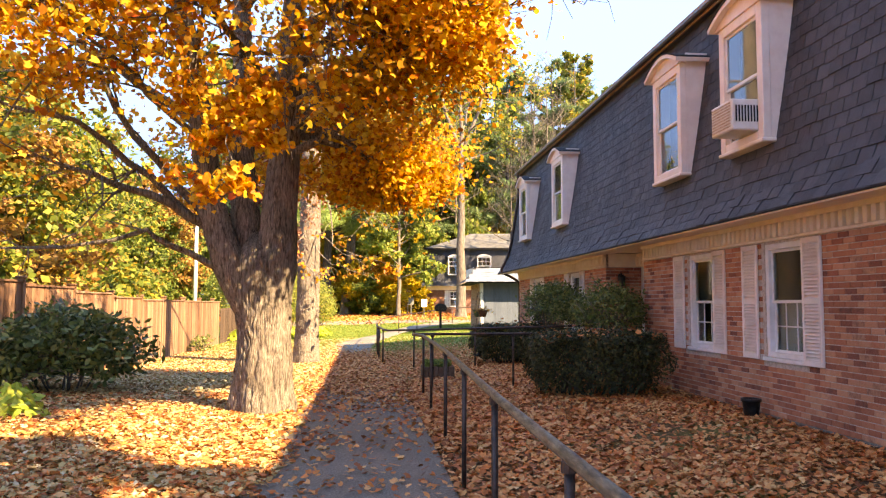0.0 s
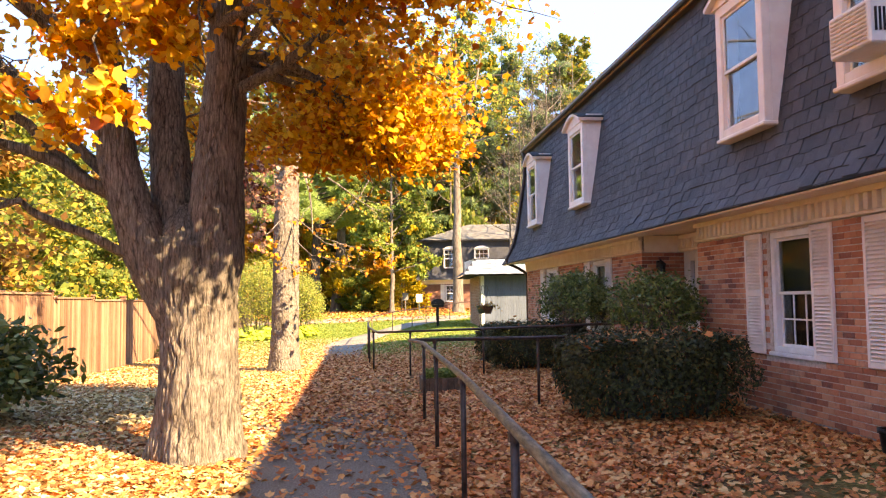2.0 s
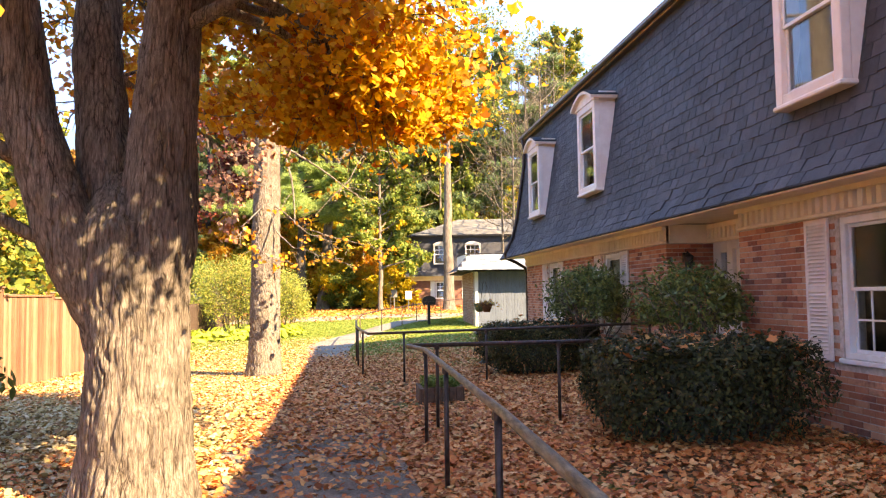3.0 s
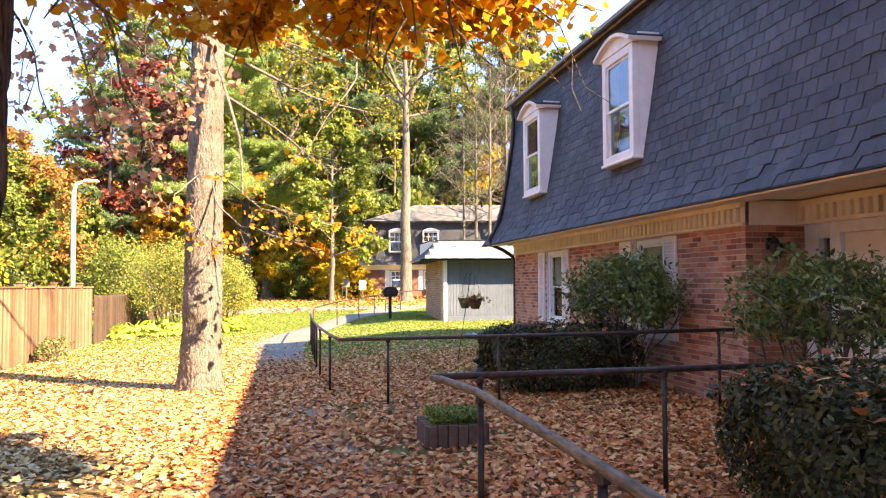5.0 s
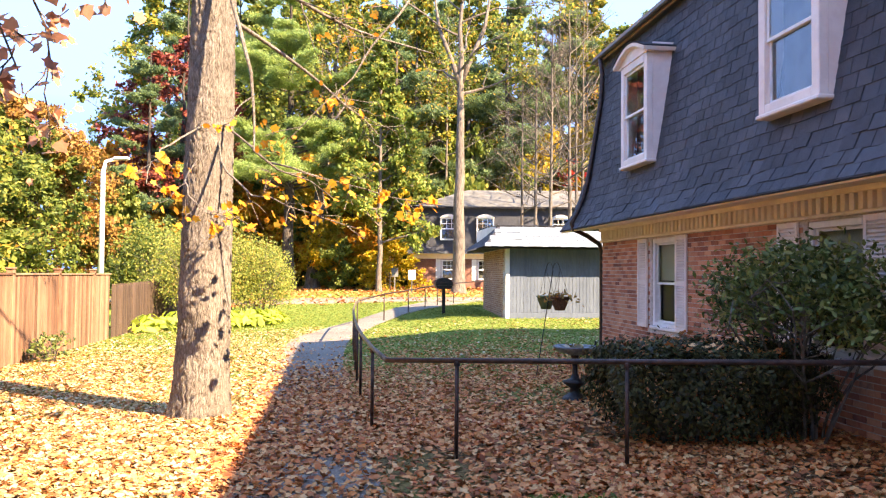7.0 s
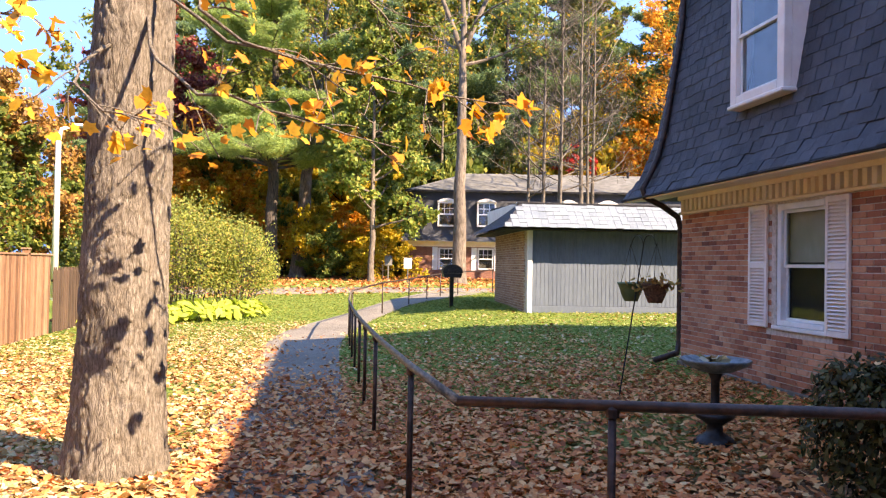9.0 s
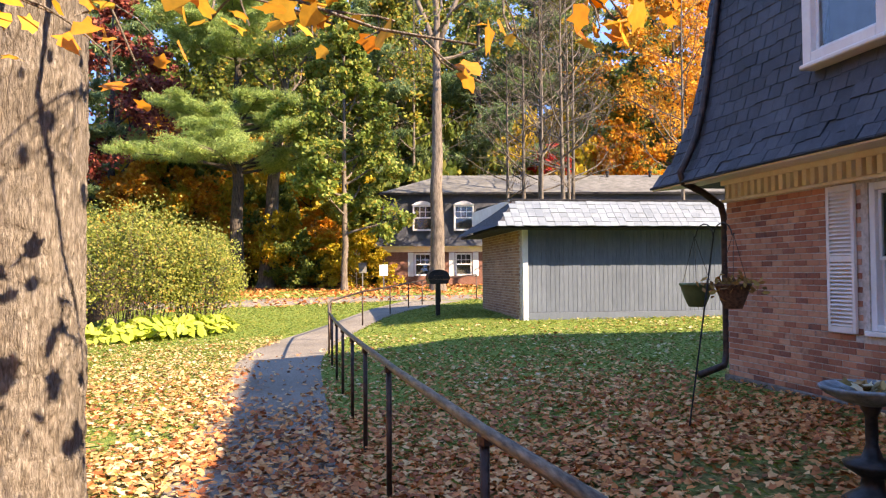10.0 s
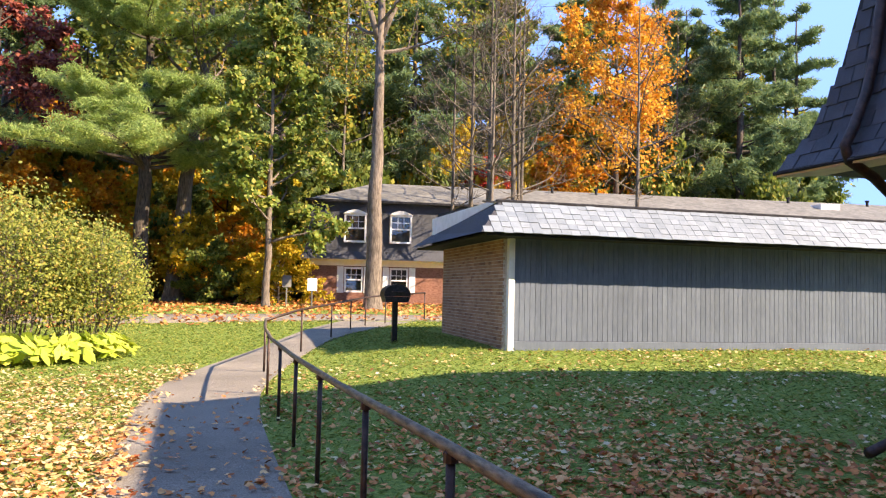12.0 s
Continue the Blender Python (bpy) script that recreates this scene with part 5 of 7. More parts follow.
# the great maple beside the path: one butt that parts into several stems
def great_maple():
    rng = np.random.default_rng(11)
    x, y = -1.36, 10.05
    z = gz(x, y)
    ob = thing("maple_tree", (x, y, z), "great multi-stemmed maple with furrowed bark and golden orange leaves", "tree")
    butt = [(x, y, z - 0.15), (x, y, z + 0.05), (x, y, z + 0.3), (x, y, z + 0.9), (x - 0.03, y, z + 1.5), (x - 0.06, y, z + 1.9), (x - 0.07, y, z + 2.15), (x - 0.07, y, z + 2.3)]
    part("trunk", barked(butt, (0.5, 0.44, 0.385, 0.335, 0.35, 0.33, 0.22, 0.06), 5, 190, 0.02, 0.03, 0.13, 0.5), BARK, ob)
    stems = [([(x - 0.1, y - 0.05, z + 1.0), (x - 0.4, y - 0.1, z + 1.75), (x - 0.68, y - 0.12, z + 2.6), (x - 0.82, y - 0.2, z + 3.7), (x - 1.1, y - 0.5, z + 5.4), (x - 1.5, y - 0.8, z + 7.5), (x - 1.8, y - 1.0, z + 9.6)], 0.2),
             ([(x - 0.05, y + 0.1, z + 1.2), (x - 0.25, y + 0.12, z + 2.1), (x - 0.38, y + 0.25, z + 3.2), (x - 0.42, y + 0.5, z + 4.6), (x - 0.6, y + 0.9, z + 7), (x - 0.7, y + 1.3, z + 10)], 0.2),
             ([(x + 0.08, y - 0.03, z + 1.0), (x + 0.12, y - 0.05, z + 1.8), (x + 0.16, y - 0.05, z + 2.4), (x + 0.22, y, z + 3.4), (x + 0.3, y - 0.1, z + 5), (x + 0.55, y - 0.3, z + 7.5), (x + 0.7, y - 0.5, z + 10.5)], 0.27)]
    for k, (pts, r) in enumerate(stems):
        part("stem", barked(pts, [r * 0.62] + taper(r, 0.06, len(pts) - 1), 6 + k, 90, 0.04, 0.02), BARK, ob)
    gl, spots = Geo(), []
    # limbs: root, way, length, radius, number of side branches
    limbs = [((x - 0.78, y - 0.2, z + 3.6), (-0.9, -0.1, 0.5), 3.4, 0.07, 12), ((x - 0.3, y + 0.3, z + 3.2), (-0.2, 0.9, 0.35), 3.0, 0.06, 12),
             ((x + 0.25, y - 0.05, z + 3.3), (0.75, -0.45, 0.28), 3.2, 0.06, 15), ((x + 0.25, y, z + 3.7), (0.85, 0.35, 0.3), 3.4, 0.06, 16), ((x + 0.28, y - 0.1, z + 4.4), (0.55, -0.85, 0.1), 4.2, 0.06, 18),
             ((x + 0.1, y - 0.1, z + 4.0), (-0.2, -1.0, 0.08), 4.4, 0.06, 18), ((x - 0.9, y - 0.3, z + 4.4), (-0.5, -0.85, 0.1), 4.4, 0.06, 18), ((x + 0.3, y - 0.1, z + 5), (0.9, -0.3, 0.25), 3.6, 0.06, 18),
             ((x - 0.42, y + 0.5, z + 4.6), (0.2, 0.95, 0.4), 3.2, 0.06, 14), ((x - 1.1, y - 0.5, z + 5.4), (-0.9, -0.4, 0.35), 3.6, 0.06, 14), ((x + 0.4, y - 0.2, z + 5.8), (0.3, -0.9, 0.3), 4.0, 0.06, 18),
             ((x + 0.45, y - 0.2, z + 6.5), (0.9, 0.3, 0.4), 3.4, 0.06, 18), ((x - 0.6, y + 0.9, z + 6.8), (0.1, 0.9, 0.5), 3.0, 0.05, 12), ((x - 1.4, y - 0.7, z + 7.0), (-0.6, -0.7, 0.4), 3.4, 0.05, 14),
             ((x + 0.6, y - 0.4, z + 8.2), (0.6, -0.5, 0.5), 3.0, 0.05, 16), ((x - 1.7, y - 0.9, z + 8.8), (-0.6, 0.4, 0.6), 2.6, 0.05, 12), ((x - 0.7, y + 1.2, z + 9.4), (0.2, 0.3, 0.8), 2.4, 0.05, 12), ((x + 0.7, y - 0.5, z + 10), (0.3, 0.3, 0.9), 2.4, 0.05, 12),
             ((x + 0.25, y - 0.1, z + 4.7), (0.95, -0.1, 0.2), 4.6, 0.055, 20), ((x + 0.3, y, z + 5.4), (0.8, 0.6, 0.35), 4.0, 0.055, 18), ((x + 0.2, y - 0.2, z + 3.9), (0.7, -0.7, 0.3), 3.8, 0.05, 16), ((x + 0.4, y, z + 6), (0.95, 0.1, 0.5), 4.2, 0.05, 18), ((x - 0.3, y - 0.1, z + 5.2), (-0.3, -0.9, 0.3), 4.6, 0.05, 18),
             ((x + 0.55, y - 0.3, z + 7.2), (0.95, 0.1, 0.2), 4.6, 0.05, 18),
             ((x + 0.24, y - 0.05, z + 3.6), (0.7, -0.7, 0.35), 2.6, 0.045, 22), ((x + 0.2, y - 0.1, z + 4.1), (0.5, -0.8, 0.4), 2.8, 0.045, 22), ((x + 0.28, y - 0.05, z + 4.6), (0.85, -0.55, 0.45), 3.0, 0.045, 22), ((x - 0.85, y - 0.3, z + 4.0), (0.2, -0.9, 0.5), 2.8, 0.045, 20), ((x - 0.8, y - 0.2, z + 3.4), (-0.3, -0.9, 0.3), 2.8, 0.045, 18),
             ((x + 0.3, y - 0.1, z + 5.2), (0.7, -0.65, 0.2), 3.4, 0.05, 24), ((x - 0.4, y + 0.4, z + 5.4), (0.55, -0.6, 0.25), 3.4, 0.05, 22),
             ((x + 0.25, y + 0.1, z + 3.6), (0.3, 0.92, 0.02), 3.2, 0.05, 24), ((x + 0.25, y + 0.1, z + 3.7), (0.48, 0.85, -0.04), 3.2, 0.045, 24), ((x - 0.35, y + 0.4, z + 4.0), (0.05, 1.0, -0.02), 3.0, 0.045, 18)]
    for p, way, L, r, n_side in limbs:
        if way[0] > 0.5 and way[1] > -0.35:
            L *= 0.6
        limb = wander(rng, p, way, L, 7, 0.12, 0.0)
        gl.tube(limb, taper(r, 0.012, 8), 7, False)
        twigs_of(rng, gl, limb, r, n_side, L * 0.42, spots, 3, -0.02, 0.5, 0.35, 5)
    # long bare boughs over the lawn
    bare = []
    for knots, r in (([(-1.75, 10.05, 2.25), (-2.52, 9.8, 2.74), (-3.12, 9.5, 2.94), (-3.66, 9.2, 3.14), (-4.27, 8.9, 3.22)], 0.075), ([(-1.85, 10.0, 2.4), (-2.25, 9.95, 2.62), (-2.93, 9.5, 3.18), (-3.41, 9.0, 3.57), (-4.03, 8.6, 3.64), (-4.5, 8.2, 3.64)], 0.07),
                     ([(-1.7, 10.0, 1.85), (-2.48, 9.7, 2.2), (-2.67, 9.5, 2.36), (-3.31, 9.2, 2.18), (-4.11, 8.9, 2.1), (-4.5, 8.6, 2.13)], 0.05), ([(-1.9, 10.0, 2.45), (-2.22, 10.0, 2.7), (-2.9, 9.6, 3.55), (-3.39, 9.2, 4.46), (-3.52, 9.0, 4.99), (-3.66, 8.8, 5.7)], 0.07)):
        drooping(rng, gl, knots, r, 9, 0.9, bare)
    spots += [q for q in bare if q[0].z > z + 2.9 and rng.random() < 0.5]
    # leafy boughs that hang before the stems
    for sx, sy, lo in ((0.05, 0.0, 2.6), (-0.5, 0.35, 2.75), (0.55, 0.25, 2.85)):
        drooping(rng, gl, [(x, y - 0.2, z + 4.6), (-1.55 + sx, 8.6 + sy, 4.3), (-1.45 + sx, 7.6 + sy, lo + 0.7), (-1.3 + sx, 7.0 + sy, lo)], 0.022, 6, 0.5, spots)
    # and those that reach on over the path
    ahead = []
    for ex, ey, ez in ((0.4, 13.8, 3.5), (-0.9, 13.6, 3.5), (-0.25, 14.0, 3.6), (0.35, 13.1, 3.45), (-0.5, 12.8, 3.35)):
        drooping(rng, gl, [(x + 0.3, y + 0.2, z + 4.5), (x + 0.3 + 0.4 * (ex - x), 11.6, 4.45), (x + 0.2 + 0.75 * (ex - x), 12.5, 4.05), (ex, ey, ez)], 0.022, 11, 0.6, ahead)
    ahead = [q for q in ahead if q[0].x < 0.55 and q[0].z > 3.1 + 0.3 * (q[0].y - 12.5)]
    hang = []
    for sx, sy, lo in ((0.0, 0.0, 2.5), (-0.4, 0.3, 2.75), (0.2, 0.5, 2.95), (-0.75, -0.2, 2.9), (-0.15, 0.8, 2.65)):
        drooping(rng, gl, [(x - 0.45, y + 0.5, z + 4.5), (-1.95 + sx, 12.0 + sy, 4.65), (-1.8 + sx, 13.5 + sy, 4.2), (-1.55 + sx, 14.3 + sy, lo + 0.75), (-1.38 + sx, 14.6 + sy, lo)], 0.022, 12, 0.7, hang)
    part("limb_work", gl, BARK, ob, soft=True)
    hp, hs, hn = leaves_at(rng, hang, 3, 0.068, 1.0)
    part("hanging_leaves", scatter("hanging_leaves", hp, hs, hn, MAPLE, rng, 0.25, TWIG_LEAF), None, ob, "small russet leaves on hanging twigs")
    keep = [s for s in spots if s[0].x > x - 0.5 or (s[0].z > z + 3.3 and rng.random() < 0.5) or rng.random() < 0.06]
    # the crown's outline: open over the path's far side, and lifted where it reaches on along the path
    keep = [q for q in keep if (q[0].z > 1.8 + 0.4 * q[0].y or q[0].x < min(0.16 * q[0].y, 1.6 - 0.35 * max(0.0, q[0].y - 11.0))) and (q[0].x < x + 0.4 or q[0].z > z + 2.75)
            and (q[0].y < 11.2 or q[0].z > 3.15 + 0.34 * (q[0].y - 12.0))]
    keep += ahead
    ray = -SUN_TO
    open_to_sun = []
    for q in keep:
        d = q[0] - Vector((x, y, z + 0.4))
        away = (d - ray * d.dot(ray)).length
        if away > 0.75 or rng.random() < 0.15:
            open_to_sun.append(q)
    p, s, nrm = leaves_at(rng, open_to_sun, 30, 0.076, 1.45)
    part("crown", scatter("crown", p, s, nrm, MAPLE_LIGHT, rng, 0.2, MAPLE_GOLD), None, ob, "golden orange maple leaves")
    return ob


great_maple()


def straight_tree():
    """The straight pale trunk farther along, with thin drooping twigs of few leaves."""
    rng = np.random.default_rng(21)
    x, y = -1.72, 20.9
    z = gz(x, y)
    ob = thing("shagbark_tree", (x, y, z), "tall straight tree with pale scaly bark and sparse gold leaves", "tree")
    prof = [(0.44, -0.15), (0.385, 0.02), (0.345, 0.25), (0.32, 0.7), (0.3, 1.6), (0.285, 3.2), (0.26, 5.5), (0.22, 8.0), (0.16, 11), (0.1, 14), (0.04, 17)]
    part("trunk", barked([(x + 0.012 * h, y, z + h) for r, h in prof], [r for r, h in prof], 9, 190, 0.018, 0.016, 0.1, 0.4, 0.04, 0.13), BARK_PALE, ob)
    gl, spots = Geo(), []
    for p, way, L, r, ns in [((x + 0.25, y, z + 5.6), (0.7, 0.25, -0.1), 3.0, 0.035, 7), ((x + 0.28, y + 0.05, z + 4.9), (0.9, 0.5, -0.35), 2.6, 0.03, 6), ((x + 0.2, y + 0.2, z + 6.5), (0.5, 0.8, 0.1), 3.2, 0.04, 7),
                             ((x - 0.2, y, z + 6.2), (-0.8, -0.1, 0.1), 2.6, 0.035, 4), ((x, y - 0.25, z + 6.4), (-0.3, -0.9, 0.0), 2.6, 0.035, 4),
                             ((x, y, z + 8), (0.6, 0.6, 0.4), 3.4, 0.05, 8), ((x, y, z + 8.5), (-0.7, 0.4, 0.4), 3.2, 0.05, 6), ((x, y, z + 10), (0.5, -0.7, 0.5), 3.0, 0.05, 8), ((x, y, z + 12), (-0.4, 0.5, 0.6), 2.8, 0.04, 7)]:
        limb = wander(rng, p, way, L, 7, 0.1, -0.01)
        gl.tube(limb, taper(r, 0.006, 8), 6, False)
        twigs_of(rng, gl, limb, r, ns, L * 0.36, spots, 2, -0.03, 0.5, 0.3, 4)
    high = [q for q in spots if rng.random() < (0.35 if q[0].z > z + 4.6 else 0.12)]
    low = []
    # boughs that droop before the trunk and out over the path
    drooping(rng, gl, [(x + 0.15, y - 0.25, 3.2), (-1.2, 20.0, 2.65), (-0.6, 19.45, 2.36), (0.15, 19.05, 2.1)], 0.016, 8, 0.5, low)
    drooping(rng, gl, [(x - 0.05, y - 0.3, 3.0), (-1.75, 19.9, 2.65), (-1.5, 19.3, 2.35), (-1.15, 19.0, 2.18)], 0.014, 7, 0.45, low)
    drooping(rng, gl, [(x + 0.2, y - 0.2, 3.5), (-0.9, 20.1, 2.95), (0.0, 19.6, 2.62), (0.75, 19.3, 2.42)], 0.016, 8, 0.5, low)
    drooping(rng, gl, [(x, y - 0.25, 3.4), (-1.9, 19.8, 3.05), (-2.0, 19.3, 2.75), (-1.85, 18.9, 2.5)], 0.014, 6, 0.4, low)
    drooping(rng, gl, [(x + 0.1, y - 0.2, 5.7), (-1.05, 19.9, 3.9), (-0.95, 19.6, 3.0), (-0.1, 19.2, 2.4)], 0.03, 6, 0.5, high)
    drooping(rng, gl, [(x + 0.2, y - 0.1, 6.4), (0.7, 20.2, 5.3), (0.3, 19.8, 4.2), (-0.6, 19.5, 3.1)], 0.03, 7, 0.6, high)
    part("limb_work", gl, BARK_PALE, ob, soft=True)
    p, s, nrm = (np.concatenate(c) for c in zip(leaves_at(rng, [q for q in low if rng.random() < 0.6], 2, 0.088, 1.0), leaves_at(rng, [q for q in high if rng.random() < 0.7], 2, 0.085, 1.0)))
    part("crown", scatter("crown", p, s, nrm, MAPLE, rng, 0.2, MAPLE_ORANGE), None, ob, "sparse gold and orange leaves")
    return ob


straight_tree()

# unseen maple added beside the house by the start, to shade the lawn
broadleaf("shade_maple", (2.9, 0.9), "unseen golden maple added between path and house for its shade", 7.2, 0.16, BARK_GREY, MAPLE_GOLD, 30, 0.52, 22, 1.7, 26, 0.12, twig=9, group="")

# the wood behind the lawn and the road
tall = broadleaf("tall_tree", (6.0, 51.5), "tall straight tree with bare grey trunk and thin high crown", 19, 0.36, BARK_GREY_LIT, GREEN_GOLD, 31, 0.56, 12, 4.6, 9, 0.2, twig=9)
for dx, dy in ((-1.5, 0.3), (1.7, -0.2)):
    part("fork_limb", Geo().tube([(6.0, 51.5, 11.6), (6.0 + 0.25 * dx, 51.5 + 0.2 * dy, 12.8), (6.0 + 0.75 * dx, 51.5 + dy, 14.8), (6.0 + dx, 51.5 + 1.6 * dy, 17.5)], [0.13, 0.13, 0.1, 0.03], 8), BARK_GREY_LIT, tall, soft=True)
pine("white_pine", (-3.2, 55.5), "white pine with broad tiers of yellow-green needles", 18, 0.34, 32, NEEDLE, 0.3, 54, 6.2, 90, tiers=(6.0, 6.3, 7.9, 8.3, 8.5, 11.2, 11.6, 12.2, 13.5, 15, 16.5), blade=0.24, shape=FINE_NEEDLES)
broadleaf("leaning_tree", (-1.9, 57.5), "leaning tree with a pale trunk under gold foliage", 17, 0.45, BARK_GREY_LIT, GREEN_GOLD, 33, 0.42, 14, 3.6, 8, 0.22, lean=(1.6, 0))
broadleaf("lime_tree", (1.85, 53), "slender tree with large green and yellow leaves", 13.5, 0.17, BARK_GREY_LIT, LIME_LEAF, 34, 0.2, 26, 2.2, 22, 0.2, outline=FIVE, twig=9)
broadleaf("orange_maple", (25.5, 66), "bright orange maple behind the far roof", 21, 0.3, BARK_DARK, MAPLE_ORANGE, 35, 0.26, 24, 5.2, 11, 0.24, twig=11)
broadleaf("scarlet_shrub", (16.5, 67), "small scarlet tree behind the far roof", 9.2, 0.12, BARK_DARK, SCARLET_LEAF, 36, 0.5, 12, 1.5, 12, 0.2)
broadleaf("red_maple", (-10.0, 60), "dark red maple in the wood", 15, 0.3, BARK_DARK, RED_LEAF, 37, 0.15, 20, 3.6, 12, 0.26)
broadleaf("yellow_tree", (0.5, 64), "low yellow-leaved tree at the edge of the wood", 8, 0.14, BARK_DARK, YELLOW_LEAF, 38, 0.12, 18, 3.0, 12, 0.24)
def again(ob, x, y, turn, size=1.0, tall=1.0):
    """Another tree of the same kind elsewhere in the wood."""
    return copy_thing(ob, Matrix.Translation((x, y, gz(x, y))) @ Matrix.Rotation(radians(turn), 4, "Z") @ Matrix.Diagonal((size, size, size * tall, 1)))


# behind the fence: low-crowned trees of mixed colour
gold = broadleaf("hedgerow_tree", (-10.5, 24), "bushy tree in green and gold behind the fence", 8.5, 0.14, BARK_DARK, GREEN_GOLD, 41, 0.06, 26, 3.0, 13, 0.2, twig=10)
russ = broadleaf("russet_tree", (-14.5, 48), "rounded tree in russet and orange behind the fence", 8.5, 0.16, BARK_DARK, RUSSET_LEAF, 42, 0.06, 26, 3.1, 13, 0.2, twig=10)
gree = broadleaf("green_tree", (-13.5, 46), "leafy green tree behind the fence", 7.0, 0.14, BARK_DARK, GREEN_LEAF, 43, 0.05, 24, 2.7, 13, 0.2, twig=10)
for ob, x, y, a, s, h in ((gold, -11, 15, 40, 1.0, 0.9), (gold, -16, 27, 110, 1.2, 0.9), (russ, -10.5, 19.5, 70, 0.9, 0.9), (gree, -17, 38, 200, 1.25, 0.9), (gold, -19, 46, 300, 1.25, 0.9), (gold, -13, 33, 20, 1.0, 0.95), (gree, -22, 36, 100, 1.4, 0.9), (gold, -12, 9, 200, 1.0, 0.9),
                          (gree, -15, 42, 200, 0.9, 0.85), (gold, -12.5, 29, 250, 0.85, 0.8), (russ, -26, 55, 30, 1.5, 1.0), (gree, -20, 58, 60, 1.5, 1.0), (gold, -27, 42, 170, 1.4, 1.0), (gree, -17, 20, 10, 1.2, 1.0), (russ, -24, 28, 150, 1.5, 1.0), (gold, -22, 16, 80, 1.5, 1.0), (gree, -30, 22, 60, 1.6, 1.0)):
    again(ob, x, y, a, s, h)

# the tall wood
oak = broadleaf("oak_tree", (5.5, 72), "tall woodland tree with green-gold leaves", 22, 0.3, BARK_GREY, GREEN_GOLD, 44, 0.15, 30, 4.4, 10, 0.34, twig=10)
elm = broadleaf("dark_green_tree", (-8, 70), "tall green woodland tree behind the lawn", 22, 0.3, BARK_DARK, GREEN_LEAF, 45, 0.12, 30, 4.6, 10, 0.34, twig=10)
fir = pine("dark_pine", (12.5, 70), "tall dark pine behind the far house", 24, 0.32, 46, NEEDLE_DARK, 0.22, 46, 5.4, 12, blade=0.5)
bare = broadleaf("bare_tree", (11.2, 52.0), "bare slender grey tree before the far house", 17, 0.13, BARK_GREY, RUSSET_LEAF, 47, 0.3, 20, 2.4, 0, 0.2, twig=10, top_reach=0.6)
for x, y, a, s in ((10.2, 51.6, 60, 0.95), (11.9, 51.2, 140, 1.05), (12.6, 52.2, 200, 0.9), (9.6, 52.3, 260, 0.8), (10.8, 50.6, 320, 0.85), (18.6, 52, 20, 0.95), (13.6, 54, 300, 1.0), (14.8, 70, 100, 1.3), (7.5, 68, 30, 1.2), (19, 70, 70, 1.4), (30, 68, 170, 1.3), (33, 70, 250, 1.3)):
    again(bare, x, y, a, s)
for ob, x, y, a, s, h in ((oak, -2, 72, 50, 1.05, 1.0), (oak, 11, 80, 120, 1.2, 1.0), (oak, 20, 74, 200, 1.1, 1.0), (oak, -14, 74, 300, 1.1, 1.0), (oak, 32, 82, 20, 1.2, 1.0), (oak, 1, 88, 10, 1.3, 1.0),
                          (elm, 2, 80, 30, 1.1, 1.0), (elm, 16, 86, 90, 1.2, 1.0), (elm, 26, 88, 210, 1.2, 1.0), (elm, 42, 80, 270, 1.1, 1.0), (elm, -6, 86, 60, 1.2, 1.0), (elm, 8, 90, 200, 1.3, 1.0),
                          (fir, 17, 71, 50, 1.0, 1.0), (fir, 21.5, 78, 120, 1.1, 1.0), (fir, 33, 72, 190, 1.0, 1.0), (fir, 38, 76, 260, 1.05, 1.0), (fir, 7.5, 78, 330, 1.05, 1.0), (fir, 44, 70, 20, 1.0, 1.0), (fir, 29, 80, 80, 1.1, 1.0), (fir, -11, 66, 140, 0.85, 1.0), (fir, -11.5, 58, 220, 0.6, 1.0), (fir, 50, 78, 100, 1.0, 1.0), (fir, 3.5, 66, 200, 0.9, 1.0), (fir, 37, 68, 10, 1.1, 1.0), (fir, 47, 76, 150, 1.15, 1.0), (fir, 42, 74, 240, 1.15, 1.0), (elm, 40, 80, 100, 1.1, 1.0), (oak, 49, 84, 10, 1.2, 1.0)):
    again(ob, x, y, a, s, h)
yel = broadleaf("yellow_shrub", (0.8, 59), "bright yellow shrub at the wood's edge", 3.4, 0.06, BARK_DARK, YELLOW_LEAF, 48, 0.05, 18, 1.9, 14, 0.17)
org = broadleaf("orange_sapling", (-0.8, 66), "small orange-leaved understorey tree in the wood", 8, 0.1, BARK_DARK, MAPLE_ORANGE, 49, 0.12, 20, 2.8, 12, 0.24)
grn = broadleaf("green_shrub", (-0.2, 56.5), "dark green shrub beside a trunk", 2.6, 0.06, BARK_DARK, GREEN_LEAF, 50, 0.05, 16, 1.4, 14, 0.16)
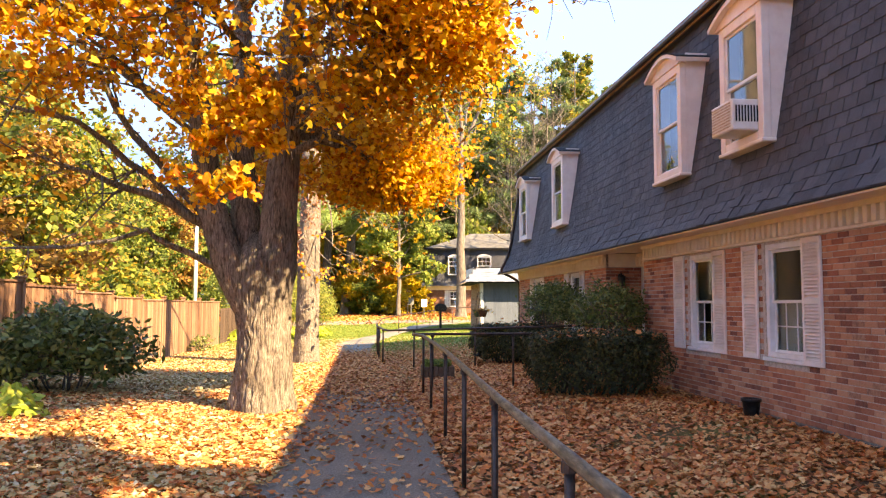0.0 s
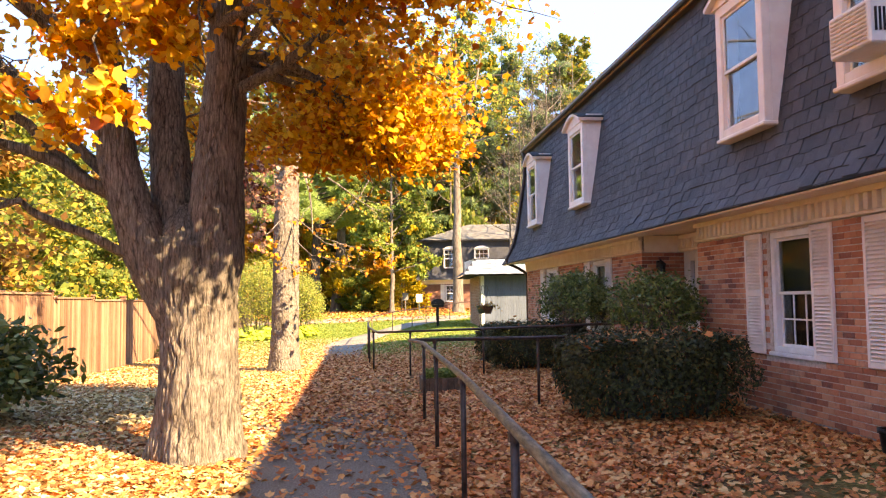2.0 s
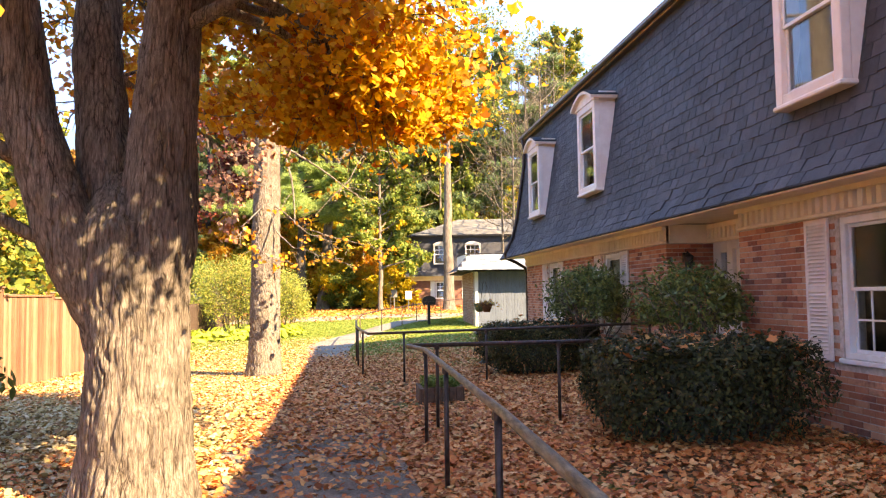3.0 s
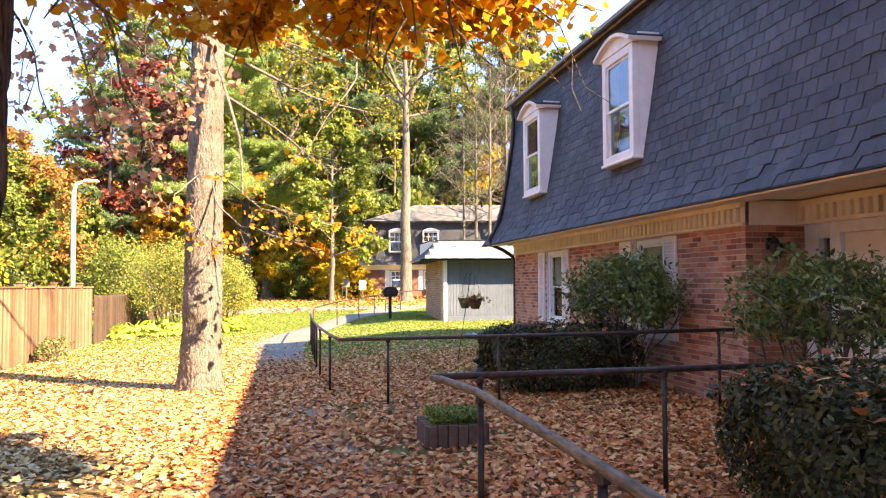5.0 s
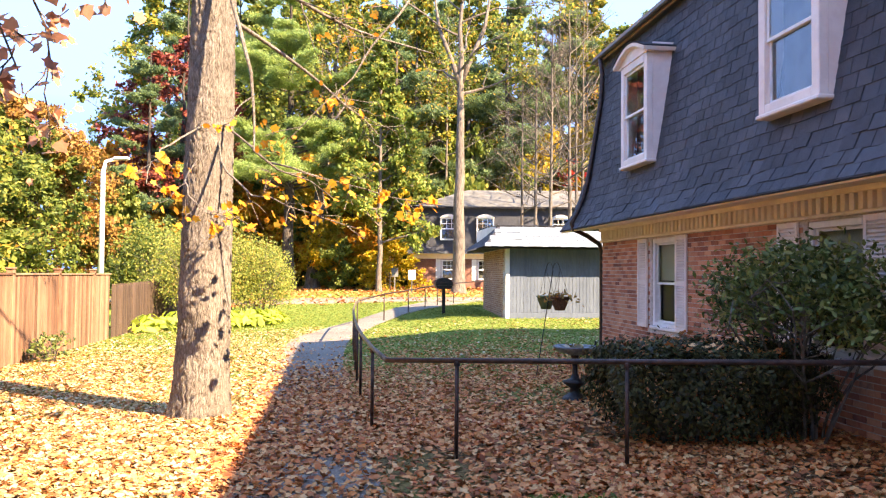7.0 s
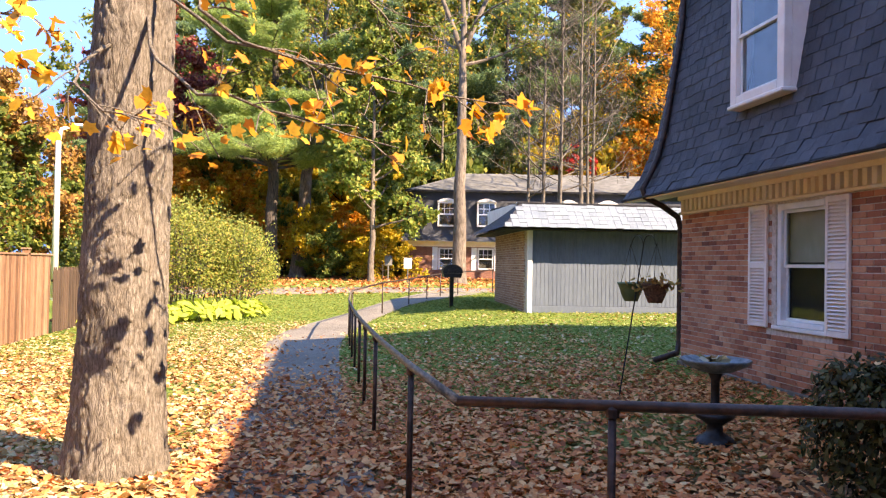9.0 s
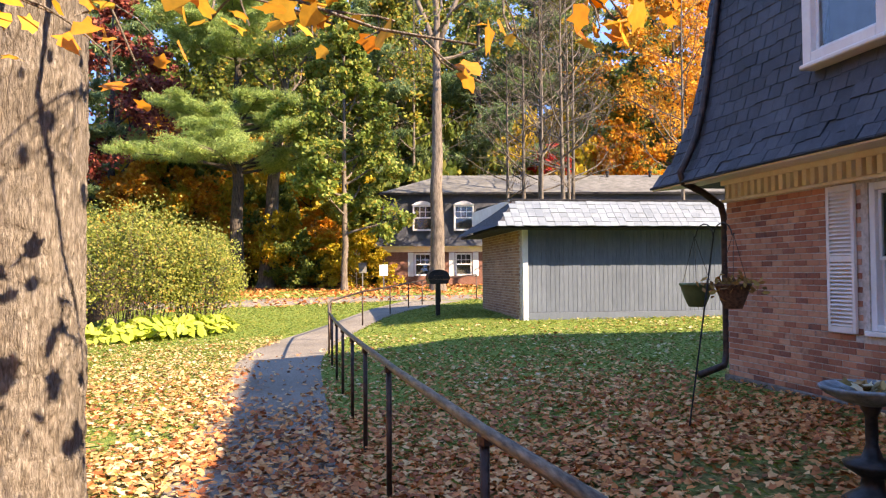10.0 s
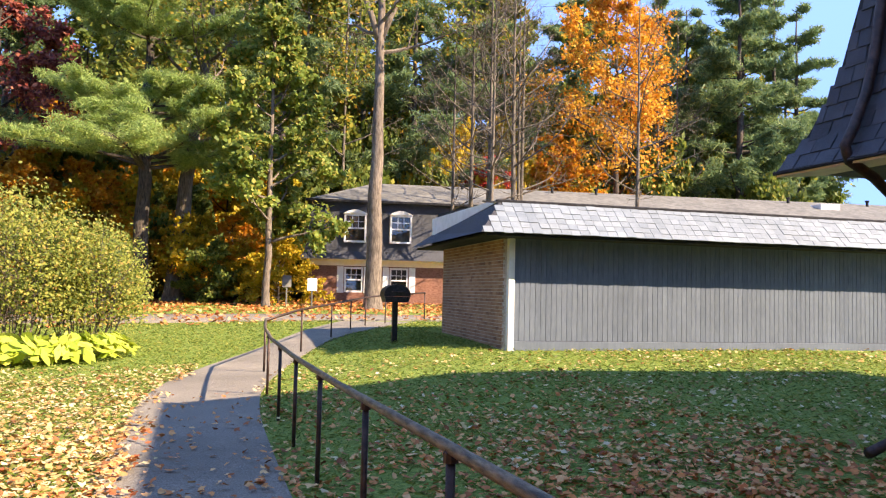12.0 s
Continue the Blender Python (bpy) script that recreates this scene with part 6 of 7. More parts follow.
for ob, x, y, a, s, h in ((yel, 2.6, 55.6, 90, 0.85, 0.9), (yel, 1.3, 55.9, 10, 0.75, 0.8), (grn, -0.75, 56.4, 30, 0.6, 0.8), (org, 0.6, 57.4, 200, 0.6, 0.75), (yel, 3.0, 58.8, 90, 0.95, 1.0), (yel, 2, 62, 30, 1.3, 1.2), (org, 2.8, 68, 100, 1.0, 1.0), (org, -7, 63, 200, 0.95, 1.0), (org, -4, 68, 20, 1.1, 1.1), (grn, -5.6, 58, 100, 1.2, 1.0), (grn, 2.2, 60, 30, 1.4, 1.2), (grn, -8, 59, 60, 1.6, 1.2), (grn, -12, 54, 20, 1.6, 1.2), (yel, -9, 61, 10, 1.4, 1.3), (org, -15, 66, 10, 1.2, 1.0), (yel, -3, 63, 70, 1.3, 1.4), (grn, -3.6, 61, 130, 1.6, 1.3), (grn, -1.6, 61.5, 210, 1.5, 1.3), (org, -5.5, 66, 300, 1.0, 1.0), (org, 0.6, 71, 140, 1.2, 1.1), (grn, 4.2, 63, 10, 1.7, 1.4), (org, -9.5, 70, 170, 1.3, 1.1), (grn, -6.8, 62, 250, 1.9, 1.5), (yel, -0.9, 57.8, 160, 0.95, 1.1), (org, -2.9, 60, 80, 0.65, 0.8), (org, 1.5, 58.4, 250, 0.5, 0.7), (yel, -4.4, 60.5, 200, 1.2, 1.3), (org, 3.6, 61, 30, 0.7, 0.8), (org, -5.9, 58.6, 120, 0.8, 0.9), (org, -8.4, 58.4, 10, 0.85, 0.9), (yel, -7.0, 57.2, 60, 1.1, 1.2),
                          (org, 22, 69, 40, 1.2, 1.1), (yel, 14, 69, 40, 1.6, 1.8), (yel, 18.5, 69, 100, 1.7, 1.9), (grn, 30, 69, 0, 2.2, 1.8), (grn, 36, 69, 50, 2.2, 1.8), (grn, 10, 69, 90, 2.2, 1.8), (grn, 42, 70, 90, 2.4, 1.8)):
    again(ob, x, y, a, s, h)


# the far side of the wood
for k in range(26):
    x = -62 + 5.0 * k + 2.5 * math.sin(5 * k)
    again((gold, russ, gree, gold, elm)[k % 5], x, 96 + 5 * math.sin(3 * k), 47 * k, (2.4 if k % 5 < 4 else 1.1) if x > -18 else (1.25 if k % 5 < 4 else 0.5), 0.9)


# ---- shrubs and plants ----
def clipped_hedge(name, x0, y0, x1, y1, top, label, seed, leaf, n=17000, size=0.047):
    """A clipped yew hedge: twiggy inside, its leaves in a loose skin over a rounded box that narrows below."""
    rng = np.random.default_rng(seed)
    cx, cy, hx, hy = (x0 + x1) / 2, (y0 + y1) / 2, (x1 - x0) / 2, (y1 - y0) / 2
    z = gz(cx, cy)
    ob = thing(name, (cx, cy, z), label, "hedge", "clipped hedges by the house")
    g = Geo()
    for _ in range(46):
        bx, by = cx + rng.uniform(-0.55, 0.55) * hx, cy + rng.uniform(-0.55, 0.55) * hy
        way = Vector(((bx - cx) * 0.6 + rng.normal(0, 0.3), (by - cy) * 0.6 + rng.normal(0, 0.3), 1))
        st = wander(rng, (bx, by, z - 0.05), way, top * rng.uniform(0.75, 0.95), 5, 0.16, 0.02)
        g.tube(st, taper(0.02, 0.006, 6), 4, False)
    part("stem_work", g, BARK_DARK, ob)
    th, v, deep = rng.uniform(0, math.tau, n), rng.uniform(0, 1, n) ** 0.75, rng.uniform(0, 1, n) ** 1.8
    c, s = np.cos(th), np.sin(th)
    k = (np.abs(c) ** 10 + np.abs(s) ** 10) ** (-0.1)
    hump = 1 + 0.07 * np.sin(3.1 * th + seed) + 0.05 * np.sin(7.3 * th) + 0.05 * np.sin(9 * v + 4 * th)
    wide = (0.8 + 0.2 * np.minimum(1, v / 0.5)) * np.where(v > 0.85, 1 - 0.2 * ((v - 0.85) / 0.15) ** 2, 1) * hump * (1 - 0.22 * deep)
    p = np.c_[cx + c * k * hx * wide, cy + s * k * hy * wide, z + 0.1 + (top - 0.1) * v + rng.normal(0, 0.05, n)]
    m = n // 2
    tx, ty = rng.uniform(-0.95, 0.95, m), rng.uniform(-0.95, 0.95, m)
    ptop = np.c_[cx + tx * hx, cy + ty * hy, z + top - 0.07 * (tx ** 6 + ty ** 6) + 0.04 * np.sin(5 * tx + 3 * ty) + np.abs(rng.normal(0, 0.06, m)) - 0.03]
    p = np.r_[p, ptop]
    nrm = np.r_[np.c_[c, s, 0.3 + 0 * c], np.tile([0, 0, 1.0], (m, 1))] + rng.normal(0, 0.5, (len(p), 3))
    part("foliage", scatter("foliage", p, size * rng.uniform(0.7, 1.5, len(p)), nrm, OVAL, rng, 0.1, leaf), None, ob)
    q = ptop[rng.choice(m, 150)] + [0, 0, 0.03]
    top_l = tagged(new("fallen_leaves", scatter("fallen_leaves", q, rng.uniform(0.07, 0.12, len(q)), rng.normal(0, 0.35, q.shape) + [0, 0, 1], MAPLE, rng, 0.2, LITTER_BROWN)), "dry tan leaves lying on the hedge", "leaves", "", "stuff")
    return ob


clipped_hedge("yew_hedge", 2.5, 11.15, 4.5, 12.75, 0.9, "dark green clipped yew hedge with leaves on top", 61, YEW)
clipped_hedge("yew_hedge", 2.5, 17.8, 4.6, 19.1, 0.85, "dark green clipped yew hedge behind the walk", 62, YEW)


def stemmed_shrub(name, at, half, z0, z1, label, seed, leaf, n=7500, size=0.075, stems=13, group="", outline=OVAL, base=0.3, category="shrub", low=-0.5, loose=0.055):
    """A shrub on bare branching stems with a domed head of leaves in clusters."""
    rng = np.random.default_rng(seed)
    x, y = at
    z = gz(x, y)
    ob = thing(name, (x, y, z), label, category, group)
    g, tips = Geo(), []
    for k in range(stems):
        a = k * 2.4
        q = math.sqrt((k + 0.5) / stems)
        end = Vector((x + half[0] * 0.8 * q * math.cos(a), y + half[1] * 0.8 * q * math.sin(a), z + z0 + (z1 - z0) * (0.75 - 0.3 * q)))
        root = Vector((x + base * half[0] * q * math.cos(a), y + base * half[1] * q * math.sin(a), z - 0.05))
        st = wander(rng, root, end - root, (end - root).length, 6, 0.1)
        g.tube(st, taper(0.016, 0.007, 7), 5, False)
        for _ in range(5):
            b = st[rng.integers(2, 7)]
            tip = b + Vector((rng.normal(0, 0.3 * half[0]), rng.normal(0, 0.3 * half[1]), rng.uniform(0.1, 0.4) * (z1 - z0)))
            g.tube([b, b.lerp(tip, 0.5) + Vector((0, 0, 0.03)), tip], [0.008, 0.006, 0.003], 4, False)
    part("stem_work", g, BARK_GREY, ob)
    nc = n // 13
    th, ph, rr = rng.uniform(0, math.tau, nc), rng.uniform(low, 1, nc), rng.uniform(0.55, 1.0, nc) ** 0.6
    cp = np.sqrt(np.clip(1 - ph ** 2, 0, 1))
    lump = 1 + 0.17 * np.sin(3 * th + seed) * cp + 0.13 * np.sin(5 * th + 4 * ph) + 0.07 * np.sin(9 * th - 6 * ph)
    c = np.c_[x + half[0] * cp * np.cos(th) * rr * lump, y + half[1] * cp * np.sin(th) * rr * lump, z + z0 + (z1 - z0) * (0.4 + 0.6 * ph * rr * lump)]
    p = np.repeat(c, 13, axis=0) + rng.normal(0, loose * (half[0] + half[1]), (nc * 13, 3)) * np.array([1, 1, 0.7])
    p[:, 2] = np.maximum(p[:, 2], z + z0 * (0.7 + 0.25 * np.sin(9 * p[:, 0]) * np.sin(7 * p[:, 1])))
    nrm = rng.normal(0, 0.6, p.shape) + [0.3, -0.3, 0.6]
    part("foliage", scatter("foliage", p, size * rng.uniform(0.6, 1.3, len(p)), nrm, outline, rng, 0.15, leaf), None, ob)
    return ob


stemmed_shrub("rhododendron", (4.4, 18.25), (0.58, 1.2), 0.92, 1.88, "rounded leafy green shrub on bare stems by window", 63, RHODO, 8200, 0.076, 28, group="shrubs by the house")
stemmed_shrub("rhododendron", (4.4, 13.9), (0.58, 0.95), 0.92, 1.74, "rounded leafy green shrub on bare stems by entrance", 64, RHODO, 4600, 0.076, 24, group="shrubs by the house")
stemmed_shrub("laurel_bush", (-4.75, 12.6), (1.05, 1.1), 0.15, 1.25, "dark evergreen bush before the fence", 65, RHODO, 5200, 0.13)
stemmed_shrub("forsythia_bush", (-4.7, 38.9), (1.7, 1.6), 0.4, 3.35, "large yellowing green bush on many bare stems", 66, OLIVE_LEAF, 17000, 0.075, 44, "bushes by the lawn", DIAMOND, 0.45, low=-0.5, loose=0.075)
stemmed_shrub("forsythia_bush", (-3.1, 39.6), (1.25, 1.3), 0.35, 2.75, "yellowing green bush on many bare stems", 67, OLIVE_LEAF, 12000, 0.075, 34, "bushes by the lawn", DIAMOND, 0.45, low=-0.5, loose=0.075)
stemmed_shrub("forsythia_bush", (-7.9, 44.5), (1.5, 1.7), 0.6, 3.5, "green bush rising behind the fence corner", 68, GREEN_LEAF, 8000, 0.11, 24, "bushes by the lawn", DIAMOND, 0.7)
stemmed_shrub("spruce_seedling", (-5.9, 27.6), (0.4, 0.45), 0.02, 0.62, "small evergreen seedling at the fence foot", 69, RHODO, 500, 0.09, 6)


def hosta(x, y, s, seed):
    rng = np.random.default_rng(seed)
    z = gz(x, y)
    ob = thing("hosta", (x, y, z), "lime yellow hosta clump at the lawn edge", "plant", "hostas at the lawn edge")
    n = 70
    a, r = rng.uniform(0, math.tau, n), s * np.sqrt(rng.uniform(0.02, 1, n))
    p = np.c_[x + r * np.cos(a), y + r * np.sin(a), z + s * (0.75 - 0.55 * (r / s) ** 2) * rng.uniform(0.7, 1.1, n)]
    nrm = np.c_[np.cos(a) * 0.7, np.sin(a) * 0.7, 0.8 + 0 * a] + rng.normal(0, 0.25, (n, 3))
    part("foliage", scatter("foliage", p, s * rng.uniform(0.35, 0.6, n), nrm, OVAL, rng, 0.25, HOSTA), None, ob)


for k, (x, y, s) in enumerate(((-5.9, 35.6, 0.42), (-5.3, 35.9, 0.4), (-4.6, 36.3, 0.4), (-4.0, 36.6, 0.45), (-3.5, 36.9, 0.4), (-3.0, 37.2, 0.42), (-2.6, 37.6, 0.38), (-2.45, 38.2, 0.35), (-3.3, 37.6, 0.35), (-4.4, 36.9, 0.35), (-4.2, 9.6, 0.19), (-4.5, 10.2, 0.22), (-3.9, 9.2, 0.15), (-4.75, 9.8, 0.2))):
    hosta(x, y, s * 1.7, 70 + k)

# ---- leaves and grass on the ground ----
def walk_side(x, y, inner):
    """Where the walk lies: between its two edges, drawn in by inner."""
    l, r = np.interp(y, [p[1] for p in PATH_L], [p[0] for p in PATH_L]), np.interp(y, [p[1] for p in PATH_R], [p[0] for p in PATH_R])
    return (x > l + inner) & (x < r - inner)


def litter(name, x0, x1, y0, y1, n, seed, mat, label, size=(0.07, 0.125), keep=None, lift=0.012, outline=MAPLE):
    rng = np.random.default_rng(seed)
    x, y = rng.uniform(x0, x1, n), rng.uniform(y0, y1, n)
    clump = np.sin(1.7 * x + 0.6 * y) + np.sin(2.3 * y - 1.1 * x + 2) + np.sin(0.7 * x - 0.5 * y)
    ok = rng.uniform(-3.6, 1.2, n) < clump
    if keep is not None:
        ok &= keep(x, y, rng)
    x, y = x[ok], y[ok]
    z = height(x, y) + lift + rng.uniform(0, 0.03, len(x)) + np.where(walk_side(x, y, -0.02), 0.026, 0.0)
    nrm = rng.normal(0, 0.3, (len(x), 3)) + [0, 0, 1]
    me = scatter(name, np.c_[x, y, z], rng.uniform(*size, len(x)), nrm, outline, rng, 0.22, mat)
    return tagged(new(name, me), label, "leaves", "", "stuff")


def right_side(x, y, rng):
    on = walk_side(x, y, 0.0)
    thin = np.interp(y, [0, 9, 11, 12.5, 14, 19, 22, 24, 27, 32], [0.08, 0.12, 0.22, 0.5, 1.0, 1.0, 0.75, 0.3, 0.06, 0.02])
    fade = np.interp(y, [0, 19.5, 22.5, 25, 28, 32], [1, 1, 0.75, 0.38, 0.12, 0.05])
    return (x > -1.2) & np.where(on, rng.uniform(0, 1, len(x)) < thin, rng.uniform(0, 1, len(x)) < fade)


def left_side(x, y, rng):
    l = np.interp(y, [p[1] for p in PATH_L], [p[0] for p in PATH_L])
    fade = np.interp(y, [0, 24, 27, 31, 36], [1, 1, 0.6, 0.28, 0.14])
    return (x < l + 0.06 + 0.1 * np.sin(3 * y) + np.abs(rng.normal(0, 0.12, len(x)))) & (rng.uniform(0, 1, len(x)) < fade)


litter("leaf_litter", -1.2, 4.95, 1.0, 32.0, 190000, 81, LITTER_BROWN, "thick brown and russet fallen leaves", (0.04, 0.078), keep=right_side, outline=MAPLE_LIGHT)
litter("leaf_litter", -6.35, -0.7, 1.5, 36.0, 150000, 82, LITTER_GOLD, "thick yellow and tan fallen leaves", (0.04, 0.08), keep=left_side, outline=MAPLE_LIGHT)
litter("leaf_litter", -6.3, -0.7, 2.0, 12.0, 36000, 83, LITTER_BROWN, "brown fallen leaves under the maple", (0.04, 0.08), keep=left_side, outline=MAPLE_LIGHT)
litter("leaf_litter", -6.35, -0.8, -9.0, 1.6, 16000, 87, LITTER_GOLD, "yellow and tan fallen leaves behind the start", (0.05, 0.09), outline=FIVE)
litter("leaf_litter", 0.8, 4.95, -9.0, 1.1, 14000, 88, LITTER_BROWN, "brown fallen leaves by the house behind the start", (0.05, 0.09), outline=FIVE)
litter("leaf_litter", -6.3, -0.7, 16.0, 29.0, 22000, 86, LITTER_BROWN, "orange-brown leaves strewn among the yellow", (0.04, 0.08), keep=left_side, outline=MAPLE_LIGHT)
litter("leaf_litter", -3.0, 16.0, 26.0, 34.3, 7500, 84, LITTER_GOLD, "scattered yellow leaves on the lawn", (0.04, 0.08), keep=lambda x, y, r: ~walk_side(x, y, 0.1))
litter("leaf_litter", -14.0, 20.0, 44.0, 62.0, 24000, 85, LITTER_BROWN, "russet leaves drifted beside the drive", (0.12, 0.22), keep=lambda x, y, r: (y + 0.22 * x > 50.2) | (r.uniform(0, 1, len(x)) < 0.34), lift=0.05, outline=DIAMOND)
rng = np.random.default_rng(90)
n = 90000
gx_, gy_ = rng.uniform(-6.3, 12.0, n), 20 + 25 * rng.uniform(0, 1, n) ** 0.9
ok = ~walk_side(gx_, gy_, -0.03) & ~((gx_ > 4.75) & (gy_ > 34.2) & (gy_ < 39.5)) & ~((gx_ > 4.95) & (gy_ < 25.8)) & (rng.uniform(0, 1, n) < np.interp(gy_, [20, 25, 29], [0.1, 0.45, 1.0]))
gx_, gy_ = gx_[ok], gy_[ok]
bl = rng.uniform(0.05, 0.11, len(gx_))
nrm = np.c_[rng.normal(0, 1, len(gx_)), rng.normal(0, 1, len(gx_)), rng.normal(0, 0.25, len(gx_))]
me = scatter("grass", np.c_[gx_, gy_, height(gx_, gy_) + bl * 0.4], bl, nrm, [(-0.09, -0.5), (0.09, -0.5), (0.12, 0.5)], rng, 0.1, GRASS_BLADE, spin=rng.normal(math.pi / 2, 0.4, len(gx_)))
tagged(new("grass", me), "short green lawn grass with yellow tips", "grass", "", "stuff")

# ---- garden things ----
CONCRETE = surf("blue_grey_stoneware", ((0.2, (0.1, 0.13, 0.14)), (0.8, (0.24, 0.29, 0.3))), 12, 0.6, 0.3, 80, stain=0.4, stain_scale=6)
bx, by = 2.95, 20.85
bz = gz(bx, by)
bath = thing("bird_bath", (bx, by, bz), "blue-grey pedestal bird bath holding leaves", "bird bath")
part("pedestal", Geo().lathe([(0.17, -0.03), (0.17, 0.03), (0.13, 0.06), (0.07, 0.1), (0.06, 0.16), (0.15, 0.22), (0.16, 0.25), (0.06, 0.28), (0.035, 0.35), (0.035, 0.52), (0.06, 0.58), (0.05, 0.6)], 20, (bx, by, bz)), BLACK_METAL, bath, "dark turned pedestal", soft=True)
part("bowl", Geo().lathe([(0.05, 0.58), (0.14, 0.6), (0.24, 0.645), (0.275, 0.675), (0.285, 0.69), (0.275, 0.7), (0.24, 0.68), (0.12, 0.64), (0.01, 0.63)], 28, (bx, by, bz)), CONCRETE, bath, "glazed blue-grey bowl", soft=True)
rng = np.random.default_rng(91)
q = np.c_[bx + rng.normal(0, 0.09, 26), by + rng.normal(0, 0.09, 26), bz + rng.uniform(0.66, 0.7, 26)]
tagged(new("fallen_leaves", scatter("fallen_leaves", q, rng.uniform(0.06, 0.11, 26), rng.normal(0, 0.4, (26, 3)) + [0, 0, 1], MAPLE, rng, 0.2, LITTER_GOLD)), "tan leaves lying in the bird bath", "leaves", "", "stuff")

hx, hy = 3.0, 23.12
hz = gz(hx, hy)
hook = thing("shepherd_hook", (hx, hy, hz), "thin black iron double shepherd's hook leaning in the grass", "plant hanger")
top = Vector((3.28, hy, 1.72))
part("pole", Geo().tube([(hx, hy, hz - 0.1), top], 0.008, 6), BLACK_METAL, hook)
for s in (-1, 1):
    pts = [top] + [top + Vector((s * 0.24 * (0.11 - 0.11 * math.cos(a)), -s * 0.97 * (0.11 - 0.11 * math.cos(a)), 0.13 * math.sin(a))) for a in np.linspace(0.25, 3.0, 9)] + [top + Vector((s * 0.06, -s * 0.24, 0.03))]
    part("hook_arm", Geo().tube(pts, 0.006, 5), BLACK_METAL, hook, soft=True)
GREEN_POT = surf("green_plastic", ((0.3, (0.09, 0.13, 0.05)), (0.7, (0.14, 0.19, 0.08))), 6, 0.5, 0.05)
COIR = surf("brown_coir", ((0.2, (0.08, 0.04, 0.02)), (0.8, (0.22, 0.11, 0.06))), 40, 0.95, 0.8, 120)
for sx, pot_mat, nm, lab in ((-0.21, GREEN_POT, "hanging_pot", "green plastic hanging pot with bare soil"), (0.21, COIR, "hanging_basket", "brown coir hanging basket with dried plant")):
    px, py, pz = 3.28 + 0.27 * sx, 23.12 - 0.97 * sx, 1.1
    pot = thing(nm, (px, py, pz), lab, "hanging basket")
    part("pot", Geo().lathe([(0.075, 0.0), (0.11, 0.08), (0.145, 0.19), (0.155, 0.195), (0.155, 0.215), (0.135, 0.2), (0.02, 0.17)], 18, (px, py, pz)), pot_mat, pot, soft=True)
    for k in range(3):
        a = k * math.tau / 3
        part("hanger_wire", Geo().tube([(px + 0.145 * math.cos(a), py + 0.145 * math.sin(a), pz + 0.2), (3.28 + 0.27 * sx, hy - 1.08 * sx, 1.75)], 0.003, 4), BLACK_METAL, pot)
    if sx > 0:
        rng = np.random.default_rng(92)
        q = np.array([px, py, pz + 0.2]) + rng.normal(0, 0.09, (170, 3)) * [1.2, 1, 0.5]
        part("dried_plant", scatter("dried_plant", q, rng.uniform(0.05, 0.09, 170), rng.normal(0, 1, (170, 3)), OVAL, rng, 0.2, RUSSET_LEAF), None, pot, kind="stuff")

# brick planter with stonecrop
planter = thing("brick_planter", (1.32, 15.3, gz(1.32, 15.3)), "small brick-edged planter with green stonecrop", "planter")
pz = gz(1.32, 15.3)
part("soil", Geo().box(1.1, 15.15, pz - 0.05, 1.56, 15.6, pz + 0.2), COIR, planter)
pb = Geo().box(-0.045, -0.035, 0, 0.045, 0.035, 0.24, 0.006).mesh("edging_brick")
# brick taken down to dark brown: the shade round the planter is in it
pb.materials.append(surf("shade_darkened_brick", ((0.0, (0.07, 0.045, 0.03)), (0.5, (0.16, 0.09, 0.06)), (1.0, (0.24, 0.15, 0.1))), 14, 0.95, 0.5, 90, pieces=0.5))
for k in range(6):
    for x, y, r in ((1.07 + 0.098 * k, 15.1, 0), (1.07 + 0.098 * k, 15.65, 0), (1.04, 15.16 + 0.09 * k, 90), (1.6, 15.16 + 0.09 * k, 90)):
        part("edging_brick", pb, None, planter, local=True).matrix_basis = pose(x - 1.32, y - 15.3, -0.02 + 0.006 * ((k * 7) % 3), 0, 0, r)
rng = np.random.default_rng(93)
q = np.c_[rng.uniform(1.06, 1.58, 2600), rng.uniform(15.1, 15.62, 2600), pz + 0.22 + rng.uniform(0, 0.13, 2600)]
part("stonecrop", scatter("stonecrop", q, rng.uniform(0.025, 0.05, 2600), rng.normal(0, 0.6, q.shape) + [0, 0, 1], OVAL, rng, 0.1, GRASS_BLADE), None, planter)

pot = thing("garden_pot", (4.76, 9.35, gz(4.76, 9.35)), "small dark plastic pot by the wall", "flower pot")
part("pot", Geo().lathe([(0.08, -0.02), (0.1, 0.12), (0.11, 0.2), (0.125, 0.2), (0.125, 0.24), (0.1, 0.24), (0.09, 0.16), (0.01, 0.15)], 16, (4.76, 9.35, gz(4.76, 9.35))), BLACK_METAL, pot, soft=True)

# grill on a post
qx, qy = 3.3, 36.8
qz = gz(qx, qy)
grill = thing("post_grill", (qx, qy, qz), "black barbecue grill with domed lid on a post", "grill")
part("post", Geo().box(qx - 0.055, qy - 0.055, qz - 0.2, qx + 0.055, qy + 0.055, qz + 0.88, 0.008), BLACK_METAL, grill)
part("fire_box", Geo().prism([(qx - 0.28, qz + 0.98), (qx - 0.24, qz + 0.86), (qx + 0.24, qz + 0.86), (qx + 0.28, qz + 0.98)], "y", qy - 0.2, qy + 0.2), BLACK_METAL, grill)
lid = [(qx - 0.29 * math.cos(a) * (1 if abs(math.cos(a)) < 0.97 else 1), qz + 0.985 + 0.25 * math.sin(a) ** 0.7) for a in np.linspace(0, math.pi, 15)]
part("lid", Geo().prism(lid, "y", qy - 0.21, qy + 0.21), BLACK_METAL, grill, "domed lid")
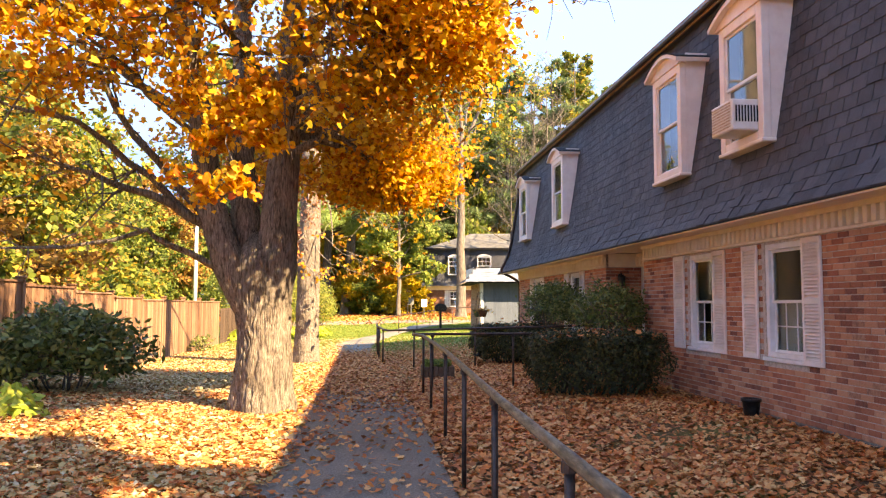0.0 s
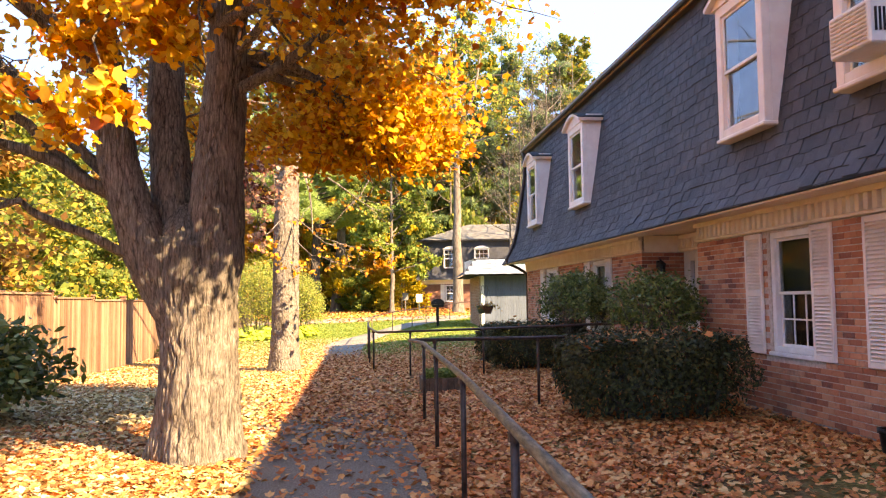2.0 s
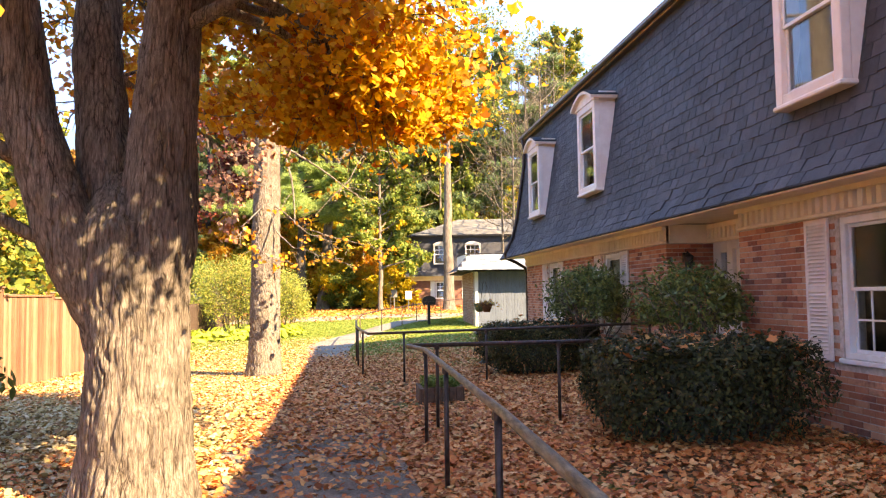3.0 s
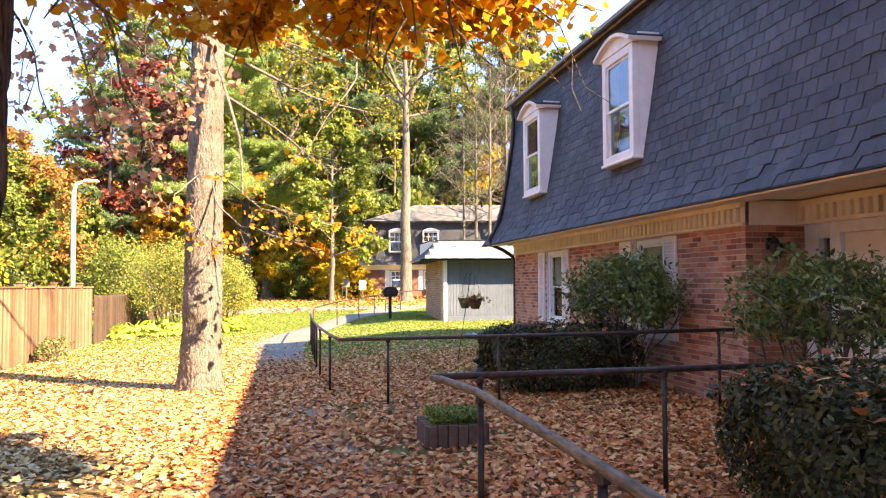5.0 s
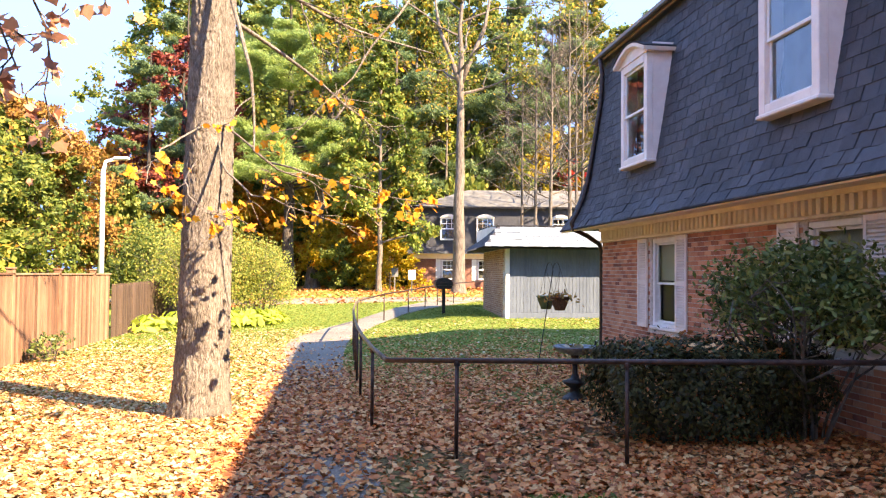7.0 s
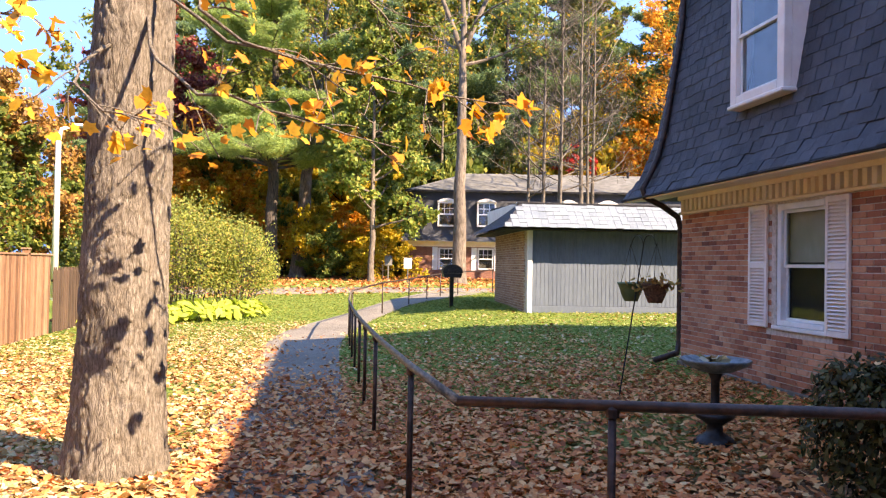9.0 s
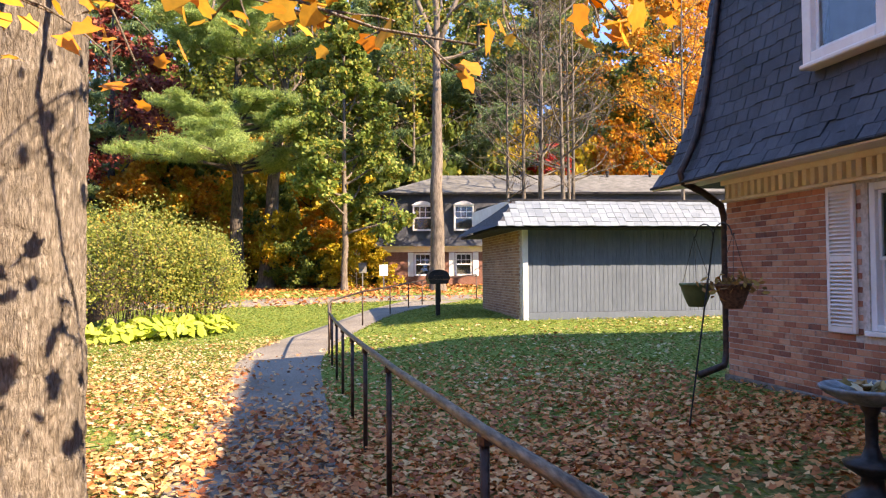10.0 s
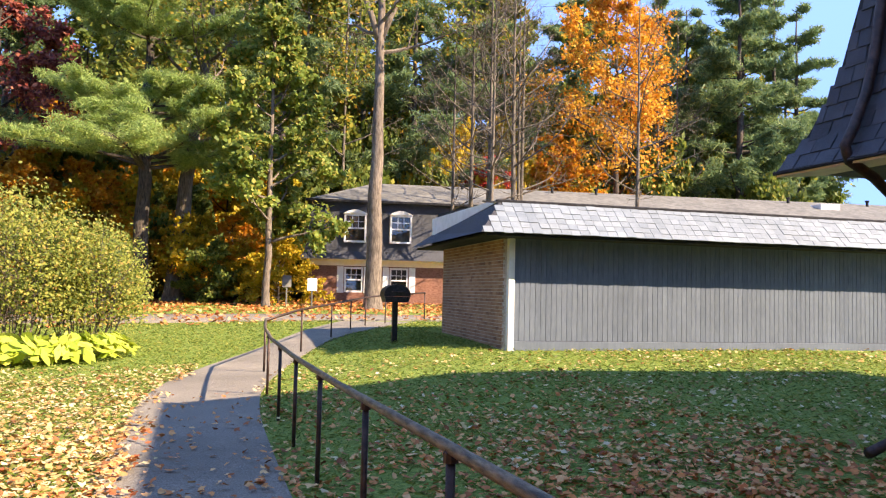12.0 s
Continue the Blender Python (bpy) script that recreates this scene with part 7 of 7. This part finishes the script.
part("lid_handle", Geo().tube([(qx - 0.12, qy - 0.21, qz + 1.08), (qx - 0.12, qy - 0.25, qz + 1.08), (qx + 0.12, qy - 0.25, qz + 1.08), (qx + 0.12, qy - 0.21, qz + 1.08)], 0.01, 6), BROWN_METAL, grill)

# signs by the drive
for x, y, h, mat, lab in ((3.5, 51.3, 1.15, WHITE, "white sign on a thin metal post by the drive"), (2.75, 53.6, 1.2, ROOF_GREY, "grey sign on a thin metal post by the drive")):
    z = gz(x, y)
    sg = thing("sign", (x, y, z), lab, "sign", "signs by the drive")
    part("post", Geo().box(x - 0.03, y, z - 0.2, x + 0.03, y + 0.03, z + h, 0.005), ROOF_GREY, sg)
    part("board", Geo().box(x - 0.19, y - 0.02, z + h - 0.4, x + 0.19, y, z + h + 0.1, 0.006), mat, sg)

# street lamp
lx, ly = -9.7, 43.5
lz = gz(lx, ly)
sl = thing("street_lamp", (lx, ly, lz), "white street lamp pole with a short arm behind the fence", "street lamp")
part("pole", Geo().tube([(lx, ly, lz - 0.2), (lx, ly, lz + 5.6), (lx + 0.1, ly, lz + 6.0), (lx + 0.55, ly, lz + 6.15)], [0.13, 0.09, 0.07, 0.05], 10), WHITE, sl, soft=True)
part("lamp_head", Geo().box(lx + 0.4, ly - 0.14, lz + 6.08, lx + 1.0, ly + 0.14, lz + 6.2, 0.04), WHITE, sl)


# ---- pieces: bricks, shingles and slates ----
def pieces(name, me, rows, parent, near, stuff_name, material):
    """The nearest as objects of their own, the rest joined."""
    me.materials.append(material)
    loose = 0
    vs = np.array([v.co[:] for v in me.vertices])
    faces = [tuple(p.vertices) for p in me.polygons]
    V, F = [], []
    for m in rows:
        if loose < 300 and near(m.translation):
            part(name, me, None, parent, local=True).matrix_basis = m
            loose += 1
        else:
            a = np.array(m)
            n = len(V) * len(vs)
            V.append(vs @ a[:3, :3].T + a[:3, 3])
            F.extend(tuple(n + i for i in f) for f in faces)
    if V:
        big = bpy.data.meshes.new(stuff_name)
        big.from_pydata(np.concatenate(V).tolist(), [], F)
        big.materials.append(material)
        part(stuff_name, big, None, parent, local=True, kind="stuff")


def brick_rows(y0, y1, z0, z1, holes, rng, turn=0):
    out, k = [], 0
    z = z0
    while z < z1 - 0.03:
        y = y0 - (0.102 if k % 2 else 0.0)
        while y < y1:
            a, b = max(y, y0), min(y + 0.194, y1)
            if b - a > 0.06 and not any(h[0] - 0.02 < b and h[1] + 0.02 > a and h[2] - 0.06 < z + 0.057 and h[3] > z for h in holes):
                out.append(((a + b) / 2, b - a, z + 0.0285))
            y += 0.204
        z += 0.0677
        k += 1
    return out


rng = np.random.default_rng(7)
brick_me = Geo().box(-0.006, -0.097, -0.0285, 0.03, 0.097, 0.0285, 0.003).mesh("brick")
rows = []
for y0, y1 in ((1.0, DOORWAY[0]), (DOORWAY[1], NORTH)):
    for y, w, z in brick_rows(y0, y1, 0.12, 2.29, holes, rng):
        rows.append(Matrix.Translation((WX + 0.006 + rng.normal(0, 0.0012), y, z)) @ Matrix.Diagonal((1, w / 0.194, 1, 1)))
for y, w, z in brick_rows(WX + 0.001, XB, 0.188, 2.29, [], rng):
    for yy, turn in ((DOORWAY[1] - 0.002, -90), (DOORWAY[0] + 0.002, 90)):
        rows.append(Matrix.Translation((y, yy, z)) @ Matrix.Rotation(radians(-turn), 4, "Z") @ Matrix.Diagonal((1, w / 0.194, 1, 1)))
pieces("brick", brick_me, rows, brick_wall, lambda p: 24.4 < p.y and p.z > 0.3, "bricks_beyond", BRICK)

sb = Geo().box(-0.006, -0.097, -0.0285, 0.03, 0.097, 0.0285).mesh("brick")
rows = [Matrix.Translation((4.815 - 4.8 + 0.0, y - 34.3, z - 0.3)) @ Matrix.Diagonal((1, w / 0.194, 1, 1)) for y, w, z in brick_rows(34.42, 39.0, 0.25, 2.44, [], rng)]
rows = [Matrix.Translation((4.8, 34.3, 0.3)) @ m for m in rows]
pieces("brick", sb, rows, shed_wall, lambda p: p.y < 36.2, "bricks_beyond", TAN_BRICK)


def shingle_rows(y0, y1, exposure, width, rng):
    """Courses up the mansard's curve, each shingle lying on the one below."""
    line = np.array(PROFILE)
    s = np.r_[0, np.cumsum(np.hypot(*np.diff(line, axis=0).T))]
    out, k, q = [], 0, 0.0
    while q < s[-1] - 0.06:
        h = min(exposure, s[-1] - q)
        p0 = np.array([np.interp(q, s, line[:, i]) for i in (0, 1)])
        p1 = np.array([np.interp(q + h, s, line[:, i]) for i in (0, 1)])
        tilt = math.atan2(p1[0] - p0[0], p1[1] - p0[1])
        mid = (p0 + p1) / 2
        y = y0 - (width / 2 if k % 2 else 0)
        end = min(y1, north_end(mid[1]))
        while y < end:
            a, b = max(y, y0), min(y + width, end)
            zlo, zhi = p0[1], p1[1]
            blocked = any(a < c + 0.62 and b > c - 0.42 and zhi > 3.47 and zlo < 5.16 for c in DORMERS)
            if b - a > 0.07 and not blocked:
                out.append(Matrix.Translation((mid[0] - 0.002, (a + b) / 2, mid[1] + rng.normal(0, 0.008))) @ Matrix.Rotation(tilt + 0.05 + rng.normal(0, 0.01), 4, "Y") @ Matrix.Rotation(rng.normal(0, 0.012), 4, "X") @ Matrix.Diagonal((1, (b - a - 0.008) / width, h / exposure, 1)))
            elif blocked:
                for lo, hi in ((a, min(b, next(c for c in DORMERS if a < c + 0.62 and b > c - 0.42) - 0.44)), (max(a, next(c for c in DORMERS if a < c + 0.62 and b > c - 0.42) + 0.64), b)):
                    if hi - lo > 0.03:
                        out.append(Matrix.Translation((mid[0] - 0.002, (lo + hi) / 2, mid[1])) @ Matrix.Rotation(tilt + 0.03, 4, "Y") @ Matrix.Diagonal((1, (hi - lo - 0.008) / width, h / exposure, 1)))
            y += width
        q += exposure
        k += 1
    return out


EXPO, WID = 0.165, 0.23
sh_me = Geo().box(-0.008, -WID / 2, -EXPO / 2 - 0.012, 0.008, WID / 2, EXPO / 2 + 0.03, 0.003).mesh("shingle")
pieces("shingle", sh_me, shingle_rows(-4.0, ROOF_N, EXPO, WID, rng), mansard, lambda p: p.y > 20.0 and p.z < 5.2, "shingles_beyond", SHINGLE)

slate_me = Geo().box(-0.15, -0.008, -0.1, 0.15, 0.008, 0.13, 0.003).mesh("slate")
rows = []
a0, a1 = Vector((0, 33.62, 2.47)), Vector((0, 34.18, 3.11))
slope = math.atan2(a1.y - a0.y, a1.z - a0.z)
nrow = 6
L = (a1 - a0).length / nrow
for k in range(nrow):
    c = a0.lerp(a1, (k + 0.5) / nrow)
    left = 4.12 + 0.5 * (k + 0.5) / nrow
    x = left + (0.095 if k % 2 else 0.0)
    while x < SX1:
        rows.append(Matrix.Translation((x + 0.095, c.y - 0.012 + rng.normal(0, 0.002), c.z + rng.normal(0, 0.004))) @ Matrix.Rotation(-slope - 0.05 + rng.normal(0, 0.008), 4, "X") @ Matrix.Rotation(rng.normal(0, 0.006), 4, "Y") @ Matrix.Diagonal((0.62, 1, L / 0.2, 1)))
        x += 0.19
slates = part("skirt_roof", Geo().box(4.3, 34.14, 3.07, SX1, 34.18, 3.1), ROOF_DARK, shed, "pale grey slate skirt roof")
pieces("slate", slate_me, rows, slates, lambda p: True, "slates_beyond", SLATE)
